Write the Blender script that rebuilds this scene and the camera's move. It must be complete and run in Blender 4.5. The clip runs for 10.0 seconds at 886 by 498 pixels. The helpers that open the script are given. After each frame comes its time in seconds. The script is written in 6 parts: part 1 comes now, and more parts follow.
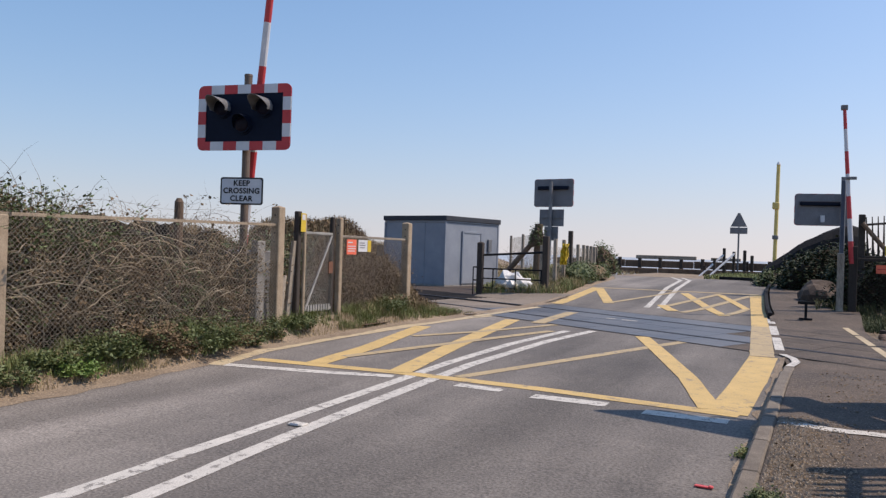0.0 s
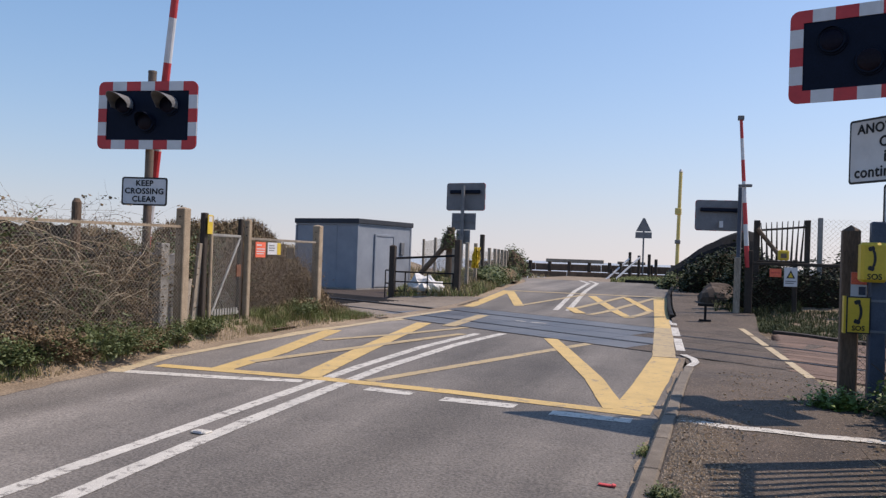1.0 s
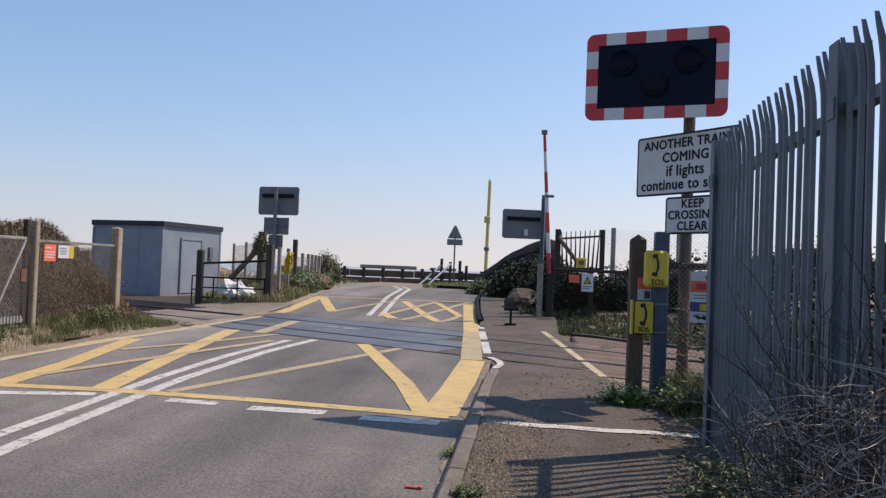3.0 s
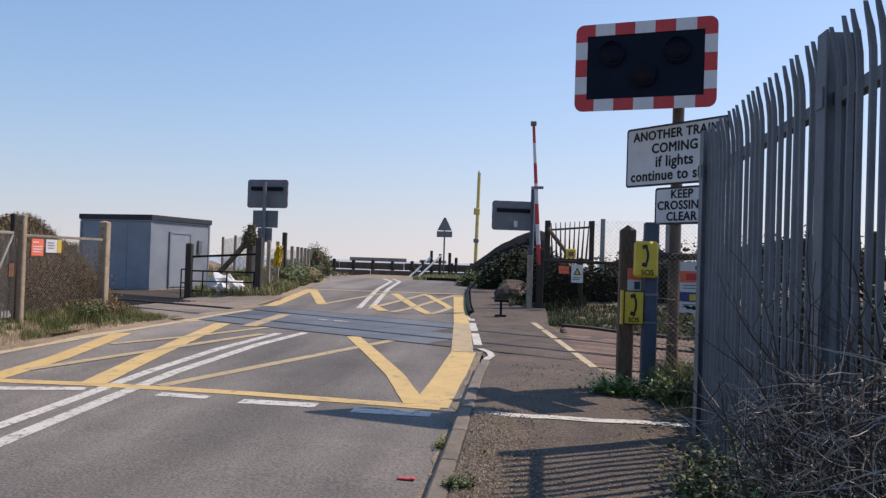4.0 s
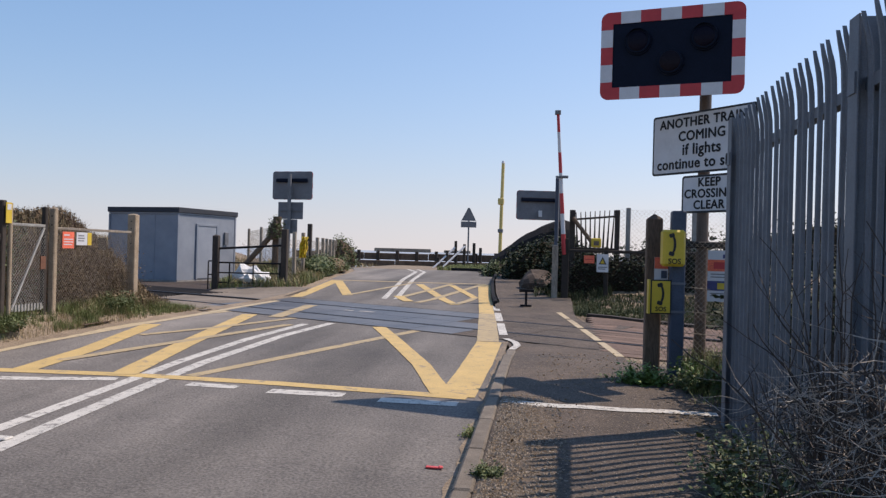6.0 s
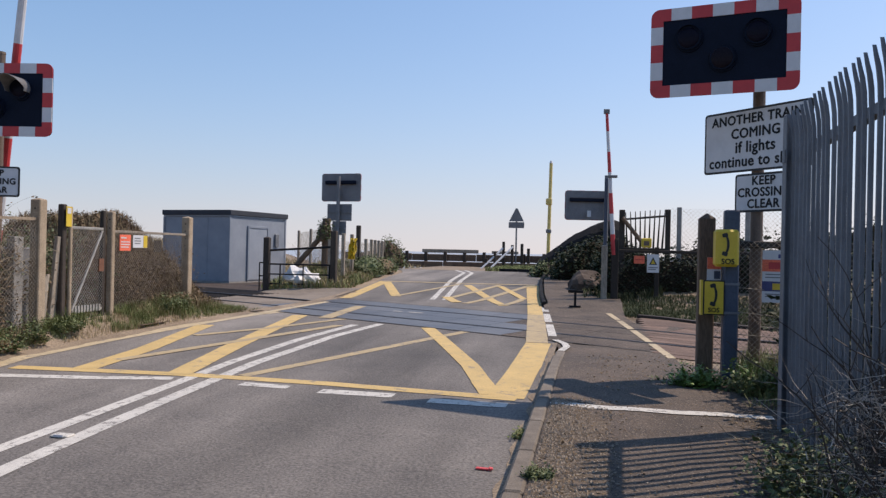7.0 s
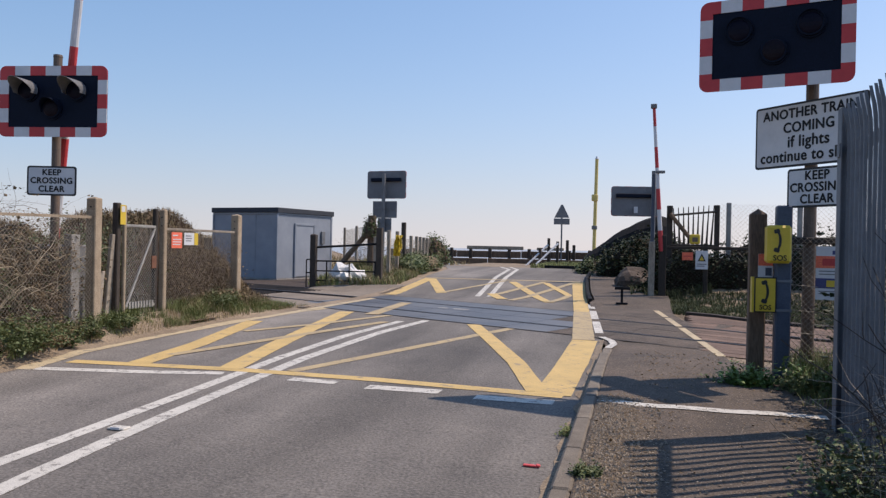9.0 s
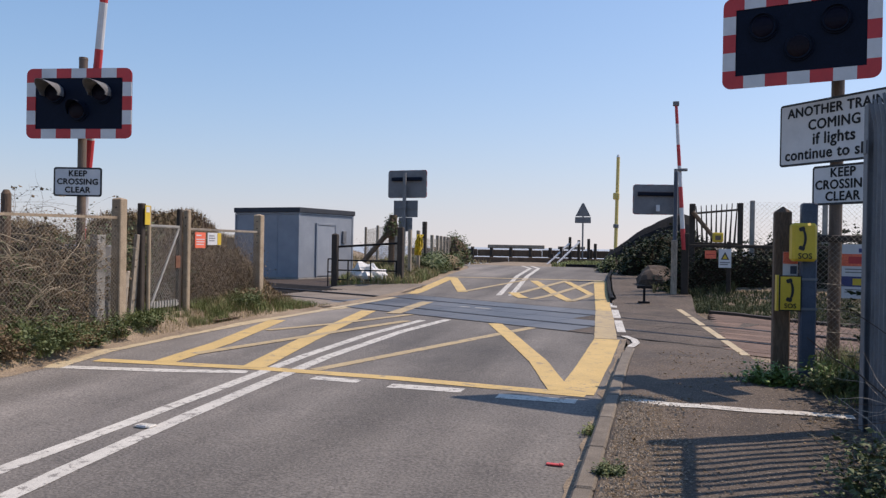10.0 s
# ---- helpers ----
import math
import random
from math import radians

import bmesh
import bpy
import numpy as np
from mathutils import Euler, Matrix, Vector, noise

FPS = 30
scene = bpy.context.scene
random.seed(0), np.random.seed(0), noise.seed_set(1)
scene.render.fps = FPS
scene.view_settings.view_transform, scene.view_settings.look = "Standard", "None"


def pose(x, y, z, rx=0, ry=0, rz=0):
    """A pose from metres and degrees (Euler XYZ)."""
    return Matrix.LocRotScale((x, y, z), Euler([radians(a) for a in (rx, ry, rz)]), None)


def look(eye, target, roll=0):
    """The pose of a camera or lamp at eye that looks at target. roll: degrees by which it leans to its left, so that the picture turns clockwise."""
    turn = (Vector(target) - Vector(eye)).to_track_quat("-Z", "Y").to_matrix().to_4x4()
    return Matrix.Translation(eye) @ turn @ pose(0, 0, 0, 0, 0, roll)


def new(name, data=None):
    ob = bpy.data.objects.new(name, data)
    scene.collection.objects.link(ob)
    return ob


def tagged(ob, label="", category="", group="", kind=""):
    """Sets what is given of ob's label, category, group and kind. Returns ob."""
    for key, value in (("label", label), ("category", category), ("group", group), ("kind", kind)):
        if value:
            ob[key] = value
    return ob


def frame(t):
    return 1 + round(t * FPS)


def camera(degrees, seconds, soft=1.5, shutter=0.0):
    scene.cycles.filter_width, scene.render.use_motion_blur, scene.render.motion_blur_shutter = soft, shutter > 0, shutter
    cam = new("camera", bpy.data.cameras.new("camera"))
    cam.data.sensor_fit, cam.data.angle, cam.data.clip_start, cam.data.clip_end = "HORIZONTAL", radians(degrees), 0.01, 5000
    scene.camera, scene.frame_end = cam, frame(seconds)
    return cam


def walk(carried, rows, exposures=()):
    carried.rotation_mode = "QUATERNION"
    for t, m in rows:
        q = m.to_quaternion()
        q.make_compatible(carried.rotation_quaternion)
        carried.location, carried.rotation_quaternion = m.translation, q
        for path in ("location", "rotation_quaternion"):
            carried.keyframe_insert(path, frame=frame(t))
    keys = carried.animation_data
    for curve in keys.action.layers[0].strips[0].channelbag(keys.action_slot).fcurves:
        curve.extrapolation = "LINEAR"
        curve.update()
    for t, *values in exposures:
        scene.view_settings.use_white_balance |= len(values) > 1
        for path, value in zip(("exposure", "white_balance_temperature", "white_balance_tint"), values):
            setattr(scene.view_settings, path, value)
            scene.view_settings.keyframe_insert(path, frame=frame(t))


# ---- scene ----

# camera -----------------------------------------------------------------
cam = camera(57.26, 10.0, soft=1.35)


def aim(x, y, z, yaw, pitch, roll):
    """Eye, heading to the left of +y, upward tilt and lean."""
    return pose(x, y, z) @ pose(0, 0, 0, 0, 0, yaw) @ pose(0, 0, 0, 90 + pitch) @ pose(0, 0, 0, 0, 0, roll)


ROWS = [
    (0.0, -0.035, -0.052, 1.499, 25.55, 0.13, 1.82),
    (0.5, -0.023, -0.038, 1.504, 22.68, 0.26, 1.67),
    (1.0, -0.016, -0.022, 1.499, 19.45, 0.56, 1.97),
    (1.5, -0.004, -0.010, 1.502, 16.19, 0.73, 2.24),
    (2.0, 0.000, 0.000, 1.500, 12.40, 0.78, 2.67),
    (2.5, 0.010, 0.011, 1.493, 8.69, 1.47, 2.28),
    (3.0, 0.013, 0.001, 1.492, 6.46, 1.46, 2.24),
    (4.5, 0.000, 0.003, 1.488, 5.67, 0.58, 1.83),
    (5.0, -0.002, 0.001, 1.487, 5.96, 0.35, 1.57),
    (6.5, -0.016, -0.012, 1.486, 8.85, 0.14, 1.50),
    (7.0, -0.020, -0.014, 1.488, 10.73, 0.18, 1.28),
    (7.5, -0.022, -0.021, 1.486, 11.80, 0.11, 1.20),
    (8.0, -0.028, -0.025, 1.486, 12.88, -0.04, 1.31),
    (8.5, -0.031, -0.030, 1.489, 13.41, -0.18, 1.27),
    (9.0, -0.033, -0.033, 1.489, 13.86, -0.12, 1.18),
    (9.5, -0.040, -0.035, 1.485, 14.59, -0.21, 1.11),
    (10.0, -0.042, -0.046, 1.488, 15.31, -0.21, 1.00),
]
walk(cam, [(t, aim(*row)) for t, *row in ROWS], exposures=((0.0, -0.08, 6750, 15), (10.0, -0.08, 6750, 15)))

# light ------------------------------------------------------------------
SUN_FROM = Vector((0.625, 0.367, 1.0)).normalized()
world = bpy.data.worlds.new("sky")
scene.world = world
world.use_nodes = True
wn = world.node_tree.nodes
sky = wn.new("ShaderNodeTexSky")
sky.sky_type = "NISHITA"
sky.sun_disc = False
sky.sun_elevation = math.asin(SUN_FROM.z)
sky.sun_rotation = math.atan2(SUN_FROM.x, SUN_FROM.y)
sky.air_density, sky.dust_density, sky.ozone_density = 1.0, 0.0, 3.0
# a thin veil of haze, brighter towards the sun
veil = wn.new("ShaderNodeTexSky")
veil.sky_type, veil.sun_direction, veil.turbidity = "PREETHAM", SUN_FROM, 2.2
veil_tint = wn.new("ShaderNodeMix")
veil_tint.data_type, veil_tint.blend_type = "RGBA", "MULTIPLY"
veil_tint.inputs[0].default_value, veil_tint.inputs[7].default_value = 1.0, (5.5, 6.3, 6.25, 1)
world.node_tree.links.new(veil.outputs[0], veil_tint.inputs[6])
haze = wn.new("ShaderNodeMix")
haze.data_type = "RGBA"
haze.inputs[0].default_value = 0.80
world.node_tree.links.new(veil_tint.outputs[2], haze.inputs[7])
world.node_tree.links.new(sky.outputs[0], haze.inputs[6])
world.node_tree.links.new(haze.outputs[2], wn["Background"].inputs[0])
wn["Background"].inputs[1].default_value = 0.145
sun = new("sun", bpy.data.lights.new("sun", "SUN"))
sun.data.energy, sun.data.angle, sun.data.color = 4.55, radians(0.53), (1.0, 0.875, 0.735)
sun.matrix_world = look(SUN_FROM * 60, (0, 0, 0))


# materials --------------------------------------------------------------
def material(name, dark, light, scale=6.0, rough=0.8, bump=0.3, fine=90.0, metal=0.0, vary=0.0, grain=0.35, stretch=None, specks=None, spec=0.5, bands=None):
    """Two scales of mottling between two colours, fine grain in colour and relief; specks adds scattered chips of a third colour."""
    m = bpy.data.materials.new(name)
    m.use_nodes = True
    nt, n, l = m.node_tree, m.node_tree.nodes, m.node_tree.links
    b = n["Principled BSDF"]
    b.inputs["Metallic"].default_value, b.inputs["Specular IOR Level"].default_value = metal, spec
    geo = n.new("ShaderNodeNewGeometry")
    where = geo.outputs["Position"]
    if stretch:
        mp = n.new("ShaderNodeMapping")
        mp.inputs["Scale"].default_value = stretch
        l.new(where, mp.inputs[0])
        where = mp.outputs[0]
    big = n.new("ShaderNodeTexNoise")
    big.inputs["Scale"].default_value, big.inputs["Detail"].default_value, big.inputs["Roughness"].default_value = scale, 5, 0.65
    small = n.new("ShaderNodeTexNoise")
    small.inputs["Scale"].default_value, small.inputs["Detail"].default_value = fine, 3
    l.new(where, big.inputs["Vector"])
    l.new(where, small.inputs["Vector"])
    ramp = n.new("ShaderNodeMapRange")
    ramp.inputs[1].default_value, ramp.inputs[2].default_value = 0.3, 0.7
    l.new(big.outputs[0], ramp.inputs[0])
    mix = n.new("ShaderNodeMix")
    mix.data_type = "RGBA"
    mix.inputs[6].default_value, mix.inputs[7].default_value = (*dark, 1), (*light, 1)
    l.new(ramp.outputs[0], mix.inputs[0])
    gr = n.new("ShaderNodeMapRange")
    gr.inputs[1].default_value, gr.inputs[2].default_value = 0.25, 0.75
    gr.inputs[3].default_value, gr.inputs[4].default_value = 1 - grain, 1 + grain
    l.new(small.outputs[0], gr.inputs[0])
    colour = n.new("ShaderNodeMix")
    colour.data_type, colour.blend_type = "RGBA", "MULTIPLY"
    colour.inputs[0].default_value = 1.0
    l.new(mix.outputs[2], colour.inputs[6])
    l.new(gr.outputs[0], colour.inputs[7])
    out = colour.outputs[2]
    if bands:
        # long streaks, as wheels and sweeping leave them
        bm_ = n.new("ShaderNodeMapping")
        bm_.inputs["Scale"].default_value = bands[:3]
        l.new(geo.outputs["Position"], bm_.inputs[0])
        bn = n.new("ShaderNodeTexNoise")
        bn.inputs["Scale"].default_value, bn.inputs["Detail"].default_value = 1.0, 4
        l.new(bm_.outputs[0], bn.inputs["Vector"])
        br = n.new("ShaderNodeMapRange")
        br.inputs[1].default_value, br.inputs[2].default_value, br.inputs[3].default_value, br.inputs[4].default_value = 0.35, 0.65, 1 - bands[3], 1 + bands[3]
        l.new(bn.outputs[0], br.inputs[0])
        bx_ = n.new("ShaderNodeMix")
        bx_.data_type, bx_.blend_type = "RGBA", "MULTIPLY"
        bx_.inputs[0].default_value = 1.0
        l.new(out, bx_.inputs[6])
        l.new(br.outputs[0], bx_.inputs[7])
        out = bx_.outputs[2]
    if specks:
        vor = n.new("ShaderNodeTexVoronoi")
        vor.inputs["Scale"].default_value = specks[0]
        l.new(where, vor.inputs["Vector"])
        thr = n.new("ShaderNodeMapRange")
        thr.inputs[1].default_value, thr.inputs[2].default_value = specks[1], specks[1] - 0.06
        l.new(vor.outputs["Distance"], thr.inputs[0])
        sm = n.new("ShaderNodeMix")
        sm.data_type = "RGBA"
        sm.inputs[7].default_value = (*specks[2], 1)
        l.new(thr.outputs[0], sm.inputs[0])
        l.new(out, sm.inputs[6])
        out = sm.outputs[2]
    if vary:
        info = n.new("ShaderNodeObjectInfo")
        vr = n.new("ShaderNodeMapRange")
        vr.inputs[3].default_value, vr.inputs[4].default_value = 1 - vary, 1 + vary
        l.new(info.outputs["Random"], vr.inputs[0])
        vm = n.new("ShaderNodeMix")
        vm.data_type, vm.blend_type = "RGBA", "MULTIPLY"
        vm.inputs[0].default_value = 1.0
        l.new(out, vm.inputs[6])
        l.new(vr.outputs[0], vm.inputs[7])
        out = vm.outputs[2]
    l.new(out, b.inputs["Base Color"])
    rr = n.new("ShaderNodeMapRange")
    rr.inputs[3].default_value, rr.inputs[4].default_value = max(0.05, rough - 0.1), min(1.0, rough + 0.1)
    l.new(big.outputs[0], rr.inputs[0])
    l.new(rr.outputs[0], b.inputs["Roughness"])
    if bump:
        bp = n.new("ShaderNodeBump")
        bp.inputs["Strength"].default_value, bp.inputs["Distance"].default_value = bump, 0.01
        l.new(small.outputs[0], bp.inputs["Height"])
        l.new(bp.outputs[0], b.inputs["Normal"])
    return m


def worn_paint(name, colour, under, amount=0.42, scale=5.0):
    """Road paint, broken by wear down to the asphalt and dirtied in patches."""
    m = material(name, [c * 0.8 for c in colour], colour, 3.0, 0.75, 0.35, 110.0, grain=0.18)
    n, l = m.node_tree.nodes, m.node_tree.links
    b = n["Principled BSDF"]
    base = b.inputs["Base Color"].links[0].from_socket
    geo = next(k for k in n if k.type == "NEW_GEOMETRY")
    a = n.new("ShaderNodeTexNoise")
    a.inputs["Scale"].default_value, a.inputs["Detail"].default_value, a.inputs["Roughness"].default_value = scale, 9, 0.78
    l.new(geo.outputs["Position"], a.inputs["Vector"])
    thr = n.new("ShaderNodeMapRange")
    thr.inputs[1].default_value, thr.inputs[2].default_value = amount, amount - 0.05
    l.new(a.outputs[0], thr.inputs[0])
    mix = n.new("ShaderNodeMix")
    mix.data_type = "RGBA"
    mix.inputs[7].default_value = (*under, 1)
    l.new(thr.outputs[0], mix.inputs[0])
    l.new(base, mix.inputs[6])
    l.new(mix.outputs[2], b.inputs["Base Color"])
    return m


ASPHALT = material("asphalt", (0.100, 0.091, 0.083), (0.190, 0.172, 0.153), 0.45, 0.88, 0.8, 46.0, grain=0.50, specks=(42.0, 0.19, (0.25, 0.225, 0.195)), bands=(1.15, 0.10, 1.0, 0.27))
def tinted_across(m, x0, x1, k0, k1):
    """Tone that changes across the carriageway, from k0 at x0 to k1 at x1."""
    n, l = m.node_tree.nodes, m.node_tree.links
    b = n["Principled BSDF"]
    base = b.inputs["Base Color"].links[0].from_socket
    geo = next(k for k in n if k.type == "NEW_GEOMETRY")
    sep, rng, mul = n.new("ShaderNodeSeparateXYZ"), n.new("ShaderNodeMapRange"), n.new("ShaderNodeMix")
    l.new(geo.outputs["Position"], sep.inputs[0])
    l.new(sep.outputs[0], rng.inputs[0])
    for i, v in enumerate((x0, x1, k0, k1)):
        rng.inputs[i + 1].default_value = v
    mul.data_type, mul.blend_type = "RGBA", "MULTIPLY"
    mul.inputs[0].default_value = 1.0
    l.new(base, mul.inputs[6])
    l.new(rng.outputs[0], mul.inputs[7])
    l.new(mul.outputs[2], b.inputs["Base Color"])


tinted_across(ASPHALT, -5.6, -3.0, 1.24, 0.90)
PATH_TAR = material("path_tarmac", (0.050, 0.039, 0.031), (0.128, 0.099, 0.077), 1.4, 0.93, 1.0, 55.0, grain=0.6, specks=(36.0, 0.20, (0.30, 0.25, 0.195)))
DECK = material("crossing_rubber", (0.066, 0.069, 0.077), (0.150, 0.150, 0.152), 0.8, 0.5, 0.15, 70.0, vary=0.10, grain=0.2)
KERB = material("kerb_concrete", (0.12, 0.10, 0.080), (0.21, 0.18, 0.145), 5.0, 0.9, 0.4, 120.0, vary=0.10)
DIRT = material("verge_soil", (0.165, 0.122, 0.082), (0.30, 0.235, 0.165), 1.1, 0.95, 0.8, 45.0, grain=0.45, specks=(22.0, 0.2, (0.36, 0.29, 0.2)))
GRIT = material("grit", (0.065, 0.048, 0.034), (0.135, 0.102, 0.073), 2.5, 0.95, 0.8, 60.0, grain=0.5, specks=(38.0, 0.22, (0.42, 0.36, 0.28)))
CHIP = material("stone_chip", (0.17, 0.135, 0.10), (0.38, 0.32, 0.25), 30.0, 0.9, 0.3, 200.0)
WHITE_LINE = worn_paint("white_road_paint", (0.60, 0.575, 0.52), (0.22, 0.205, 0.185), 0.47, 11.0)
YELLOW_LINE = worn_paint("yellow_road_paint", (0.60, 0.425, 0.17), (0.30, 0.235, 0.15), 0.43, 6.0)
YELLOW_FADED = worn_paint("faded_yellow_road_paint", (0.46, 0.355, 0.20), (0.24, 0.205, 0.16), 0.46, 7.0)
CREAM_LINE = worn_paint("cream_edge_paint", (0.52, 0.42, 0.265), (0.26, 0.22, 0.17), 0.44)
RAIL_TOP = material("rail_steel", (0.05, 0.047, 0.047), (0.09, 0.08, 0.075), 5.0, 0.45, 0.1, 100.0, metal=0.6)
BLACK_GAP = material("flange_gap", (0.012, 0.012, 0.013), (0.03, 0.028, 0.027), 4.0, 0.95, 0.1)
RUST = material("rust", (0.13, 0.055, 0.032), (0.24, 0.11, 0.065), 4.0, 0.9, 0.4, 120.0)
RUST_TIMBER = material("rust_stained_timber", (0.105, 0.066, 0.048), (0.195, 0.128, 0.094), 1.5, 0.9, 0.5, 60.0, vary=0.18)
DARK_TIMBER = material("creosoted_timber", (0.026, 0.02, 0.016), (0.06, 0.047, 0.038), 3.0, 0.85, 0.5, 60.0, vary=0.2, stretch=(1, 1, 0.25))
CINDER = material("dark_cinder", (0.028, 0.020, 0.016), (0.075, 0.052, 0.04), 1.6, 0.95, 1.0, 30.0, grain=0.6, specks=(20.0, 0.2, (0.12, 0.085, 0.065)))
BALLAST = material("ballast", (0.055, 0.040, 0.033), (0.125, 0.092, 0.074), 2.0, 0.95, 1.0, 28.0, grain=0.6)
TAN_CONCRETE = material("weathered_concrete", (0.26, 0.20, 0.135), (0.42, 0.335, 0.24), 4.0, 0.9, 0.5, 90.0, vary=0.08)
GREY_CONCRETE = material("grey_concrete", (0.22, 0.215, 0.20), (0.36, 0.345, 0.32), 4.0, 0.9, 0.5, 90.0)
BROWN_WOOD = material("old_brown_timber", (0.085, 0.055, 0.036), (0.17, 0.115, 0.078), 4.0, 0.85, 0.6, 70.0, vary=0.12, stretch=(1, 1, 0.2))
PALE_WOOD = material("grey_timber", (0.20, 0.17, 0.135), (0.36, 0.31, 0.25), 5.0, 0.9, 0.5, 70.0, vary=0.15, stretch=(1, 1, 0.2))
GALV = material("galvanised_steel", (0.115, 0.127, 0.146), (0.185, 0.203, 0.228), 3.5, 0.62, 0.15, 140.0, metal=0.3, vary=0.09, grain=0.15)
GALV_LIGHT = material("bright_galvanised_steel", (0.27, 0.26, 0.24), (0.40, 0.385, 0.35), 6.0, 0.6, 0.1, 120.0, metal=0.2)
GALV_WIRE = material("galvanised_wire", (0.20, 0.175, 0.14), (0.34, 0.30, 0.245), 6.0, 0.6, 0.0, metal=0.3)
POST_BROWN = material("brown_painted_steel", (0.10, 0.07, 0.052), (0.16, 0.115, 0.085), 5.0, 0.6, 0.15, 120.0)
POST_GREY = material("grey_painted_steel", (0.12, 0.125, 0.135), (0.19, 0.195, 0.205), 5.0, 0.55, 0.1, 120.0)
POST_BLUE = material("blue_grey_painted_steel", (0.035, 0.052, 0.085), (0.06, 0.08, 0.12), 5.0, 0.5, 0.1, 120.0)
BOARD_BLACK = material("signal_black", (0.004, 0.008, 0.020), (0.007, 0.012, 0.027), 4.0, 0.6, 0.05, 100.0, spec=0.12)
# pale grey hood for the left signal: sunlight put into its colour
HOOD_SUNLIT = material("sunlit_grey_hood", (0.13, 0.133, 0.14), (0.21, 0.213, 0.22), 6.0, 0.35, 0.05, 100.0)
SIGN_RED = material("reflective_red", (0.44, 0.026, 0.032), (0.56, 0.042, 0.046), 5.0, 0.45, 0.03, 150.0, grain=0.08)
SIGN_WHITE = material("reflective_white", (0.54, 0.55, 0.57), (0.64, 0.65, 0.67), 5.0, 0.45, 0.03, 150.0, grain=0.06)
SIGN_BACK = material("sign_back_grey", (0.13, 0.135, 0.15), (0.19, 0.195, 0.21), 3.0, 0.55, 0.05, 100.0)
LETTER = material("black_lettering", (0.01, 0.01, 0.012), (0.018, 0.018, 0.02), 9.0, 0.5, 0.0)
LENS_RED = material("unlit_red_lens", (0.006, 0.006, 0.014), (0.009, 0.008, 0.017), 20.0, 0.35, 0.0, spec=0.08)
LENS_AMBER = material("unlit_amber_lens", (0.010, 0.008, 0.013), (0.014, 0.010, 0.015), 20.0, 0.35, 0.0, spec=0.08)
SIGN_YELLOW = material("yellow_enamel", (0.54, 0.38, 0.025), (0.66, 0.47, 0.04), 4.0, 0.45, 0.05, 100.0, grain=0.1)
SIGN_ORANGE = material("orange_red_notice", (0.70, 0.12, 0.06), (0.82, 0.17, 0.09), 6.0, 0.5, 0.02)
SIGN_NAVY = material("navy_notice", (0.03, 0.04, 0.14), (0.05, 0.06, 0.19), 6.0, 0.5, 0.02)
SHED_PAINT = material("pale_blue_grey_shed_paint", (0.20, 0.228, 0.27), (0.27, 0.30, 0.345), 1.5, 0.6, 0.1, 60.0, grain=0.1)
SHED_DOOR = material("shed_door_paint", (0.25, 0.28, 0.325), (0.31, 0.34, 0.385), 2.0, 0.55, 0.08, 60.0, grain=0.08)
SHED_ROOF = material("dark_roof_trim", (0.022, 0.027, 0.038), (0.04, 0.047, 0.06), 3.0, 0.8, 0.1)
BAG_WHITE = material("woven_white_plastic", (0.58, 0.58, 0.57), (0.76, 0.76, 0.75), 6.0, 0.6, 0.4, 70.0)
POLE_YELLOW = material("yellow_pole_paint", (0.55, 0.42, 0.12), (0.70, 0.55, 0.20), 4.0, 0.5, 0.1)
BLACK_SHEET = material("black_sheeting", (0.010, 0.010, 0.011), (0.022, 0.022, 0.024), 2.0, 0.85, 0.6, 12.0, spec=0.15)
BOULDER = material("brown_boulder", (0.045, 0.032, 0.025), (0.11, 0.08, 0.06), 2.5, 0.95, 0.8, 30.0)
STEM_PALE = material("dead_bramble_stem", (0.31, 0.25, 0.16), (0.55, 0.46, 0.33), 7.0, 0.9, 0.0)
STEM_BLACK = material("black_thorn_stem", (0.030, 0.024, 0.020), (0.075, 0.058, 0.047), 7.0, 0.85, 0.0)
TWIG_GREY = material("grey_dead_twig", (0.27, 0.24, 0.205), (0.50, 0.455, 0.395), 7.0, 0.9, 0.0)
STEM_DARK = material("brown_bramble_stem", (0.075, 0.048, 0.032), (0.16, 0.105, 0.07), 7.0, 0.9, 0.0)
LEAF_GREEN = material("leaf_green", (0.05, 0.075, 0.022), (0.12, 0.15, 0.048), 9.0, 0.6, 0.0, grain=0.4)
# evergreen leaf, its colour darkened further for the shade within hedges and bushes
LEAF_EVERGREEN_SHADED = material("shaded_evergreen_leaf", (0.012, 0.020, 0.009), (0.035, 0.052, 0.020), 9.0, 0.65, 0.0, grain=0.4, spec=0.25)
APRON = material("dusty_apron", (0.15, 0.122, 0.095), (0.25, 0.208, 0.165), 1.2, 0.93, 0.6, 50.0, grain=0.35)
LEAF_BRIGHT = material("fresh_leaf_green", (0.08, 0.14, 0.025), (0.15, 0.23, 0.05), 9.0, 0.55, 0.0, grain=0.35)
LEAF_DRY = material("dry_leaf", (0.112, 0.078, 0.045), (0.235, 0.165, 0.092), 9.0, 0.9, 0.0, grain=0.4)
# near-black plant core: shade among the twigs, put into the colour
INNER_SHADE = material("inner_shade_dark", (0.016, 0.013, 0.009), (0.042, 0.032, 0.022), 8.0, 0.95, 0.6, 30.0, spec=0.1)
GRASS = material("verge_grass", (0.11, 0.14, 0.040), (0.22, 0.245, 0.09), 3.0, 0.75, 0.0, grain=0.35)
GRASS_DARK = material("rank_dark_grass", (0.036, 0.050, 0.016), (0.090, 0.102, 0.036), 3.0, 0.8, 0.0, grain=0.4)
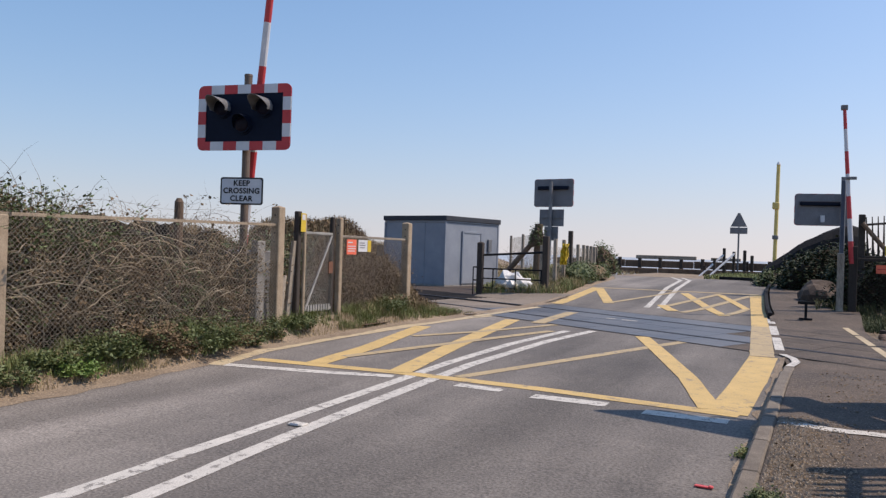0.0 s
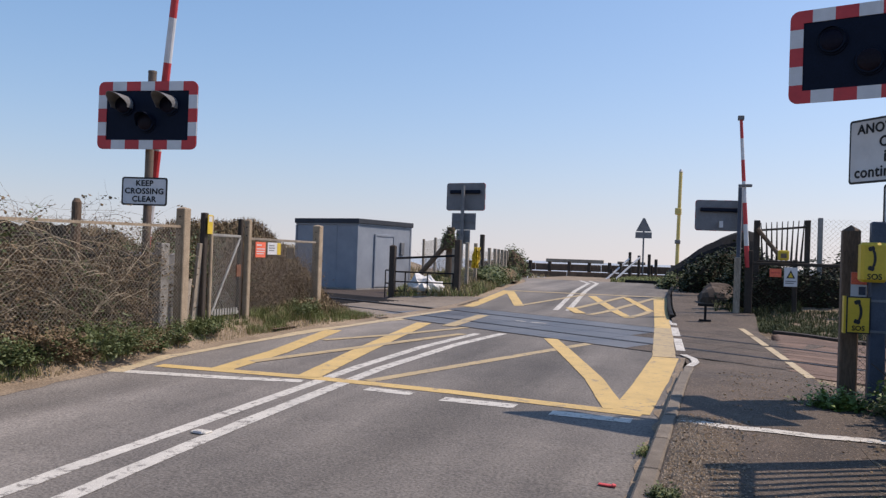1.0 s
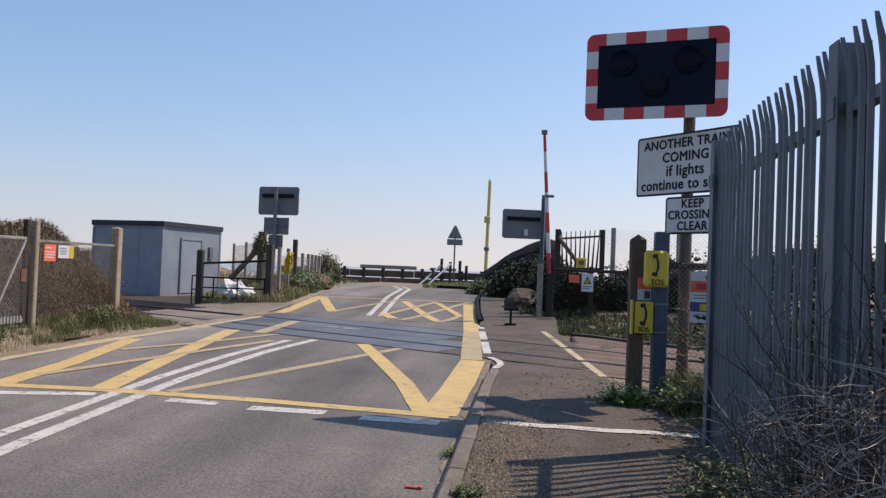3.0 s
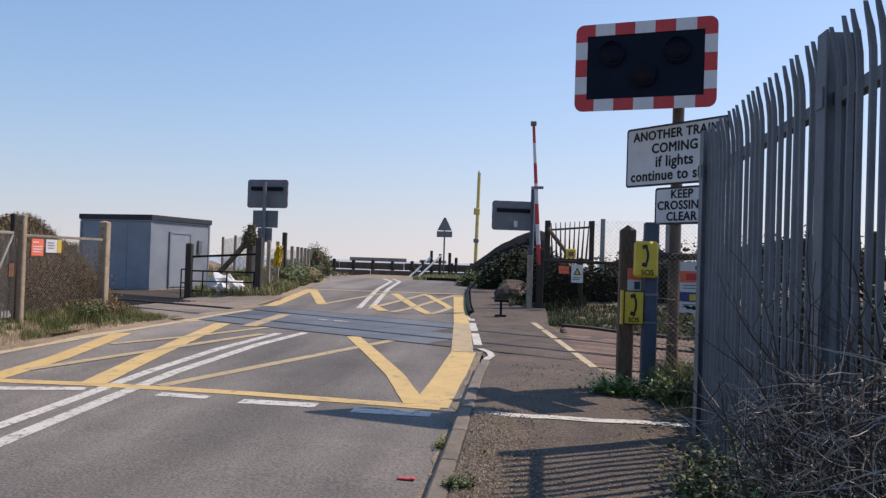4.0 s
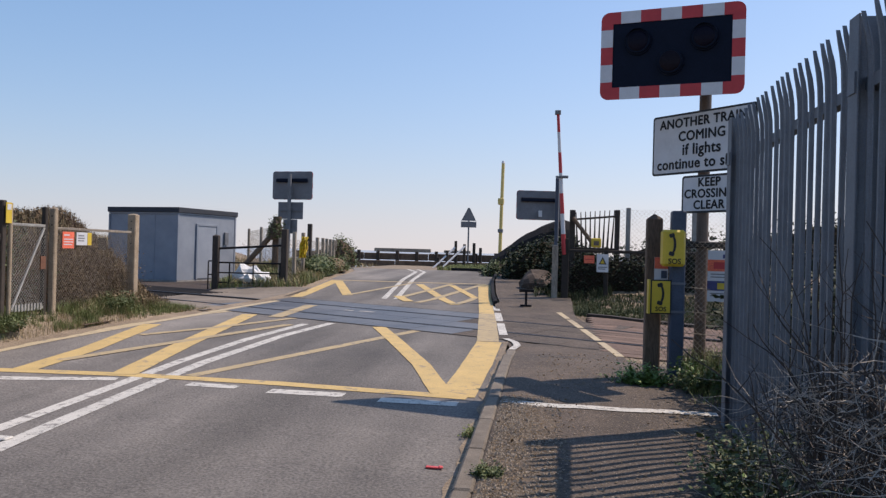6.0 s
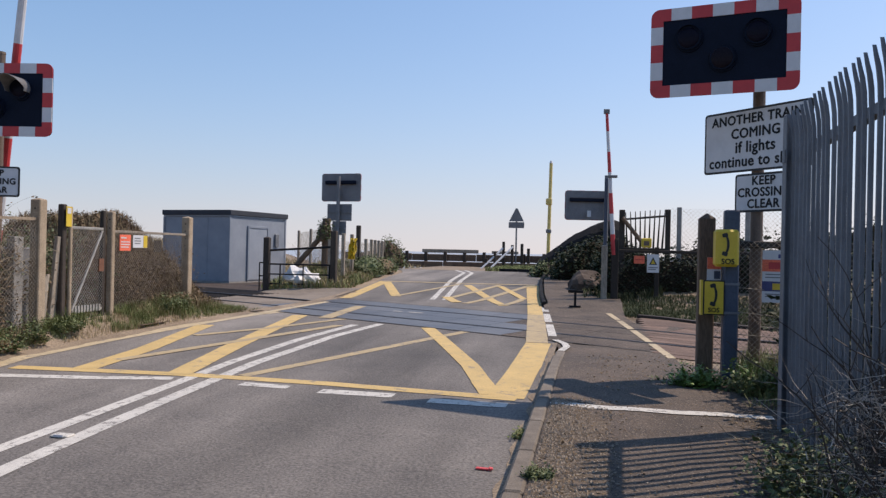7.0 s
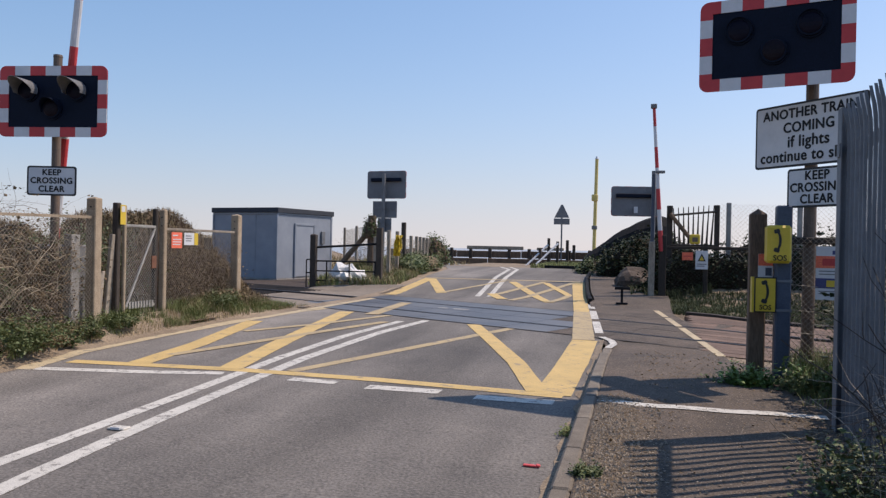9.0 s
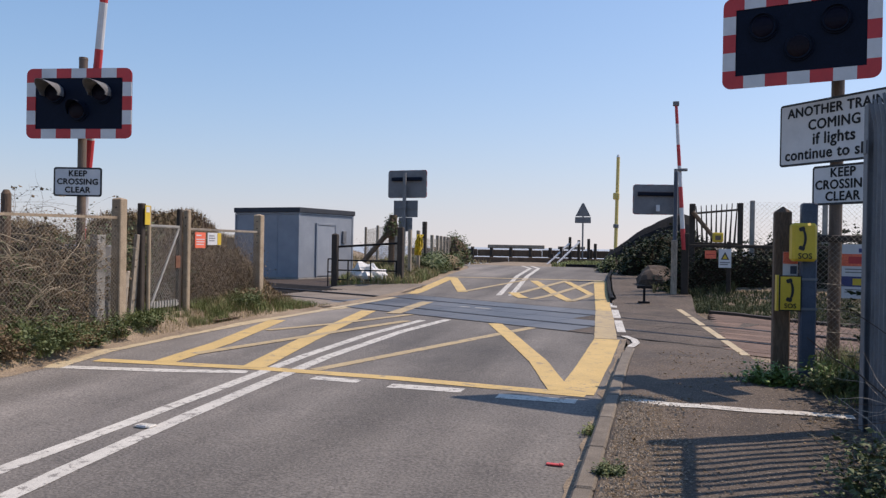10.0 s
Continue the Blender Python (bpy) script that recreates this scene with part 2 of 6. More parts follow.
GRASS_DRY = material("dry_grass", (0.24, 0.185, 0.095), (0.38, 0.31, 0.18), 3.0, 0.9, 0.0, grain=0.3)
SEA = material("sea", (0.30, 0.34, 0.38), (0.36, 0.40, 0.44), 0.05, 0.6, 0.4, 0.8)
RED_PLASTIC = material("red_plastic", (0.60, 0.06, 0.06), (0.72, 0.10, 0.10), 20.0, 0.5, 0.05)


# building helpers -------------------------------------------------------
def part(name, bm, mat, parent=None, label="", m=None):
    me = bpy.data.meshes.new(name)
    bm.normal_update()
    bm.to_mesh(me)
    bm.free()
    me.materials.append(mat)
    ob = new(name, me)
    if parent:
        ob.parent = parent
    if m is not None:
        ob.matrix_local = m
    return tagged(ob, label)


def shared(name, me, parent, m):
    """One more object on a mesh that is already there."""
    ob = new(name, me)
    ob.parent = parent
    ob.matrix_local = m
    return ob


def raw(name, verts, faces, mat, parent=None, label=""):
    me = bpy.data.meshes.new(name)
    me.from_pydata(verts, [], faces)
    me.update()
    me.materials.append(mat)
    ob = new(name, me)
    if parent:
        ob.parent = parent
    return tagged(ob, label)


def thing(name, x, y, z, label, category, rz=0.0, group="", kind=""):
    ob = new(name)
    ob.empty_display_size = 0.1
    ob.matrix_world = pose(x, y, z, 0, 0, rz)
    return tagged(ob, label, category, group, kind)


def box(bm, lo, hi, m=None, bevel=0.0):
    g = bmesh.ops.create_cube(bm, size=1.0)
    vs = g["verts"]
    c, s = [(a + b) / 2 for a, b in zip(lo, hi)], [b - a for a, b in zip(lo, hi)]
    for v in vs:
        v.co = Vector((v.co.x * s[0] + c[0], v.co.y * s[1] + c[1], v.co.z * s[2] + c[2]))
    if bevel:
        es = list({e for v in vs for e in v.link_edges})
        r = bmesh.ops.bevel(bm, geom=es, offset=bevel, segments=1, affect="EDGES")
        vs = list({v for f in r["faces"] for v in f.verts} | {v for v in vs if v.is_valid})
    if m is not None:
        for v in vs:
            v.co = m @ v.co
    return bm


def boxed(lo, hi, m=None, bevel=0.0):
    return box(bmesh.new(), lo, hi, m, bevel)


def rod(bm, a, b, r0, r1=None, seg=10):
    """A round bar from a to b."""
    a, b = Vector(a), Vector(b)
    r1 = r0 if r1 is None else r1
    q = (b - a).to_track_quat("Z", "Y").to_matrix().to_4x4()
    bmesh.ops.create_cone(bm, cap_ends=True, segments=seg, radius1=r0, radius2=r1, depth=(b - a).length, matrix=Matrix.Translation((a + b) / 2) @ q)
    return bm


def rodded(a, b, r0, r1=None, seg=10):
    return rod(bmesh.new(), a, b, r0, r1, seg)


def plate(bm, outline, depth, m=None):
    """A flat outline in x and z, given thickness along +y."""
    front = [bm.verts.new((x, 0, z)) for x, z in outline]
    back = [bm.verts.new((x, depth, z)) for x, z in outline]
    bm.faces.new(front)
    bm.faces.new(back[::-1])
    k = len(outline)
    for i in range(k):
        bm.faces.new((front[i], back[i], back[(i + 1) % k], front[(i + 1) % k]))
    bmesh.ops.recalc_face_normals(bm, faces=bm.faces)
    if m is not None:
        bmesh.ops.transform(bm, matrix=m, verts=list(bm.verts))
    return bm


def rounded(w, h, r, seg=5, x0=0.0, z0=0.0):
    pts = []
    for cx, cz, a0 in ((w / 2 - r, h / 2 - r, 0), (r - w / 2, h / 2 - r, 90), (r - w / 2, r - h / 2, 180), (w / 2 - r, r - h / 2, 270)):
        for i in range(seg + 1):
            a = radians(a0 + 90 * i / seg)
            pts.append((x0 + cx + r * math.cos(a), z0 + cz + r * math.sin(a)))
    return pts


def writing(text, size, mat, parent, m, name="lettering", space=1.0, bold=0.0):
    """Raised letters in the built-in font, standing in the x-z plane and facing -y."""
    cu = bpy.data.curves.new(name, "FONT")
    cu.body, cu.size, cu.align_x, cu.align_y, cu.extrude, cu.resolution_u, cu.space_character = text, size, "CENTER", "CENTER", 0.0015, 3, space
    ob = bpy.data.objects.new(name, cu)
    scene.collection.objects.link(ob)
    bpy.context.view_layer.update()
    me = bpy.data.meshes.new_from_object(ob.evaluated_get(bpy.context.evaluated_depsgraph_get()))
    bpy.data.objects.remove(ob)
    bpy.data.curves.remove(cu)
    bm = bmesh.new()
    bm.from_mesh(me)
    bpy.data.meshes.remove(me)
    if bold:
        # thicker strokes: the same outline again, a little to each side
        once = list(bm.faces)
        for dx, dy in ((-bold, 0), (bold, 0), (0, bold), (0, -bold)):
            g = bmesh.ops.duplicate(bm, geom=once)
            bmesh.ops.translate(bm, vec=(dx, dy, 0.00004), verts=[v for v in g["geom"] if isinstance(v, bmesh.types.BMVert)])
    # gather the loose pieces into letters by where they stand on the line
    islands, seen = [], set()
    for v in bm.verts:
        if v in seen:
            continue
        stack, isl = [v], []
        seen.add(v)
        while stack:
            w = stack.pop()
            isl.append(w)
            for e in w.link_edges:
                u = e.other_vert(w)
                if u not in seen:
                    seen.add(u)
                    stack.append(u)
        islands.append((min(w.co.x for w in isl), max(w.co.x for w in isl), isl))
    groups = []
    for lo, hi, isl in sorted(islands, key=lambda q: q[0]):
        if groups and lo < groups[-1][0] - 0.003:
            groups[-1][0] = max(hi, groups[-1][0])
            groups[-1][1] += isl
        else:
            groups.append([hi, list(isl)])
    for hi, isl in groups:
        index = {v: i for i, v in enumerate(isl)}
        faces = {f for v in isl for f in v.link_faces}
        o = raw("letter", [tuple(v.co) for v in isl], [[index[v] for v in f.verts] for f in sorted(faces, key=lambda f: f.index)], mat, parent)
        o.matrix_local = m @ pose(0, 0, 0, 90)
    bm.free()


def smooth(t):
    t = max(0.0, min(1.0, t))
    return t * t * (3 - 2 * t)


def tubes(paths, sides=3):
    """Thin stems: each path is a list of (x, y, z, radius)."""
    vs, fs = [], []
    for path in paths:
        start = len(vs)
        for i, (x, y, z, r) in enumerate(path):
            a, b = Vector(path[max(0, i - 1)][:3]), Vector(path[min(len(path) - 1, i + 1)][:3])
            d = (b - a).normalized() if (b - a).length > 1e-6 else Vector((0, 0, 1))
            u = d.orthogonal().normalized()
            w = d.cross(u)
            for k in range(sides):
                t = 2 * math.pi * k / sides
                p = Vector((x, y, z)) + (u * math.cos(t) + w * math.sin(t)) * r
                vs.append(tuple(p))
        for i in range(len(path) - 1):
            for k in range(sides):
                a, b = start + i * sides + k, start + i * sides + (k + 1) % sides
                fs.append((a, b, b + sides, a + sides))
    return vs, fs


def leaf_faces(points, size, rnd, flat=0.5):
    """Small folded leaves, each two triangles, at the given points."""
    vs, fs = [], []
    for p in points:
        d = Vector((rnd.gauss(0, 1), rnd.gauss(0, 1), rnd.gauss(0, flat))).normalized()
        s = size * rnd.uniform(0.5, 1.4)
        side = d.cross(Vector((rnd.gauss(0, 0.4), rnd.gauss(0, 0.4), 1))).normalized() * s * 0.36
        up = d.cross(side).normalized() * s * 0.12
        b = len(vs)
        p = Vector(p)
        vs += [tuple(p), tuple(p + d * s * 0.5 + side + up), tuple(p + d * s), tuple(p + d * s * 0.5 - side + up)]
        fs += [(b, b + 1, b + 2), (b, b + 2, b + 3)]
    return vs, fs


def blades(points, height, rnd, lean=0.35, width=0.006):
    """Grass blades: bent strips of two quads running to a point."""
    vs, fs = [], []
    for x, y, z in points:
        a, h = rnd.uniform(0, 6.283), height * rnd.uniform(0.45, 1.3)
        dx, dy, k = math.cos(a), math.sin(a), rnd.uniform(0.1, 1) * lean * h
        w = width * rnd.uniform(0.6, 1.4)
        b = len(vs)
        vs += [(x - dy * w, y + dx * w, z - 0.02), (x + dy * w, y - dx * w, z - 0.02),
               (x + dx * k * 0.35 + dy * w * 0.8, y + dy * k * 0.35 - dx * w * 0.8, z + h * 0.55), (x + dx * k * 0.35 - dy * w * 0.8, y + dy * k * 0.35 + dx * w * 0.8, z + h * 0.55),
               (x + dx * k, y + dy * k, z + h)]
        fs += [(b, b + 1, b + 2, b + 3), (b + 3, b + 2, b + 4)]
    return vs, fs


def wander(rnd, x, y, z, length, rise, droop, r, steps=9, heading=None):
    """An arching cane that rises and then bends over."""
    a = rnd.uniform(0, 6.283) if heading is None else heading
    path, e = [], rise
    for i in range(steps + 1):
        path.append((x, y, z, r * (1 - 0.75 * i / steps)))
        s = length / steps
        a += rnd.gauss(0, 0.28)
        e += droop / steps + rnd.gauss(0, 0.16)
        x, y, z = x + math.cos(a) * math.cos(e) * s, y + math.sin(a) * math.cos(e) * s, z + math.sin(e) * s
    return path

# the lie of the land ----------------------------------------------------
ROAD_Y = (-60, 4, 12, 15, 19, 24, 32, 34, 44)
ROAD_Z = (0, 0, 0.20, 0.27, 0.35, 0.62, 0.75, 0.70, 0.70)
EDGE_Y = (-60, 7, 8.6, 12, 14, 17, 20, 23.3, 29, 31.2, 32.4, 33.5)
LEFT_X = (-6.68, -6.65, -6.92, -6.72, -6.42, -6.1, -6.15, -6.35, -7.0, -7.6, -9.5, -12)
RIGHT_X = (-0.53, -0.53, -0.53, -0.55, -0.72, -1.08, -1.38, -1.62, -1.85, -2.25, -3.1, -6.0)
TRACK_AT, TRACK_U, TRACK_N = Vector((-0.7, 13.85, 0)), Vector((0.898, -0.440, 0)), Vector((0.440, 0.898, 0))


def road_z(y):
    return float(np.interp(y, ROAD_Y, ROAD_Z))


def left_x(y):
    return float(np.interp(y, EDGE_Y, LEFT_X))


def right_x(y):
    return float(np.interp(y, EDGE_Y, RIGHT_X))


def track_off(x, y):
    return (x - TRACK_AT.x) * TRACK_N.x + (y - TRACK_AT.y) * TRACK_N.y


def land_z(x, y):
    """Height of the open ground beside the road."""
    z = road_z(y)
    z += 0.24 * smooth((left_x(y) + 0.05 - x) / 0.55) * (1 - smooth((y - 13.0) / 1.6))
    z += 0.30 * smooth((left_x(y) - 0.3 - x) / 1.2) * smooth((y - 21.5) / 3.0)
    w = smooth((-x - 8.3) / 1.6) * smooth((y - 15.5) / 3.0)
    z += (0.24 - z) * w
    z += 0.22 * smooth((x - 1.05) / 0.5) * (1 - smooth((y - 9.2) / 1.4)) * smooth((y - 7.6) / 0.8)
    z += 0.35 * smooth((x - 0.3) / 1.5) * smooth((y - 18.0) / 2.5)
    off = track_off(x, y)
    near = (1 - smooth((abs(off) - 1.7) / 1.8)) * max(smooth((-x - 6.0) / 0.6), smooth((x - 0.9) / 0.6))
    z += (road_z(min(max(y - 0.882 * off, 10.5), 17.0)) - 0.05 - z) * near
    z -= 0.06 * (1 - smooth((abs(off) - 1.4) / 0.4))
    z += 1.35 * smooth((track_off(x, y) - 7.5) / 7.0) * smooth((-x - 14.5) / 7.0)
    z += 1.25 * smooth((-track_off(x, y) - 2.6) / 3.0) * smooth((-x - 9.6) / 2.5)
    z += 0.5 * smooth((x - 5.0) / 4.0) * smooth((y - 14.0) / 6.0)
    z += 0.02 * noise.noise(Vector((x * 0.9, y * 0.9, 0)))
    return z + (-3.5 - z) * smooth((y - 47) / 12)


def ground_z(x, y):
    z = land_z(x, y)
    if y < 33.4 and left_x(y) - 0.02 < x < max(right_x(y) + 0.05, 1.5 if y < 10.6 else 1.0 if y < 17.4 else 0.2):
        z = min(z, road_z(y) - 0.07)
    return z


def steps(*spans):
    out = []
    for a, b, d in spans:
        k = max(1, round((b - a) / d))
        out += [a + (b - a) * i / k for i in range(k)]
    return out + [spans[-1][1]]


gx = steps((-3000, -300, 900), (-300, -40, 40), (-40, -14, 1.3), (-14, -5.5, 0.25), (-5.5, -2, 0.7), (-2, 4, 0.25), (4, 14, 1.0), (14, 60, 6), (60, 300, 60), (300, 3000, 900))
gy = steps((-3000, -300, 900), (-300, -20, 40), (-20, 1, 1.5), (1, 34, 0.3), (34, 64, 1.5), (64, 300, 59), (300, 3000, 900))
gv = [(x, y, ground_z(x, y)) for y in gy for x in gx]
k = len(gx)
gf = [(j * k + i, j * k + i + 1, j * k + k + i + 1, j * k + k + i) for j in range(len(gy) - 1) for i in range(k - 1)]
ground = tagged(raw("ground", gv, gf, DIRT), "bare brown soil verges with sparse grass", "ground", kind="structure")
sea = raw("water", [(-4000, 60, -1.6), (4000, 60, -1.6), (4000, 4500, -1.6), (-4000, 4500, -1.6)], [(0, 1, 2, 3)], SEA)
tagged(sea, "hazy grey-blue sea beyond the sea wall", "sea", kind="structure")

# road -------------------------------------------------------------------
ry = steps((-40, 1, 2.0), (1, 30, 0.3), (30, 33.5, 0.15))
rv, rf = [], []
for y in ry:
    a, b = left_x(y), right_x(y)
    for i in range(9):
        x = a + (b - a) * i / 8
        rv.append((x, y, road_z(y) + 0.0012 * noise.noise(Vector((x * 0.6, y * 0.5, 3)))))
for j in range(len(ry) - 1):
    for i in range(8):
        rf.append((j * 9 + i, j * 9 + i + 1, j * 9 + i + 10, j * 9 + i + 9))
road = tagged(raw("road", rv, rf, ASPHALT), "worn grey asphalt road rising to the level crossing", "road", kind="structure")


def stripe(name, mat, pts, width, lift=0.0036, wide_end=None):
    """A painted line along points in plan, following the road's surface."""
    vs, fs = [], []
    fine = []
    for (ax, ay), (bx, by) in zip(pts, pts[1:]):
        n = max(1, int(math.hypot(bx - ax, by - ay) / 0.25))
        fine += [(ax + (bx - ax) * i / n, ay + (by - ay) * i / n) for i in range(n)]
    fine.append(pts[-1])
    for i, (x, y) in enumerate(fine):
        a, b = fine[max(0, i - 1)], fine[min(len(fine) - 1, i + 1)]
        d = Vector((b[0] - a[0], b[1] - a[1])).normalized()
        w = width + ((wide_end or width) - width) * i / (len(fine) - 1)
        w *= 1 + 0.05 * noise.noise(Vector((x * 4, y * 4, 7)))
        for s in (-0.5, 0.5):
            px, py = x - d.y * w * s, y + d.x * w * s
            vs.append((px, py, road_z(py) + lift))
    for i in range(len(fine) - 1):
        fs.append((2 * i, 2 * i + 1, 2 * i + 3, 2 * i + 2))
    return raw(name, vs, fs, mat, road)


# double white centre line, edge and give-way dashes
stripe("white_line", WHITE_LINE, [(-4.02, -12), (-4.04, 3.3), (-4.12, 4.3), (-4.14, 5.5), (-4.19, 7.55), (-4.24, 9.0), (-4.20, 11.0), (-3.98, 13.1)], 0.14)
stripe("white_line", WHITE_LINE, [(-3.62, -12), (-3.64, 3.5), (-3.73, 4.35), (-3.83, 5.9), (-3.90, 7.57), (-3.95, 9.0), (-3.84, 11.6), (-3.60, 13.35)], 0.15)
stripe("white_line", WHITE_LINE, [(-3.82, 18.8), (-4.85, 29.8), (-5.6, 32.2)], 0.13)
stripe("white_line", WHITE_LINE, [(-3.53, 18.8), (-4.55, 29.9), (-5.25, 32.3)], 0.13)
stripe("stop_line", WHITE_LINE, [(-6.7, 7.4), (-5.2, 7.62), (-4.35, 7.82)], 0.17)
stripe("stop_line_dash", WHITE_LINE, [(-3.55, 7.74), (-3.02, 7.70)], 0.17)
stripe("stop_line_dash", WHITE_LINE, [(-2.66, 7.60), (-1.91, 7.58)], 0.20)
stripe("stop_line_dash", WHITE_LINE, [(-1.54, 7.45), (-0.80, 7.43)], 0.20)
# yellow hatched box, near half
Y1, Y2 = 0.0048, 0.0060
stripe("yellow_line", YELLOW_LINE, [(-6.35, 7.95), (-4.4, 8.06), (-2.7, 7.98), (-0.74, 7.74)], 0.20, Y1)
stripe("yellow_line", YELLOW_LINE, [(-0.85, 7.75), (-0.82, 9.7), (-0.82, 11.75)], 0.36, Y2)
stripe("yellow_line", YELLOW_FADED, [(-0.84, 11.76), (-1.16, 15.88)], 0.32, 0.0100)
stripe("yellow_line", YELLOW_LINE, [(-1.17, 15.9), (-1.40, 18.6), (-1.80, 23.2)], 0.30, Y1, 0.34)
stripe("edge_line", CREAM_LINE, [(-6.50, 7.35), (-6.72, 8.5), (-6.66, 10.2), (-6.46, 12.3), (-6.22, 14.0), (-5.95, 14.75)], 0.26, Y1)
stripe("edge_line", CREAM_LINE, [(-6.16, 14.3), (-5.85, 17.2)], 0.17, 0.0100)
stripe("yellow_line", YELLOW_LINE, [(-1.01, 7.88), (-1.46, 9.5), (-2.16, 11.5), (-2.72, 13.05)], 0.22, 0.0072)
stripe("yellow_line", YELLOW_FADED, [(-3.72, 8.15), (-2.03, 12.8)], 0.16, Y1)
stripe("yellow_line", YELLOW_LINE, [(-5.56, 8.08), (-5.72, 9.6), (-6.24, 12.25)], 0.28, Y2)
stripe("yellow_line", YELLOW_LINE, [(-4.42, 8.05), (-4.78, 10.2), (-5.36, 14.2)], 0.28, 0.0072)
stripe("yellow_line", YELLOW_FADED, [(-5.78, 11.0), (-5.15, 12.1), (-4.42, 13.85)], 0.16, 0.0084)
stripe("yellow_line", YELLOW_FADED, [(-5.55, 8.7), (-4.18, 12.9)], 0.17, 0.0084)
stripe("yellow_line", YELLOW_FADED, [(-4.78, 13.9), (-4.86, 16.4)], 0.26, 0.0100)
# yellow hatched box, far half
stripe("yellow_line", YELLOW_LINE, [(-5.86, 18.4), (-6.12, 23.2)], 0.30, Y1)
stripe("yellow_line", YELLOW_FADED, [(-6.2, 23.15), (-1.75, 23.25)], 0.20, Y2)
stripe("yellow_line", YELLOW_LINE, [(-6.0, 22.9), (-4.82, 19.3)], 0.25, 0.0072)
stripe("yellow_line", YELLOW_FADED, [(-4.82, 19.4), (-3.85, 22.9)], 0.15, 0.0084)
stripe("yellow_line", YELLOW_LINE, [(-3.6, 22.7), (-2.0, 17.75)], 0.22, 0.0072)
stripe("yellow_line", YELLOW_FADED, [(-3.45, 19.4), (-2.7, 22.95)], 0.17, 0.0084)
stripe("yellow_line", YELLOW_FADED, [(-2.9, 17.95), (-1.9, 22.9)], 0.17, 0.0084)
stripe("yellow_line", YELLOW_LINE, [(-2.65, 22.6), (-1.73, 19.6)], 0.18, 0.0096)
stripe("yellow_line", YELLOW_FADED, [(-1.73, 19.6), (-2.0, 17.8)], 0.17, 0.0096)
stripe("yellow_line", YELLOW_LINE, [(-3.6, 19.5), (-3.12, 18.2)], 0.24, 0.0096)
# faint white remnant on the deck
stripe("white_line", WHITE_LINE, [(-3.95, 15.6), (-3.75, 15.55)], 0.10, 0.0100)
stripe("white_line", WHITE_LINE, [(-3.62, 15.5), (-3.30, 15.4)], 0.10, 0.0100)

# soil washed over the edges of the carriageway
for side, seed in ((0, 4), (1, 9)):
    vs, fs = [], []
    ys = steps((-6, 11.8 if side else 20.0, 0.12))
    for y in ys:
        e = left_x(y) if side == 0 else right_x(y)
        n1 = noise.noise(Vector((seed, y * 0.8, 0))) + 0.6 * noise.noise(Vector((seed, y * 3.1, 0)))
        w = max(0.012, (0.16 + 0.13 * n1) if side == 0 else (0.07 + 0.10 * n1))
        for t in (0.0, 0.5, 1.0):
            x = e + (-0.12 + (w + 0.12) * t if side == 0 else -w * t)
            vs.append((x, y, road_z(y) + (0.03, 0.012, 0.003)[int(t * 2)] * (1 if side == 0 else 0.5) + (0.004 if side else 0)))
    for j in range(len(ys) - 1):
        for i in range(2):
            fs.append((j * 3 + i, j * 3 + i + 1, j * 3 + i + 4, j * 3 + i + 3))
    tagged(raw("soil_edge", vs, fs, DIRT), "loose dry soil washed over the road edge", "soil", kind="structure")

# raised reflector stud between the centre lines
stud = thing("road_stud", -3.93, 5.45, road_z(5.45), "white reflective road stud between the double white lines", "road stud")
bm = bmesh.new()
box(bm, (-0.075, -0.05, 0), (0.075, 0.05, 0.018), bevel=0.008)
part("casing", bm, WHITE_LINE, stud)
part("reflector", boxed((-0.04, -0.055, 0.006), (0.04, -0.045, 0.024)), SIGN_WHITE, stud, "clear glass reflector")

litter = thing("plastic_strip", -0.73, 5.37, road_z(5.37) + 0.005, "broken red plastic strip lying in the gutter", "litter", rz=-6)
bm = bmesh.new()
box(bm, (-0.055, -0.016, 0), (0.055, 0.016, 0.012), bevel=0.004)
box(bm, (0.03, -0.025, 0.010), (0.06, 0.012, 0.024), pose(0, 0, 0, 0, 8, 12), bevel=0.005)
part("plastic", bm, RED_PLASTIC, litter)

# pavement ---------------------------------------------------------------
PAVE = 0.10


def sheet(name, ys, xa, xb, n, height, mat, label, category):
    """A strip of paving between two edges, with a skirt."""
    vs, fs = [], []
    for y in ys:
        a, b = xa(y), xb(y)
        for i in range(n + 1):
            x = a + (b - a) * i / n
            vs.append((x, y, height(x, y)))
    w = n + 1
    for j in range(len(ys) - 1):
        for i in range(n):
            fs.append((j * w + i, j * w + i + 1, j * w + w + i + 1, j * w + w + i))
    return tagged(raw(name, vs, fs, mat), label, category, kind="structure")


def pave_z(x, y):
    """The near footway: level with the kerb, dropping flush to the crossing."""
    return road_z(y) + PAVE * (1 - smooth((y - 9.2) / 1.9)) + 0.012 * noise.noise(Vector((x * 2.2, y * 2.2, 1))) + 0.002


pavement = sheet("pavement", steps((-12, 1, 1.0), (1, 12.4, 0.2)), lambda y: -0.40 if y < 10.4 else -0.40 - 0.15 * smooth((y - 10.4) / 1.4), lambda y: 1.62 if y < 9 else 1.62 - 0.62 * smooth((y - 9) / 1.4), 12, pave_z, PATH_TAR, "dusty worn tarmac footway beside the kerb", "pavement")
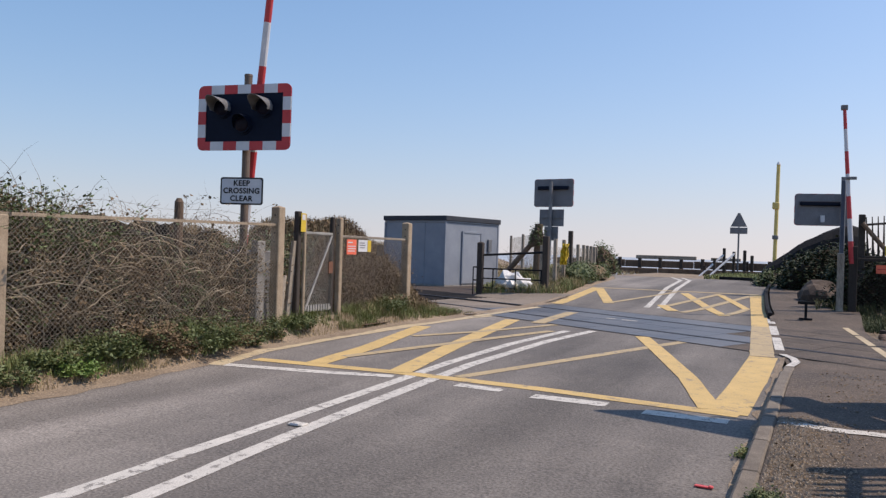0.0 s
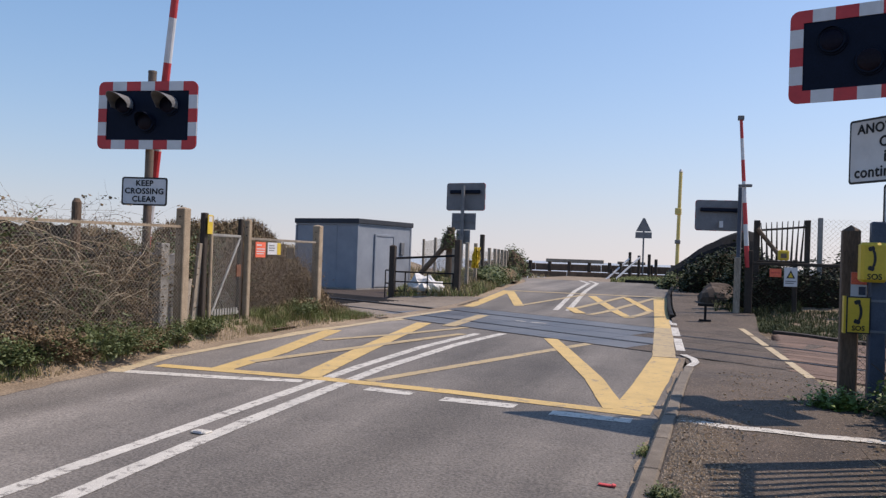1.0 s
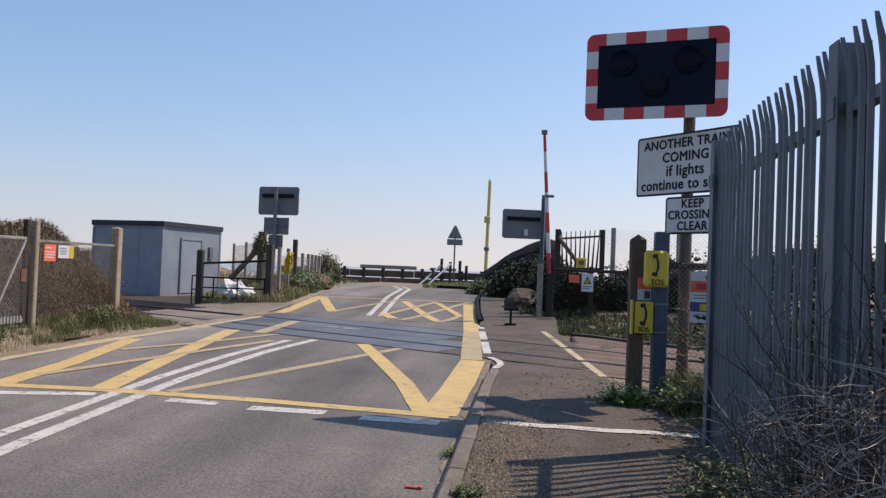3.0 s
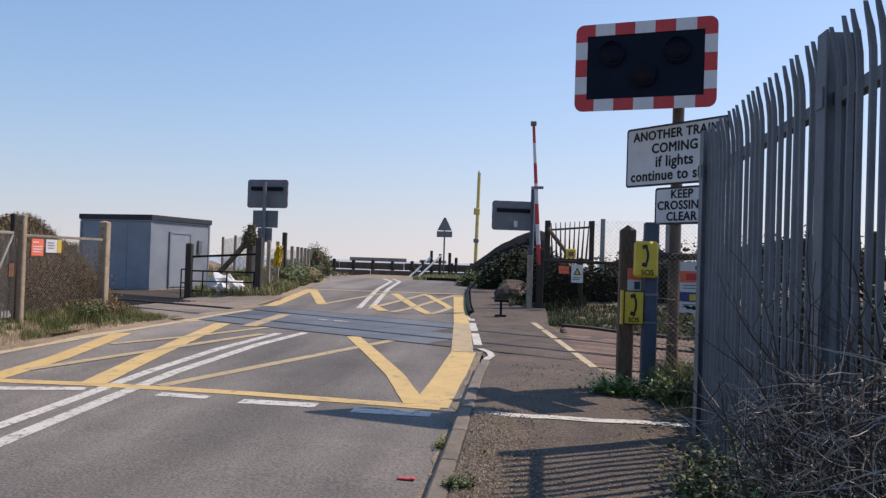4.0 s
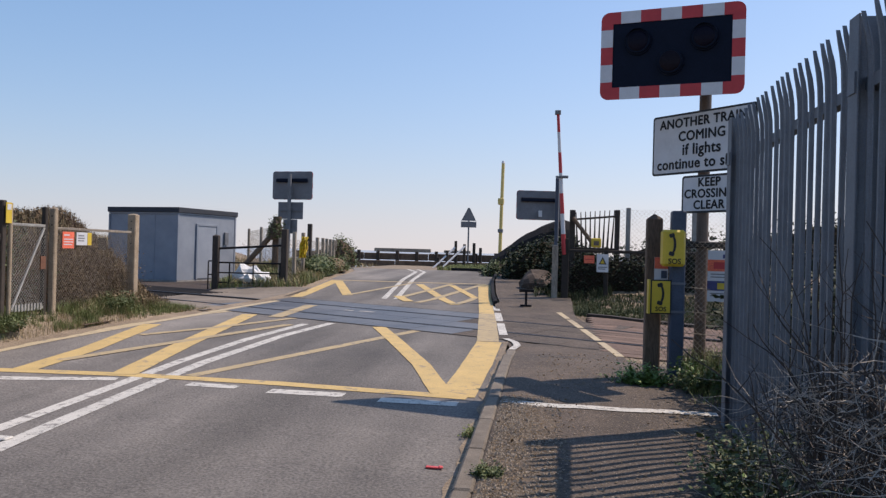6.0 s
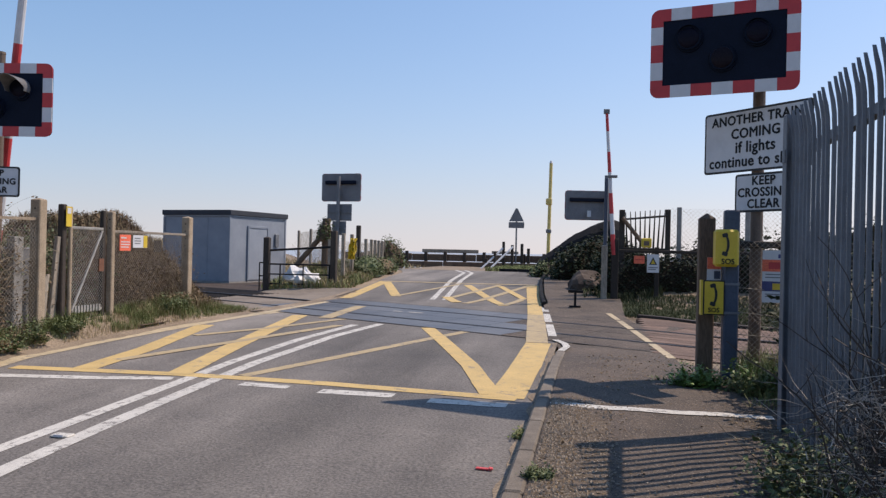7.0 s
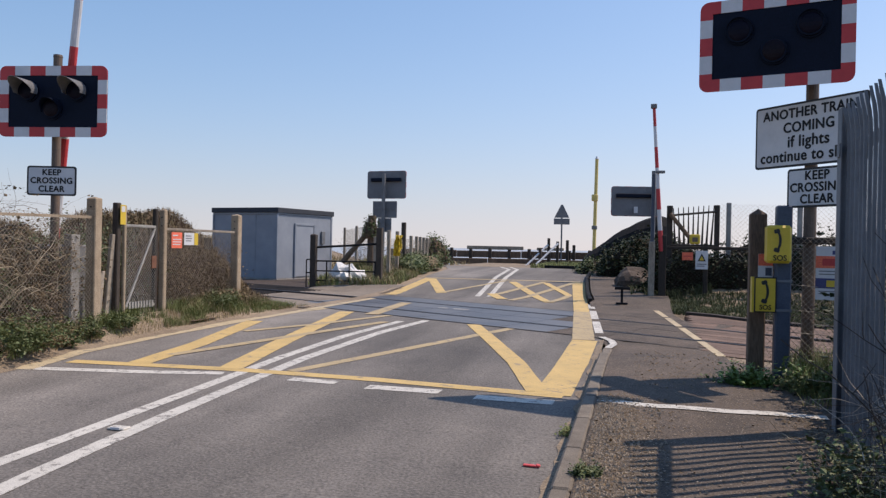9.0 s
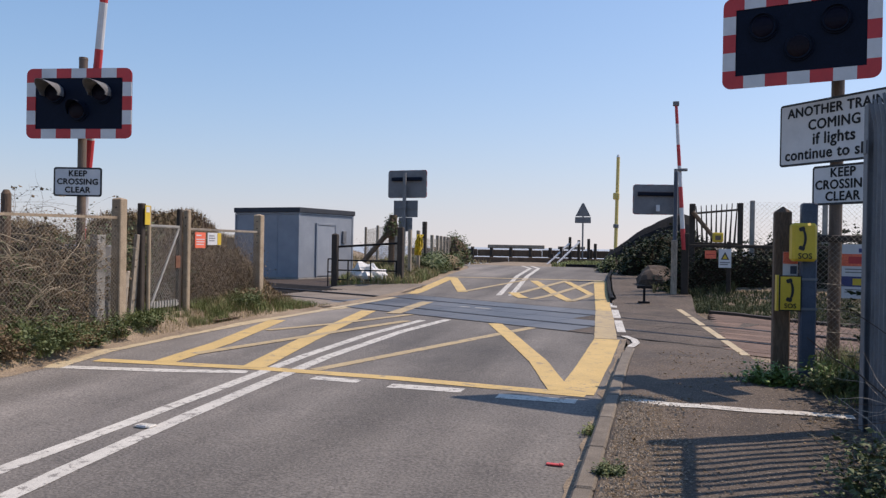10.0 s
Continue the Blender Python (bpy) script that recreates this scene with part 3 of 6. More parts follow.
far_path = sheet("pavement_far", steps((15.2, 33, 0.3)), lambda y: right_x(y) + (0.13 if y > 17.8 else 0.02), lambda y: 0.55 - 0.9 * smooth((y - 19) / 9) - 0.9 * smooth((y - 27) / 6), 6,
                 lambda x, y: road_z(y) + PAVE * smooth((y - 16.8) / 1.6) + 0.004, PATH_TAR, "narrow tarmac footpath leading up from the crossing", "footpath")

# the grit patch between kerb and tarmac
grit = sheet("grit_strip", steps((3.2, 7.35, 0.2)), lambda y: -0.39, lambda y: -0.39 + (0.46 + 0.09 * noise.noise(Vector((0, y * 1.7, 5)))) * (1 - smooth((y - 6.4) / 1.0)) ** 0.5 + 0.02, 6, lambda x, y: pave_z(x, y) + 0.005, GRIT, "loose grit and chippings along the kerb", "grit")
rnd = random.Random(11)
vs, fs = [], []
for _ in range(3400):
    y = rnd.uniform(3.3, 7.4)
    x = -0.38 + abs(rnd.gauss(0, 0.22))
    if x > 0.5:
        continue
    s, z, a = rnd.uniform(0.005, 0.017), pave_z(x, y) + 0.006, rnd.uniform(0, 6.28)
    b = len(vs)
    for q in range(3):
        vs.append((x + s * math.cos(a + q * 2.1), y + s * math.sin(a + q * 2.1), z))
    vs.append((x + rnd.uniform(-0.3, 0.3) * s, y, z + s * rnd.uniform(0.4, 1.0)))
    fs += [(b, b + 1, b + 3), (b + 1, b + 2, b + 3), (b + 2, b, b + 3)]
tagged(raw("chippings", vs, fs, CHIP), "pale stone chippings scattered on the footway", "gravel", kind="stuff")

# painted lines of the footway
def path_line(pts, width, mat, parent, height):
    vs, fs = [], []
    for (ax, ay), (bx, by) in zip(pts, pts[1:]):
        n = max(2, int(math.hypot(bx - ax, by - ay) / 0.12))
        d = Vector((bx - ax, by - ay)).normalized() * width / 2
        b = len(vs)
        for i in range(n + 1):
            x, y = ax + (bx - ax) * i / n, ay + (by - ay) * i / n
            for s in (-1, 1):
                px, py = x - d.y * s, y + d.x * s
                vs.append((px, py, height(px, py) + 0.007))
        fs += [(b + 2 * i, b + 2 * i + 1, b + 2 * i + 3, b + 2 * i + 2) for i in range(n)]
    return raw("white_line", vs, fs, mat, parent)


path_line([(-0.38, 7.17), (0.1, 7.07), (0.65, 7.06), (1.12, 7.03), (1.43, 7.02)], 0.15, WHITE_LINE, pavement, pave_z)
flush = lambda x, y: road_z(y) + 0.004
for a, b in ((0.0, 0.20), (0.23, 0.44), (0.47, 0.70), (0.73, 0.95)):
    ax, ay, bx, by = 0.24, 16.7, 1.0, 10.5
    path_line([(ax + (bx - ax) * a, ay + (by - ay) * a), (ax + (bx - ax) * b, ay + (by - ay) * b)], 0.11, CREAM_LINE, pavement, flush)
for a, b in ((0.0, 0.2), (0.3, 0.6), (0.68, 1.0)):
    ax, ay, bx, by = -1.10, 17.6, -0.66, 12.6
    path_line([(ax + (bx - ax) * a, ay + (by - ay) * a), (ax + (bx - ax) * b, ay + (by - ay) * b)], 0.13, WHITE_LINE, pavement, flush)
path_line([(-0.60, 12.1), (-0.45, 11.75), (-0.40, 11.4), (-0.46, 11.0)], 0.10, WHITE_LINE, pavement, lambda x, y: max(pave_z(x, y), road_z(y) + 0.01) + 0.004)

# crossing floor between kerb and path
crossing_path = sheet("crossing_path", steps((11.9, 17.2, 0.2)), lambda y: right_x(y) - 0.02, lambda y: 1.05 - 0.12 * (y - 11.9), 5, lambda x, y: road_z(y) + 0.003, PATH_TAR, "tarmac footpath over the railway", "footpath")

# kerbs
kerb_line = thing("kerb", -0.53, 0, 0, "weathered concrete kerb stones along the footway", "kerb", kind="structure")
bm = boxed((0.0, -0.448, -0.12), (0.125, 0.448, PAVE + 0.008), bevel=0.018)
kerb_me = part("kerb_stone", bm, KERB, kerb_line).data
y = -3.0
kerb_line.children[0].matrix_local = pose(0, y, road_z(y))
while y < 10.3:
    y += 0.9
    drop = PAVE * smooth((y - 9.2) / 1.9)
    tilt = math.degrees(math.atan2(road_z(y + 0.4) - road_z(y - 0.4), 0.8))
    shared("kerb_stone", kerb_me, kerb_line, pose(0.01 * noise.noise(Vector((0, y, 0))), y, road_z(y) - drop + 0.006 * noise.noise(Vector((3, y, 0))), tilt))
far_kerb = thing("kerb_far", right_x(18), 18, road_z(18), "black tarred kerb curving round at the top of the road", "kerb", kind="structure")
pts = [(right_x(y), y) for y in (17.9, 18.8, 19.7, 20.6, 21.5, 22.4, 23.3, 24.3, 25.3, 26.3, 27.3, 28.3, 29.3, 30.2, 30.9, 31.5, 32.0, 32.4, 32.7)]
for (ax, ay), (bx, by) in zip(pts, pts[1:]):
    ln, ang = math.hypot(bx - ax, by - ay), math.degrees(math.atan2(bx - ax, by - ay))
    tilt = math.degrees(math.atan2(road_z(by) - road_z(ay), ln))
    bm = boxed((0.0, 0.004, -0.1), (0.09, ln - 0.004, 0.115), pose(0, 0, 0, tilt, 0, -ang), bevel=0.012)
    part("kerb_stone", bm, BLACK_SHEET, far_kerb, m=pose(ax - right_x(18), ay - 18, road_z(ay) - road_z(18)))

# railway ----------------------------------------------------------------
def along(s, n):
    p = TRACK_AT + TRACK_U * s + TRACK_N * n
    return p.x, p.y


track_z = 0.27


def bed_z(y):
    """Level of the rails beside the road."""
    return road_z(min(max(y, 10.5), 17.0))


deck = thing("crossing_deck", *along(0, 0), track_z, "grey-blue rubber crossing panels between the rails", "crossing deck", kind="structure")
for lo, hi in ((-1.55, -0.815), (-0.665, 0.0), (0.0, 0.665), (0.815, 1.55)):
    s = -6.4
    while s < 1.5:
        e = s + 0.9
        vs = []
        for a, b in ((s + 0.006, lo + 0.006), (e - 0.006, lo + 0.006), (e - 0.006, hi - 0.006), (s + 0.006, hi - 0.006)):
            x, y = along(a, b)
            vs.append((x - deck.location.x, y - deck.location.y, road_z(y) + 0.0060 - track_z))
        vs += [(x, y, z - 0.06) for x, y, z in vs]
        raw("deck_panel", vs, [(0, 1, 2, 3), (7, 6, 5, 4), (0, 4, 5, 1), (1, 5, 6, 2), (2, 6, 7, 3), (3, 7, 4, 0)], DECK if along((s + e) / 2, (lo + hi) / 2)[0] < right_x(along((s + e) / 2, (lo + hi) / 2)[1]) - 0.45 else PATH_TAR, deck)
        s = e
railway = thing("railway_track", *along(0, 0), track_z, "single railway track crossing the road on the level", "railway track", kind="structure")
for off in (-0.74, 0.74):
    # flush between the panels on the road, proud on the ballast on both sides
    vs, fs = [], []
    ss = steps((-60, -7, 4), (-7, 3, 0.5), (3, 60, 4))
    prof = ((-0.036, 0.0), (-0.03, 0.008), (0.03, 0.008), (0.036, 0.0), (0.036, -0.04), (0.01, -0.05), (0.01, -0.13), (0.07, -0.15), (-0.07, -0.15), (-0.01, -0.13), (-0.01, -0.05), (-0.036, -0.04))
    for s in ss:
        for a, h in prof:
            x, y = along(s, off + a)
            x0, y0 = along(s, off)
            w = smooth((s + 9) / 3) * (1 - smooth((s - 2.5) / 3))
            vs.append((x, y, (road_z(y0) + 0.002) * w + (bed_z(y0) + 0.02) * (1 - w) + h))
    n = len(prof)
    for j in range(len(ss) - 1):
        for i in range(n):
            fs.append((j * n + i, j * n + (i + 1) % n, j * n + n + (i + 1) % n, j * n + n + i))
    r = raw("rail", vs, fs, RAIL_TOP, railway)
    r.matrix_local = railway.matrix_world.inverted()
    for e, lab in ((-0.058, "gap"), (0.058, "gap")):
        vs = []
        for s in steps((-6.45, 2.35, 0.4)):
            for a in (-0.02, 0.02):
                x, y = along(s, off + e + a)
                vs.append((x, y, road_z(y) + 0.0040))
        g = raw("flange_groove", vs, [(2 * i, 2 * i + 1, 2 * i + 3, 2 * i + 2) for i in range(len(vs) // 2 - 1)], BLACK_GAP, railway)
        g.matrix_local = railway.matrix_world.inverted()
for edge in (-1.565, 1.565):
    vs = []
    for s in steps((-6.45, 2.35, 0.4)):
        for a in (-0.022, 0.022):
            x, y = along(s, edge + a)
            vs.append((x, y, road_z(y) + 0.0085))
    g = raw("edge_joint", vs, [(2 * i, 2 * i + 1, 2 * i + 3, 2 * i + 2) for i in range(len(vs) // 2 - 1)], BLACK_GAP, railway)
    g.matrix_local = railway.matrix_world.inverted()
# ballast shoulders beside the road
vs, fs = [], []
for s in steps((-60, -6.6, 0.8)) + steps((2.6, 60, 0.8)):
    for n_, h in ((-2.1, -0.16), (-1.5, -0.06), (-0.7, -0.04), (0, -0.05), (0.7, -0.04), (1.5, -0.06), (2.1, -0.16)):
        x, y = along(s, n_)
        vs.append((x, y, bed_z(along(s, 0)[1]) + h - 0.01 + 0.025 * noise.noise(Vector((x * 3, y * 3, 0)))))
rows = len(vs) // 7
for j in range(rows - 1):
    if abs(vs[j * 7][0] - vs[j * 7 + 7][0]) > 3:
        continue
    for i in range(6):
        fs.append((j * 7 + i, j * 7 + i + 1, j * 7 + i + 8, j * 7 + i + 7))
tagged(raw("ballast", vs, fs, BALLAST), "brown stone ballast under the railway track", "ballast", kind="structure")
# sleepers to the left and to the right
bm = boxed((-0.13, -1.25, -0.12), (0.13, 1.25, 0.0), bevel=0.012)
sleeper_me = part("sleeper", bm, DARK_TIMBER, railway).data
first = True
turn = math.degrees(math.atan2(TRACK_U.y, TRACK_U.x))
for s in [-10.2 - 0.7 * i for i in range(28)] + [6.0 + 0.7 * i for i in range(20)]:
    m = Matrix.LocRotScale(TRACK_U * s + Vector((0, 0, bed_z(along(s, 0)[1]) - track_z - 0.045)), Euler((0, 0, radians(turn))), None)
    if first:
        railway.children[-1].matrix_local, first = m, False
    else:
        shared("sleeper", sleeper_me, railway, m)


def trespass_guard(s0, s1, label, mat):
    """Ridged timbers laid along the track so that nobody walks down it."""
    x, y = along((s0 + s1) / 2, 0)
    t = thing("anti_trespass_guard", x, y, bed_z(y) - 0.035, label, "trespass guard", rz=turn, group="trespass guards by the crossing")
    ln = s1 - s0
    bm = bmesh.new()
    f0 = [bm.verts.new((-ln / 2, a, h)) for a, h in ((-0.075, -0.03), (0.075, -0.03), (0.0, 0.045))]
    f1 = [bm.verts.new((ln / 2, a, h)) for a, h in ((-0.075, -0.03), (0.075, -0.03), (0.0, 0.045))]
    bm.faces.new(f0[::-1])
    bm.faces.new(f1)
    for i in range(3):
        bm.faces.new((f0[i], f0[(i + 1) % 3], f1[(i + 1) % 3], f1[i]))
    me = None
    for n_ in (-1.75, -1.58, -1.41, -1.24, -1.07, -0.55, -0.38, -0.21, -0.04, 0.13, 0.30, 0.47, 1.05, 1.22, 1.39, 1.56, 1.73, 1.90, 2.07, 2.24, 2.41):
        if me is None:
            o = part("ridged_timber", bm, mat, t, m=pose(0, n_, 0))
            me = o.data
        else:
            shared("ridged_timber", me, t, pose(0, n_, 0))
    return t


apron = sheet("access_apron", steps((14.4, 20.6, 0.2)), lambda y: left_x(y) - 2.55 + 0.25 * noise.noise(Vector((0, y * 0.9, 3))), lambda y: left_x(y) + 0.05, 8,
              lambda x, y: max(land_z(x, y) + 0.03, (road_z(y) + 0.003) if x > left_x(y) - 0.02 else bed_z(y - 0.882 * track_off(x, y)) - 0.012), APRON, "dusty tarmac access strip beside the road over the track", "apron")
sheet("cinder_ground", steps((16.2, 26.8, 0.3)), lambda y: -17.0, lambda y: -8.75 - 0.25 * noise.noise(Vector((1, y * 1.1, 4))), 30, lambda x, y: land_z(x, y) + 0.025, CINDER, "dark brown cinder ground round the railway track", "cinders")
boards = thing("timber_decking", *along(3.2, 0), track_z, "rust-stained timber decking between and beside the rails", "decking", kind="structure")


def deck_board(lo, hi, mat, lift=0.0):
    """One long board beside the footpath, from the path's edge to the verge."""
    mid = (lo + hi) / 2
    s0 = (1.50 - 0.41 * mid) / 0.84 - 0.12
    vs, fs = [], []
    ss = steps((s0, 5.6, 0.5))
    for s in ss:
        y0 = along(s, 0)[1]
        for n_ in (lo, hi):
            x, y = along(s, n_)
            w = 1 - smooth((s - s0 - 0.3) / 1.6)
            z = max((road_z(y) + 0.008) * w + (bed_z(y0) - 0.004) * (1 - w), land_z(x, y) + 0.012) + lift
            z += 0.004 * noise.noise(Vector((s * 1.3, lo * 9, 2)))
            vs += [(x - boards.location.x, y - boards.location.y, z - track_z), (x - boards.location.x, y - boards.location.y, z - track_z - 0.07)]
    for j in range(len(ss) - 1):
        a, b = j * 4, j * 4 + 4
        fs += [(a, b, b + 2, a + 2), (a, a + 1, b + 1, b), (a + 2, b + 2, b + 3, a + 3)]
    e = 4 * (len(ss) - 1)
    fs += [(0, 2, 3, 1), (e, e + 1, e + 3, e + 2)]
    raw("board", vs, fs, mat, boards)


for lo, hi, k in ((-1.95, -0.83, 4), (-0.64, 0.64, 5), (0.83, 2.62, 6)):
    for i in range(k):
        d = (hi - lo) / k
        deck_board(lo + i * d + 0.006, lo + (i + 1) * d - 0.006, RUST_TIMBER)
deck_board(2.64, 2.78, DARK_TIMBER, 0.05)
trespass_guard(-13.6, -9.2, "dark ridged timbers laid along the railway track", DARK_TIMBER)

# level crossing signals -------------------------------------------------
def signal_board(parent, w, h, x0, z0, y0, hood=0.06, front=True, hood_mat=None):
    """Black board with three lamps and a red and white border; local -y is its face."""
    at = pose(x0, y0, z0)
    board = part("board", plate(bmesh.new(), rounded(w - 0.02, h - 0.02, 0.07), 0.03), BOARD_BLACK if front else SIGN_BACK, parent, m=at)
    b, nx, nz = 0.125, 7, 5
    for side in (1, -1):
        for i in range(nx):
            a0, a1 = -w / 2 + w * i / nx, -w / 2 + w * (i + 1) / nx
            if i in (0, nx - 1):
                # the corner piece goes round into the upright border
                sx, r = (-1 if i == 0 else 1), 0.085
                ox, oz, ln = w / 2, h / 2, h / nz
                arc = [(ox - r + r * math.cos(t), oz - r + r * math.sin(t)) for t in [radians(90 * q / 5) for q in range(6)]]
                pts = [(ox - b, oz - ln), (ox, oz - ln)] + arc + [(ox - w / nx, oz), (ox - w / nx, oz - b), (ox - b, oz - b)]
                pts = [(sx * x, side * z) for x, z in pts]
            else:
                pts = [(a0, side * h / 2), (a1, side * h / 2), (a1, side * (h / 2 - b)), (a0, side * (h / 2 - b))]
            part("border_block", plate(bmesh.new(), pts, 0.012, pose(0, -0.010, 0)), SIGN_RED if i % 2 == 0 else SIGN_WHITE, board)
    for sx in (-1, 1):
        for i in range(1, nz - 1):
            z1, z2 = -h / 2 + h * i / nz, -h / 2 + h * (i + 1) / nz
            pts = [(sx * w / 2, z1), (sx * w / 2, z2), (sx * (w / 2 - b), z2), (sx * (w / 2 - b), z1)]
            part("border_block", plate(bmesh.new(), pts, 0.012, pose(0, -0.010, 0)), SIGN_RED if i % 2 == 0 else SIGN_WHITE, board)
    for lx, lz, lens in ((-0.33, 0.13, LENS_RED), (0.33, 0.13, LENS_RED), (0.0, -0.10, LENS_AMBER)):
        lamp = part("lamp", rodded((lx, 0.01, lz), (lx, -0.022, lz), 0.140, 0.138, 28), BOARD_BLACK, board)
        bm = bmesh.new()
        bmesh.ops.create_uvsphere(bm, u_segments=20, v_segments=8, radius=0.105)
        bmesh.ops.transform(bm, matrix=pose(lx, -0.056, lz) @ Matrix.Diagonal((1, 0.25, 1, 1)), verts=list(bm.verts))
        part("lens", bm, lens, lamp)
        bm = bmesh.new()
        prev = None
        for q in range(17):
            t = radians(-20 + 220 * q / 16)
            ln = (hood if lz > 0 else 0.45 * hood) * (0.35 + 0.65 * max(0.0, math.sin(t)))
            ring = [bm.verts.new((lx + r * math.cos(t), y, lz + r * math.sin(t))) for r, y in ((0.135, -0.03), (0.128, -0.03 - ln), (0.123, -0.03 - ln), (0.130, -0.03))]
            if prev:
                for i in range(4):
                    bm.faces.new((prev[i], prev[(i + 1) % 4], ring[(i + 1) % 4], ring[i]))
            prev = ring
        bmesh.ops.recalc_face_normals(bm, faces=bm.faces)
        part("hood", bm, (hood_mat if lz > 0 else None) or BOARD_BLACK, lamp)
        part("hood_lining", rodded((lx, -0.028, lz), (lx, -0.055, lz), 0.121, 0.121, 24), BOARD_BLACK, lamp)
    part("lamp_housing", boxed((-0.55, 0.031, 0.10), (0.55, 0.12, 0.22), bevel=0.02), BOARD_BLACK, board)
    return board


def lettered_sign(parent, w, h, x0, y0, z0, rz, lines, size, gap, drop=0.0, bold=0.0):
    """White plate with a black rim and lines of lettering."""
    s = part("sign_plate", plate(bmesh.new(), rounded(w, h, 0.035), 0.006), LETTER, parent, "white sign with black border and lettering", m=pose(x0, y0, z0, 0, 0, rz))
    part("sign_face", plate(bmesh.new(), rounded(w - 0.046, h - 0.046, 0.022), 0.003, pose(0, -0.0032, 0)), SIGN_WHITE, s)
    for i, (text, k) in enumerate(lines):
        writing(text, size * k, LETTER, s, pose(0, -0.0060, (len(lines) - 1) / 2 * gap - i * gap + drop), bold=bold, space=1.06)
    part("bracket", boxed((-0.10, 0.0065, -0.02), (0.10, 0.10, 0.02)), POST_GREY, s)
    return s


def round_post(parent, top, r, mat, base=0.0, y=0.12):
    p = part("post", rodded((0, y, base), (0, y, top), r, r, 16), mat, parent)
    part("cap", rodded((0, y, top), (0, y, top + 0.03), r * 1.08, r * 1.0, 16), mat, p)
    return p


z = land_z(1.65, 8.85)
right_signal = thing("crossing_signal", 1.60, 8.72, z, "level crossing signal with red-white bordered lamp board and two signs", "crossing signal")
round_post(right_signal, 4.0 - z, 0.062, POST_BROWN)
arm = part("board_bracket", boxed((-0.5, 0.06, 3.3 - z), (0.05, 0.09, 3.4 - z)), POST_BROWN, right_signal)
holder = part("board_mount", boxed((-0.45, -0.01, 3.55 - z), (0.05, 0.08, 3.65 - z), pose(0, 0, 0)), POST_BROWN, right_signal)
b = signal_board(right_signal, 1.44, 0.92, -0.41, 3.60 - z, -0.10)
b.matrix_local = pose(-0.415, -0.19, 3.595 - z, 0, 0, -16)
lettered_sign(right_signal, 1.345, 0.655, -0.047, 0.035, 2.715 - z, -50, (("ANOTHER TRAIN", 0.87), ("COMING", 0.92), ("if lights", 1.04), ("continue to show", 1.0)), 0.158, 0.146, bold=0.0038)
lettered_sign(right_signal, 0.72, 0.40, 0.03, -0.035, 2.165 - z, -50, (("KEEP", 1), ("CROSSING", 1), ("CLEAR", 1)), 0.128, 0.118, bold=0.0036)

z = land_z(-7.53, 9.0)
left_signal = thing("crossing_signal", -7.53, 8.98, z, "level crossing signal with hooded lamps on a brown steel post", "crossing signal", rz=8)
round_post(left_signal, 3.88 - z, 0.056, POST_BROWN)
signal_board(left_signal, 1.47, 0.92, 0.03, 3.275 - z, -0.02, hood=0.36, hood_mat=HOOD_SUNLIT)
lettered_sign(left_signal, 0.635, 0.385, 0.0, 0.03, 2.25 - z, 8, (("KEEP", 1), ("CROSSING", 1), ("CLEAR", 1)), 0.108, 0.108, bold=0.0036)


def signal_from_behind(x, y, top, w, h, zc, rz, shift, label, small=None):
    z = land_z(x, y)
    s = thing("crossing_signal", x, y, z, label, "crossing signal", rz=rz)
    round_post(s, top - z, 0.06, POST_GREY, y=0.22)
    b = signal_board(s, w, h, shift, zc - z, 0.0, front=False)
    part("cable_box", boxed((-0.05, 0.135, -0.34), (0.05, 0.20, -0.16)), SIGN_WHITE if not small else POST_GREY, b)
    if small:
        for lo, hi, w2 in small:
            q = part("sign_plate", boxed((-w2 / 2, 0.10, lo - z), (w2 / 2, 0.115, hi - z), bevel=0.004), SIGN_BACK, s)
            part("sign_rail", boxed((-w2 / 2 + 0.04, 0.116, (lo + hi) / 2 - z - 0.02), (w2 / 2 - 0.04, 0.145, (lo + hi) / 2 - z + 0.02)), POST_GREY, q)
    return s


signal_from_behind(-8.32, 25.6, 3.84, 1.42, 0.92, 3.52, 172, 0.0, "back of a grey level crossing signal with two sign plates below", ((2.42, 2.97, 0.88), (1.95, 2.41, 0.5)))
signal_from_behind(0.18, 24.0, 3.75, 1.36, 0.86, 2.92, 190, 0.48, "back of a grey level crossing signal beside the raised barrier")


# barriers ---------------------------------------------------------------
def boom(parent, a, b, bands, r0, r1):
    """A raised barrier arm in red and white bands from a to b."""
    a, b = Vector(a), Vector(b)
    for i in range(bands):
        t0, t1 = i / bands, (i + 1) / bands
        part("band", rodded(a.lerp(b, t0), a.lerp(b, t1), r0 + (r1 - r0) * t0, r0 + (r1 - r0) * t1, 12), SIGN_RED if i % 2 == 0 else SIGN_WHITE, parent)


z = land_z(-7.85, 9.45)
barrier = thing("barrier", -7.85, 9.45, z, "raised red and white level crossing barrier arm", "barrier")
part("pedestal", boxed((-0.25, -0.1, 0), (0.25, 0.45, 1.05), bevel=0.02), POST_GREY, barrier)
part("pivot", rodded((-0.3, 0.15, 0.9), (0.3, 0.15, 0.9), 0.12, seg=16), POST_GREY, barrier)
boom(barrier, (-0.11, 0.10, 1.05 - z), (0.86, -0.45, 6.45 - z), 9, 0.062, 0.047)
z = land_z(0.40, 19.45)
barrier = thing("barrier", 0.40, 19.45, z, "raised slim red and white barrier arm on a dark post", "barrier")
part("post", boxed((-0.085, -0.085, 0), (0.085, 0.085, 1.88 - z), bevel=0.012), DARK_TIMBER, barrier)
part("pedestal", boxed((-0.31, -0.16, 0), (-0.17, 0.0, 1.72 - z), bevel=0.015), PALE_WOOD, barrier)
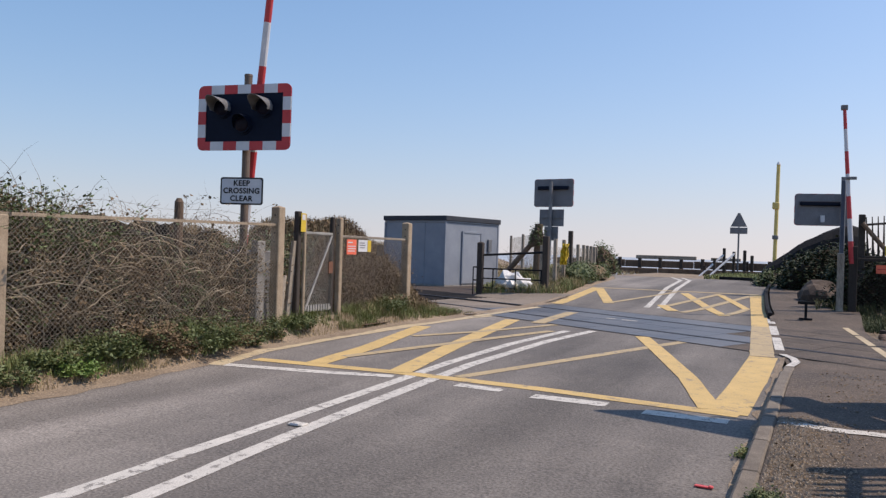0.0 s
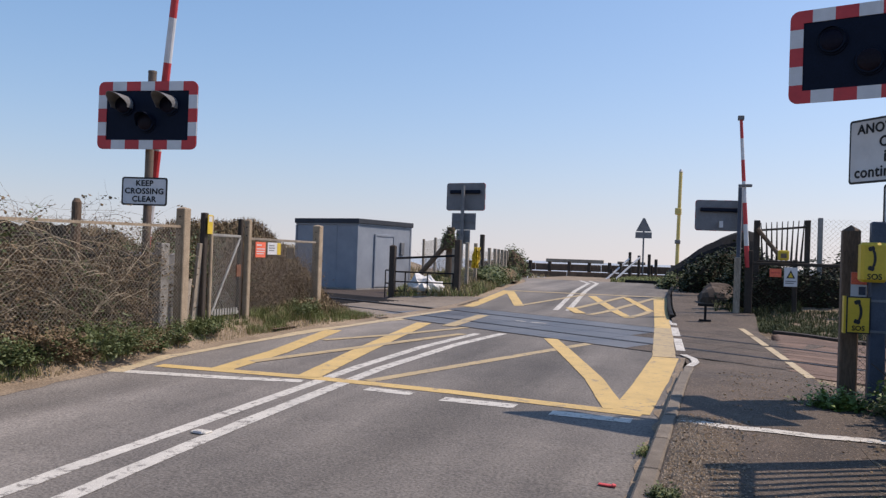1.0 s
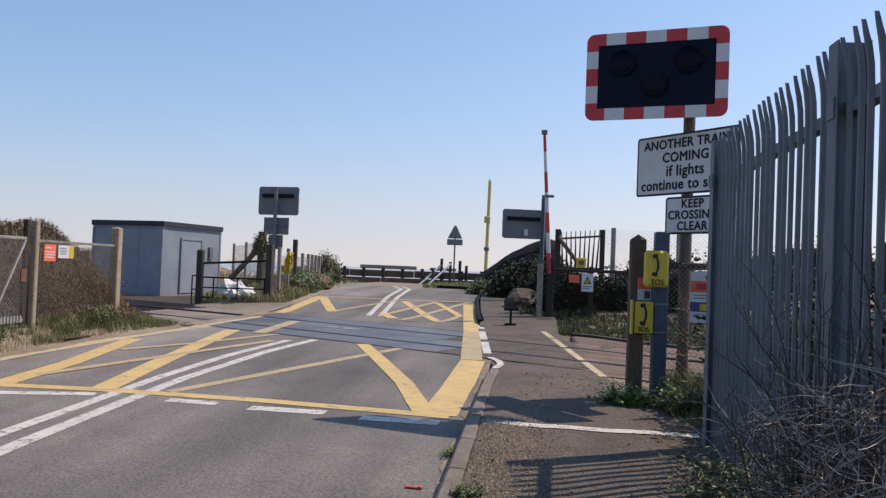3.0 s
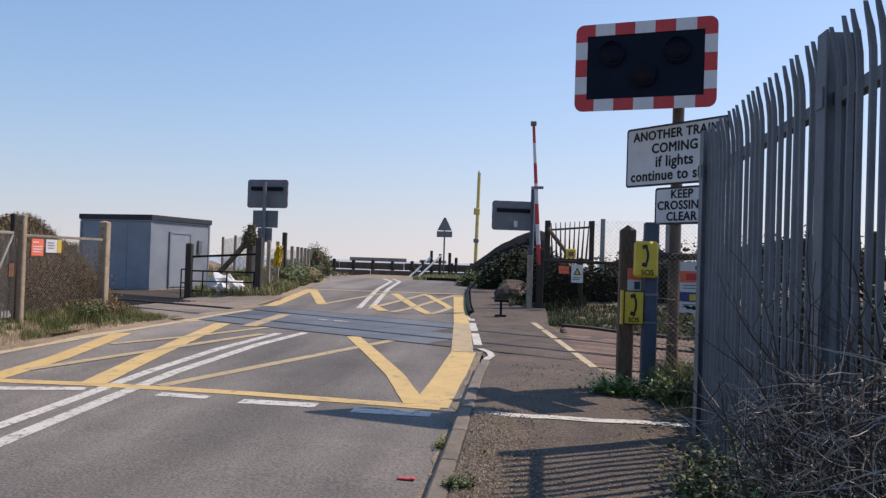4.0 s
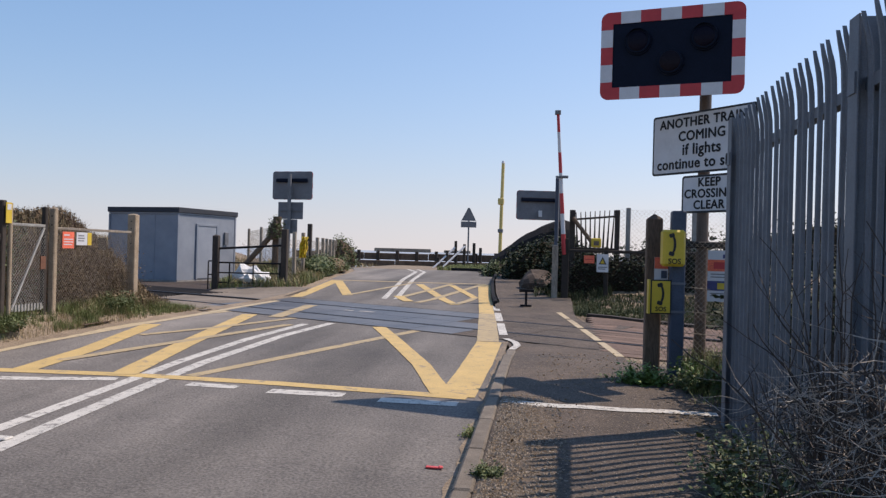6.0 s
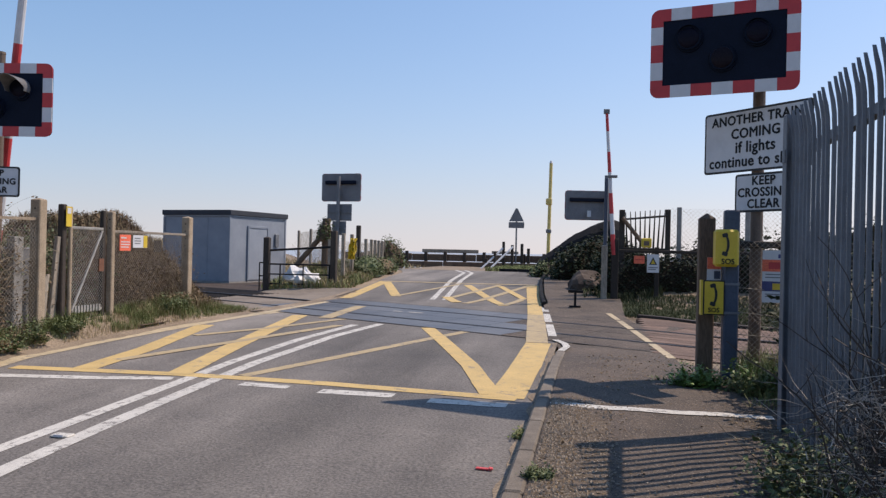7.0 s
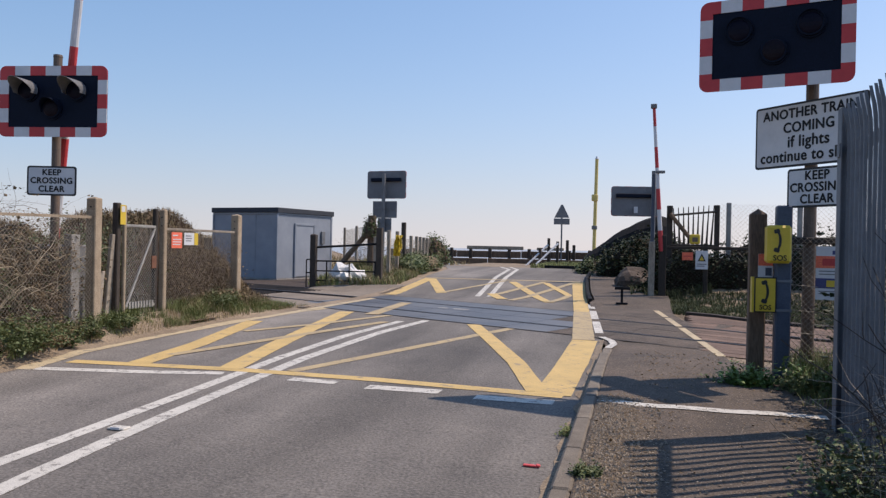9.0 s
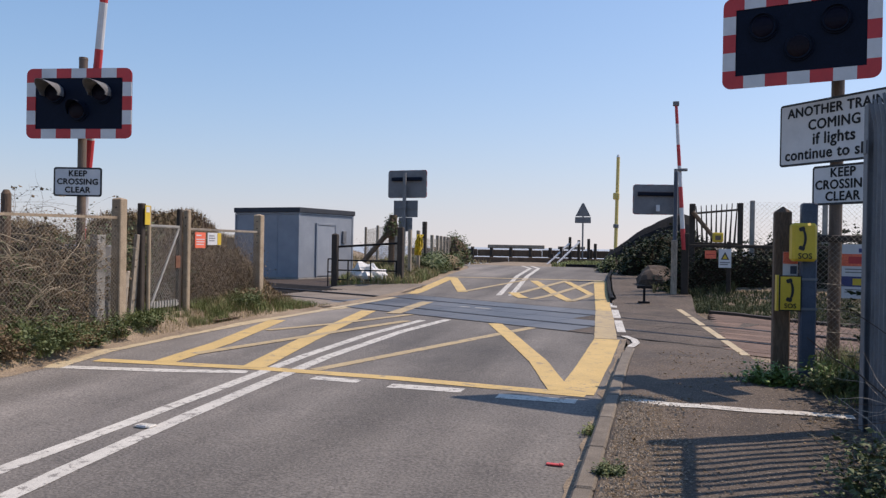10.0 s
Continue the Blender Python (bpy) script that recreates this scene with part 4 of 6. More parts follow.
part("upright", boxed((-0.27, 0.02, 0), (-0.19, 0.10, 3.3 - z), bevel=0.008), POST_BLUE, barrier)
boom(barrier, (-0.03, -0.05, 1.5 - z), (-0.26, -0.10, 4.87 - z), 7, 0.055, 0.035)
part("arm_clip", boxed((-0.33, -0.16, 4.80 - z), (-0.19, -0.04, 4.90 - z), bevel=0.01), POST_GREY, barrier)
part("arm_clip", boxed((-0.20, -0.16, 3.30 - z), (0.02, -0.04, 3.36 - z), bevel=0.01), POST_GREY, barrier)


# chain link -------------------------------------------------------------
def chain_link(parent, a, b, low, high, pitch=0.062, r=0.0019, sag=0.012, mat=None):
    """Woven wire between two points in plan; low and high are the heights at a and b. All in world coordinates."""
    ax, ay, bx, by = *a, *b
    ln = math.hypot(bx - ax, by - ay)
    n_h = max(high[0] - low[0], high[1] - low[1])
    paths = []

    def at(s, h):
        t = s / ln
        lo, hi = low[0] + (low[1] - low[0]) * t, high[0] + (high[1] - high[0]) * t
        w = sag * noise.noise(Vector((s * 1.3, h * 1.3, ax)))
        nx, ny = -(by - ay) / ln, (bx - ax) / ln
        return ax + (bx - ax) * t + nx * w, ay + (by - ay) * t + ny * w, lo + (hi - lo) * h / n_h

    s = -n_h
    while s < ln:
        for flip in (0, 1):
            s0, s1 = max(0.0, s), min(ln, s + n_h)
            if s1 - s0 > 0.02:
                pts = []
                k = max(1, int((s1 - s0) / 0.4))
                for i in range(k + 1):
                    q = s0 + (s1 - s0) * i / k
                    h = q - s
                    pts.append((*at(q if not flip else q, h if not flip else n_h - h), r))
                paths.append(pts)
        s += pitch * 1.0
    vs, fs = tubes(paths)
    o = raw("wire_mesh", vs, fs, mat or GALV_WIRE, parent)
    o.matrix_local = parent.matrix_world.inverted()
    return o


def square_post(parent, x, y, z0, z1, w, mat, name="post", peak=0.0, holes=0):
    """A post in world coordinates under its thing, with a weathered or pointed top."""
    bm = boxed((-w / 2, -w / 2, z0), (w / 2, w / 2, z1), bevel=0.012)
    if peak:
        top = max(v.co.z for v in bm.verts)
        fs = [f for f in bm.faces if f.normal.z > 0.9 and f.calc_center_median().z > top - 0.01]
        if fs:
            r = bmesh.ops.poke(bm, faces=fs)
            for v in r["verts"]:
                v.co.z += peak
    o = part(name, bm, mat, parent)
    o.matrix_local = parent.matrix_world.inverted() @ pose(x, y, 0)
    for i in range(holes):
        h = part("bolt_hole", rodded((0.0, -w / 2 - 0.002, z1 - 0.12 - 0.13 * i), (0.0, -w / 2 + 0.01, z1 - 0.12 - 0.13 * i), 0.012, seg=8), BLACK_GAP, o)
    return o


def put(parent, name, bm, mat, label=""):
    """A part given in world coordinates."""
    o = part(name, bm, mat, parent, label)
    o.matrix_local = parent.matrix_world.inverted()
    return o


FX = -7.3
lz = lambda y: land_z(FX, y)
fence = thing("chain_link_fence", FX, 7.4, lz(7.4), "rusty chain link fence on tan concrete posts in front of brambles", "fence")
square_post(fence, FX, 5.17, lz(5.3) - 0.1, 1.72, 0.13, TAN_CONCRETE)
square_post(fence, FX, 2.9, lz(2.9) - 0.1, 1.72, 0.13, TAN_CONCRETE)
square_post(fence, FX, 9.56, lz(9.6) - 0.1, 2.06, 0.15, TAN_CONCRETE, "strainer_post", 0.02, 4)
for a, b, h0, h1 in ((2.9, 5.27, 1.70, 1.71), (5.27, 9.6, 1.71, 1.785)):
    put(fence, "top_rail", box(bmesh.new(), (FX - 0.02, a + 0.02, 0), (FX + 0.025, b - 0.02, 0.035), Matrix(((1, 0, 0, 0), (0, 1, 0, 0), (0, (h1 - h0) / (b - a), 1, h0 - a * (h1 - h0) / (b - a)), (0, 0, 0, 1)))), TAN_CONCRETE)
    chain_link(fence, (FX + 0.035, a), (FX + 0.035, b), (lz(a) + 0.05, lz(b) + 0.05), (h0 + 0.05, h1 + 0.05))
back_post = thing("fence_post", -7.62, 7.9, land_z(-7.6, 7.9), "round-topped old timber post standing among brambles", "post")
put(back_post, "timber", rod(rodded((-7.62, 7.9, 0.2), (-7.62, 7.9, 2.02), 0.06, 0.058, 12), (-7.62, 7.9, 2.02), (-7.62, 7.9, 2.07), 0.058, 0.03, 12), BROWN_WOOD)
wire = thing("barbed_wire", -7.62, 7.9, 2.0, "two slack strands of barbed wire above the brambles", "wire")
paths = []
for h in (1.98, 1.86):
    paths.append([(-7.62 - 0.02 * i, 3.0 + 0.35 * i, h - 0.05 * math.sin(i * 0.55) ** 2, 0.002) for i in range(20)])
    for i in range(40):
        y = 3.0 + 0.16 * i
        paths.append([(-7.62 - 0.057 * (y - 3) - 0.02, y, h - 0.03, 0.0015), (-7.62 - 0.057 * (y - 3) + 0.02, y + 0.02, h + 0.02, 0.0015)])
vs, fs = tubes(paths)
o = raw("strand", vs, fs, GALV_WIRE, wire)
o.matrix_local = wire.matrix_world.inverted()
panel = thing("cable_cabinet", -7.42, 9.28, land_z(-7.42, 9.28), "grey weathered concrete cable marker slab behind the fence", "marker")
put(panel, "slab", box(bmesh.new(), (-0.06, -0.09, 0), (0.06, 0.09, 1.56), pose(-7.42, 9.28, 0.0), bevel=0.01), GREY_CONCRETE)

# pedestrian gate and its boards
for k, (y, top, wd, mat, lab) in enumerate(((9.98, 1.58, 0.115, PALE_WOOD, "tall tan plank leaning by the gate post"), (9.79, 1.06, 0.10, PALE_WOOD, "short pale plank leaning by the gate post"))):
    pl = thing("plank", FX, y, lz(y), lab, "plank", group="planks by the gate")
    put(pl, "board", box(bmesh.new(), (-0.025, -wd / 2, -0.05), (0.025, wd / 2, top - lz(y)), pose(FX - 0.1, y, lz(y), 0, 3, 0) @ pose(0, 0, 0, -2.5), bevel=0.006), mat)
gate = thing("wire_gate", FX, 10.7, lz(10.7), "narrow galvanised wire mesh gate with a diagonal brace", "gate")
square_post(gate, FX - 0.03, 10.09, lz(10.2) - 0.1, 2.03, 0.09, DARK_TIMBER, "gate_post")
square_post(gate, FX + 0.02, 10.20, lz(10.3) - 0.1, 2.0, 0.05, TAN_CONCRETE, "hanging_stile")
square_post(gate, FX - 0.02, 11.02, lz(11.1) - 0.1, 1.99, 0.07, DARK_TIMBER, "gate_post")
square_post(gate, FX + 0.03, 11.16, lz(11.2) - 0.1, 1.98, 0.09, TAN_CONCRETE, "gate_post", 0.01, 2)
g0 = lz(10.7) + 0.12
for h in (g0, 1.71):
    put(gate, "gate_rail", boxed((FX - 0.01, 10.23, h - 0.02), (FX + 0.02, 10.98, h + 0.02), bevel=0.004), GALV_LIGHT)
put(gate, "brace", rodded((FX + 0.02, 10.26, g0), (FX + 0.02, 10.95, 1.68), 0.017, seg=8), GALV_LIGHT)
put(gate, "latch_plate", boxed((FX + 0.02, 10.86, 1.08), (FX + 0.04, 10.98, 1.27), bevel=0.004), RUST)
chain_link(gate, (FX + 0.025, 10.23), (FX + 0.025, 10.98), (g0, g0), (1.71, 1.71), 0.055, 0.0024, mat=GALV_LIGHT)
for i in range(9):
    put(gate, "kick_slat", boxed((FX + 0.022, 10.32 + i * 0.07, g0 - 0.03), (FX + 0.034, 10.36 + i * 0.07, g0 + 0.07)), GALV_LIGHT)
tag = thing("notice", FX + 0.05, 10.12, 1.85, "small yellow and white notice on the gate post", "notice")
put(tag, "plate", boxed((FX + 0.045, 10.06, 1.72), (FX + 0.052, 10.18, 2.0)), SIGN_YELLOW)
put(tag, "blank_panel", boxed((FX + 0.0525, 10.08, 1.9), (FX + 0.055, 10.16, 1.98)), SIGN_WHITE)

fence2 = thing("chain_link_fence", FX, 12.4, lz(12.4), "short bay of chain link fence ending in a concrete post", "fence")
square_post(fence2, FX, 13.54, lz(13.6) - 0.1, 2.0, 0.15, TAN_CONCRETE, "strainer_post", 0.02, 4)
put(fence2, "top_rail", boxed((FX - 0.02, 11.21, 1.665), (FX + 0.02, 13.46, 1.705), bevel=0.005), PALE_WOOD)
chain_link(fence2, (FX + 0.02, 11.21), (FX + 0.02, 13.47), (lz(11.3) + 0.04, lz(13.5) + 0.04), (1.70, 1.70))


def notice(name, x, y, z, w, h, rz, mat, label, bars, bar_mat):
    n = thing(name, x, y, z, label, "notice", rz=rz)
    part("plate", boxed((-w / 2, 0, -h / 2), (w / 2, 0.006, h / 2)), mat, n)
    for i, (k, z1, z2) in enumerate(bars):
        part("text_bar", boxed((-w * 0.4, -0.003, z1 * h), (w * (0.8 * k - 0.4), -0.0005, z2 * h)), bar_mat, n)
    return n


notice("notice", FX + 0.055, 11.50, 1.515, 0.30, 0.25, 90, SIGN_ORANGE, "orange-red warning notice on the chain link fence", ((0.6, 0.26, 0.34), (1.0, 0.02, 0.08), (1.0, -0.14, -0.08), (0.9, -0.3, -0.24)), SIGN_WHITE)
n = notice("notice", FX + 0.055, 11.92, 1.54, 0.41, 0.20, 90, SIGN_WHITE, "white and yellow notice on the chain link fence", ((0.5, 0.2, 0.28), (0.55, 0.0, 0.08), (0.5, -0.2, -0.12)), POST_GREY)
part("yellow_panel", boxed((0.09, -0.004, -0.098), (0.203, -0.0005, 0.098)), SIGN_YELLOW, n)
n = notice("notice", FX - 0.02, 12.58, 1.47, 0.24, 0.2, 90, DARK_TIMBER, "small dark plate on the chain link fence", (), DARK_TIMBER)

# equipment shed ---------------------------------------------------------
shed = thing("equipment_shed", -12.03, 25.22, 0.22, "pale blue-grey flat-roofed equipment shed beside the railway", "shed", rz=-13.5)
SW, SD, SH = 2.83, 3.12, 2.28
part("body", boxed((-SW, 0, 0.10), (0, SD, SH), bevel=0.01), SHED_PAINT, shed)
part("plinth", boxed((-SW - 0.02, -0.02, -0.25), (0.02, SD + 0.02, 0.10)), GREY_CONCRETE, shed)
part("roof", boxed((-SW - 0.07, -0.07, SH + 0.05), (0.07, SD + 0.07, SH + 0.22), bevel=0.012), SHED_ROOF, shed)
part("soffit_trim", boxed((-SW - 0.03, -0.03, SH), (0.03, SD + 0.03, SH + 0.055)), SHED_PAINT, shed)
for i in range(1, 3):
    part("panel_joint", boxed((-SW * i / 3 - 0.012, -0.012, 0.11), (-SW * i / 3 + 0.012, 0.0, SH - 0.01)), SHED_PAINT, shed)
for cx, cy in ((0, 0), (0, SD), (-SW, 0)):
    part("corner_trim", boxed((cx - 0.035, cy - 0.035, 0.11), (cx + 0.02, cy + 0.035, SH - 0.01)), SHED_PAINT, shed)
door = part("door", boxed((0.012, 0.98, 0.14), (0.035, 1.98, 1.92), bevel=0.006), SHED_DOOR, shed, "pale grey door")
for lo, hi in (((0.0, 0.90, 0.12), (0.055, 0.975, 2.0)), ((0.0, 1.985, 0.12), (0.055, 2.06, 2.0)), ((0.0, 0.976, 1.925), (0.055, 1.984, 2.0))):
    part("frame_bar", boxed(lo, hi, bevel=0.005), SHED_PAINT, door)
part("handle", rodded((0.036, 1.85, 0.95), (0.09, 1.85, 0.95), 0.02, seg=8), POST_GREY, door)
part("wall_box", boxed((0.004, 2.45, 1.30), (0.07, 2.66, 1.75), bevel=0.01), POST_GREY, shed, "small grey box on the wall")
part("step", boxed((0.03, 0.95, -0.2), (0.45, 2.0, 0.02), bevel=0.01), GREY_CONCRETE, shed)

# field gate, white bag, struts by the far verge
gz = 0.36
fgate = thing("field_gate", -7.85, 20.8, gz, "black tubular steel gate between dark timber posts", "gate")
square_post(fgate, -7.0, 21.0, gz - 0.1, 1.98, 0.16, DARK_TIMBER, "gate_post")
square_post(fgate, -8.75, 20.6, gz - 0.1, 1.76, 0.16, DARK_TIMBER, "gate_post", 0.03)
p, q = Vector((-8.67, 20.62, 0)), Vector((-7.08, 20.98, 0))
for h0, h1, r in ((1.42, 1.54, 0.03), (1.05, 1.05, 0.022), (0.78, 0.78, 0.018), (0.52, 0.52, 0.022)):
    put(fgate, "gate_bar", rodded(p + Vector((0, 0, h0)), q + Vector((0, 0, h1)), r, seg=8), BLACK_SHEET)
for t in (0.17, 0.55, 0.98):
    c = p.lerp(q, t)
    put(fgate, "gate_upright", rodded(c + Vector((0, 0, 0.48)), c + Vector((0, 0, 1.06)), 0.02, seg=8), BLACK_SHEET)
hoop = thing("hoop_rail", -8.92, 20.7, gz, "thin dark hoop rail beside the gate post", "rail")
for a, b in (((-9.0, 20.7, gz - 0.05), (-9.0, 20.7, 1.08)), ((-8.83, 20.72, gz - 0.05), (-8.83, 20.72, 1.08)), ((-9.0, 20.7, 1.08), (-8.83, 20.72, 1.08)), ((-9.0, 20.7, 0.72), (-8.83, 20.72, 0.72))):
    put(hoop, "bar", rodded(a, b, 0.018, seg=8), BLACK_SHEET)
rnd = random.Random(5)
bag = thing("bulk_bag", -8.0, 21.35, 0.30, "crumpled white woven bulk bag behind the gate", "bag")
bm = bmesh.new()
bmesh.ops.create_icosphere(bm, subdivisions=3, radius=0.56)
for v in bm.verts:
    n1 = noise.noise(v.co * 3.2 + Vector((3, 1, 2)))
    n2 = noise.turbulence(v.co * 5.0, 3, False)
    v.co *= 1 + 0.42 * n1 + 0.42 * (n2 - 0.4)
    v.co = Vector((v.co.x * 1.15, v.co.y * 0.9, max(v.co.z * (0.74 + 0.2 * (v.co.x < 0.1)), -0.2) + 0.2))
part("sack", bm, BAG_WHITE, bag)
strut = thing("strut_post", -8.0, 23.2, land_z(-8, 23.2), "ivy-covered old timber strainer post with a diagonal strut", "post")
put(strut, "post", rodded((-8.0, 23.2, 0.3), (-7.98, 23.2, 2.40), 0.13, 0.12, 12), BROWN_WOOD)
put(strut, "strut", rodded((-9.15, 23.0, 0.62), (-8.05, 23.18, 1.95), 0.08, seg=10), BROWN_WOOD)
verge_fence = thing("post_and_wire_fence", -7.6, 26, land_z(-7.6, 26), "grey timber post and wire fence along the raised verge", "fence")
line = [(-7.35, 21.7, 1.75), (-7.25, 22.6, 1.95), (-7.3, 23.6, 1.95), (-7.4, 24.6, 2.25), (-7.5, 25.8, 1.85), (-7.65, 27.0, 1.85), (-7.85, 28.2, 1.85), (-8.1, 29.6, 1.85), (-8.4, 31.2, 1.85), (-8.8, 33.0, 1.85)]
for i, (x, y, top) in enumerate(line):
    square_post(verge_fence, x, y, land_z(x, y) - 0.1, top, 0.13 if i == 3 else 0.10, DARK_TIMBER if i == 3 else PALE_WOOD)
for (x0, y0, t0), (x1, y1, t1) in zip(line, line[1:]):
    chain_link(verge_fence, (x0, y0), (x1, y1), (land_z(x0, y0), land_z(x1, y1)), (1.72, 1.72), 0.11, 0.003)
wf = thing("wire_fence", -9.5, 25.9, 0.4, "thin wire fence behind the field gate", "fence")
for x, y in ((-10.9, 28.6), (-9.45, 25.9), (-8.1, 23.35)):
    square_post(wf, x, y, 0.2, 2.15, 0.08, PALE_WOOD)
chain_link(wf, (-10.9, 28.6), (-8.1, 23.35), (0.4, 0.5), (2.05, 2.1), 0.12, 0.0025)
cloth = thing("yellow_jacket", -6.85, 22.4, 1.36, "yellow waterproof cloth hung over the fence", "cloth")
bm = bmesh.new()
bmesh.ops.create_grid(bm, x_segments=12, y_segments=16, size=0.5)
for v in bm.verts:
    x, y = v.co.x, v.co.y
    wd = 0.36 * (1 - 0.35 * abs(y)) * (0.7 + 0.5 * noise.noise(Vector((y * 2, 0, 4))))
    v.co = Vector((x * wd + 0.06 * y, -0.10 + 0.13 * noise.noise(Vector((x * 7, y * 5, 0))), 0.30 * y * 2 - 0.1))
o = part("fabric", bm, SIGN_YELLOW, cloth, m=pose(-0.05, 0, 0.25, 0, 0, 8))
md = o.modifiers.new("thickness", "SOLIDIFY")
md.thickness = 0.012

# palisade fence ---------------------------------------------------------
PX = 1.465
palisade = thing("palisade_fence", PX, 3.75, 0.15, "tall galvanised steel palisade fence with pointed splayed tops", "fence")


def pale_mesh():
    """One corrugated pale, 2.5 m high, whose three points bend outward at the top."""
    bm = bmesh.new()
    levels = ((0.02, 0.0, 1.0), (2.20, 0.0, 1.0), (2.30, -0.004, 1.0), (2.38, -0.014, 0.9), (2.44, -0.026, 0.5), (2.50, -0.036, 0.06))
    prof = ((-0.027, 0.0), (-0.017, -0.002), (-0.010, -0.016), (0.010, -0.016), (0.017, -0.002), (0.027, 0.0))
    rows = []
    for z, lean, k in levels:
        rows.append([bm.verts.new((lean + d, w * k, z)) for w, d in prof] + [bm.verts.new((lean + d + 0.004, w * k, z)) for w, d in reversed(prof)])
    n = len(rows[0])
    for r0, r1 in zip(rows, rows[1:]):
        for i in range(n):
            bm.faces.new((r0[i], r0[(i + 1) % n], r1[(i + 1) % n], r1[i]))
    bm.faces.new(rows[-1])
    bm.faces.new(rows[0][::-1])
    bmesh.ops.recalc_face_normals(bm, faces=bm.faces)
    return bm


pz = 0.08
first_pale = part("pale", pale_mesh(), GALV, palisade)
pale_me = first_pale.data
rnd = random.Random(3)
y, count = 6.57, 0
while y > -2.6:
    if min(abs(y - q) for q in (6.62, 4.0, 1.25, -1.45)) < 0.06 and count:
        y -= 0.120
        continue
    m = pose(-0.021, y - 3.75, 0.017 * (3.75 - y) + rnd.uniform(-0.010, 0.010), rnd.uniform(-0.5, 0.5), 0, rnd.uniform(-2, 2))
    if count == 0:
        first_pale.matrix_local = m
    else:
        shared("pale", pale_me, palisade, m)
    count += 1
    y -= 0.120
for h in (0.42, 2.18):
    bm = bmesh.new()
    box(bm, (-0.02, -6.4, h - 0.03), (-0.012, 2.89, h + 0.03))
    box(bm, (-0.012, -6.4, h - 0.03), (0.04, 2.89, h - 0.022))
    bmesh.ops.transform(bm, matrix=Matrix(((1, 0, 0, 0), (0, 1, 0, 0), (0, -0.017, 1, 0), (0, 0, 0, 1))), verts=list(bm.verts))
    part("rail", bm, GALV, palisade)
for y in (6.62, 4.0, 1.25, -1.45):
    bm = bmesh.new()
    box(bm, (-0.075, -0.062, 0), (-0.064, 0.062, 2.50), bevel=0.003)
    box(bm, (-0.064, -0.006, 0), (0.07, 0.006, 2.50))
    box(bm, (0.07, -0.062, 0), (0.08, 0.062, 2.50), bevel=0.003)
    post = part("post", bm, GALV, palisade, m=pose(0, y - 3.75 + 0.02, 0.017 * (3.75 - y)))
    part("fixing_plate", boxed((-0.083, -0.045, 2.13), (-0.0755, 0.045, 2.23)), GALV, post)
end = part("end_plate", boxed((-0.06, 2.895, 0.0), (0.03, 2.91, 2.44), bevel=0.003), GALV, palisade)

# emergency telephones by the footway ------------------------------------
wz = land_z(1.1, 8.8)
stake = thing("timber_post", 1.10, 8.80, wz, "weathered brown timber post with a pointed cap", "post")
square_post(stake, 1.10, 8.80, wz - 0.15, 1.90, 0.16, BROWN_WOOD, "timber", 0.05)
n = notice("notice", 1.17, 8.715, 1.37, 0.14, 0.24, 0, SIGN_WHITE, "small red and blue notice on the timber post", (), LETTER)
part("red_panel", boxed((-0.069, -0.003, 0.0), (0.069, -0.0005, 0.119)), SIGN_ORANGE, n)
part("blue_panel", boxed((0.0, -0.003, -0.1), (0.06, -0.0005, -0.02)), POST_BLUE, n)
bpost = thing("steel_post", 1.315, 8.60, wz, "dark blue painted square steel post", "post")
square_post(bpost, 1.315, 8.60, wz - 0.15, 1.97, 0.145, POST_BLUE, "tube")


def handset(parent, m):
    """The black telephone receiver symbol."""
    pts = []
    for i in range(11):
        t = radians(-70 + 140 * i / 10)
        pts.append((0.045 * math.cos(t) - 0.012, 0.098 * math.sin(t)))
    inner = [(x * 0.62 - 0.012, z * 0.86) for x, z in reversed(pts)]
    part("receiver", plate(bmesh.new(), pts + inner, 0.003, pose(0, -0.003, 0)), LETTER, parent, m=m)
    for s in (-1, 1):
        part("receiver_end", plate(bmesh.new(), rounded(0.055, 0.04, 0.012, 3), 0.003, pose(-0.012, -0.0035, s * 0.092, 0, s * -18)), LETTER, parent, m=m)


phone = thing("emergency_telephone", 1.245, 8.44, 1.585, "yellow emergency telephone box on the blue post", "telephone", rz=8)
bx = part("housing", boxed((-0.115, -0.06, -0.185), (0.115, 0.075, 0.185), bevel=0.025), SIGN_YELLOW, phone)
handset(phone, pose(-0.02, -0.061, 0.035))
writing("SOS", 0.075, LETTER, phone, pose(-0.0, -0.062, -0.135), bold=0.0018)
plaque = thing("telephone_sign", 1.145, 8.50, 1.085, "yellow emergency telephone sign with black receiver", "sign", rz=4)
part("plate", boxed((-0.105, 0.0, -0.175), (0.105, 0.03, 0.175), bevel=0.004), LETTER, plaque)
part("face", boxed((-0.092, -0.004, -0.162), (0.092, -0.0005, 0.162)), SIGN_YELLOW, plaque)
part("side_flange", boxed((-0.125, 0.005, -0.175), (-0.106, 0.09, 0.175)), SIGN_YELLOW, plaque)
for h in (-0.15, 0.14):
    part("strap", boxed((0.106, 0.005, h - 0.012), (0.25, 0.02, h + 0.012)), GALV, plaque)
handset(plaque, pose(0.0, -0.0045, 0.03))
writing("SOS", 0.065, LETTER, plaque, pose(0.0, -0.0055, -0.125), bold=0.0018)

side_fence = thing("chain_link_fence", 1.6, 8.78, wz, "dark railed chain link fence between timber post and palisade", "fence")
put(side_fence, "top_rail", boxed((1.18, 8.74, 1.595), (3.6, 8.80, 1.665), bevel=0.01), DARK_TIMBER)
square_post(side_fence, 3.6, 8.77, 0.1, 1.95, 0.14, DARK_TIMBER)
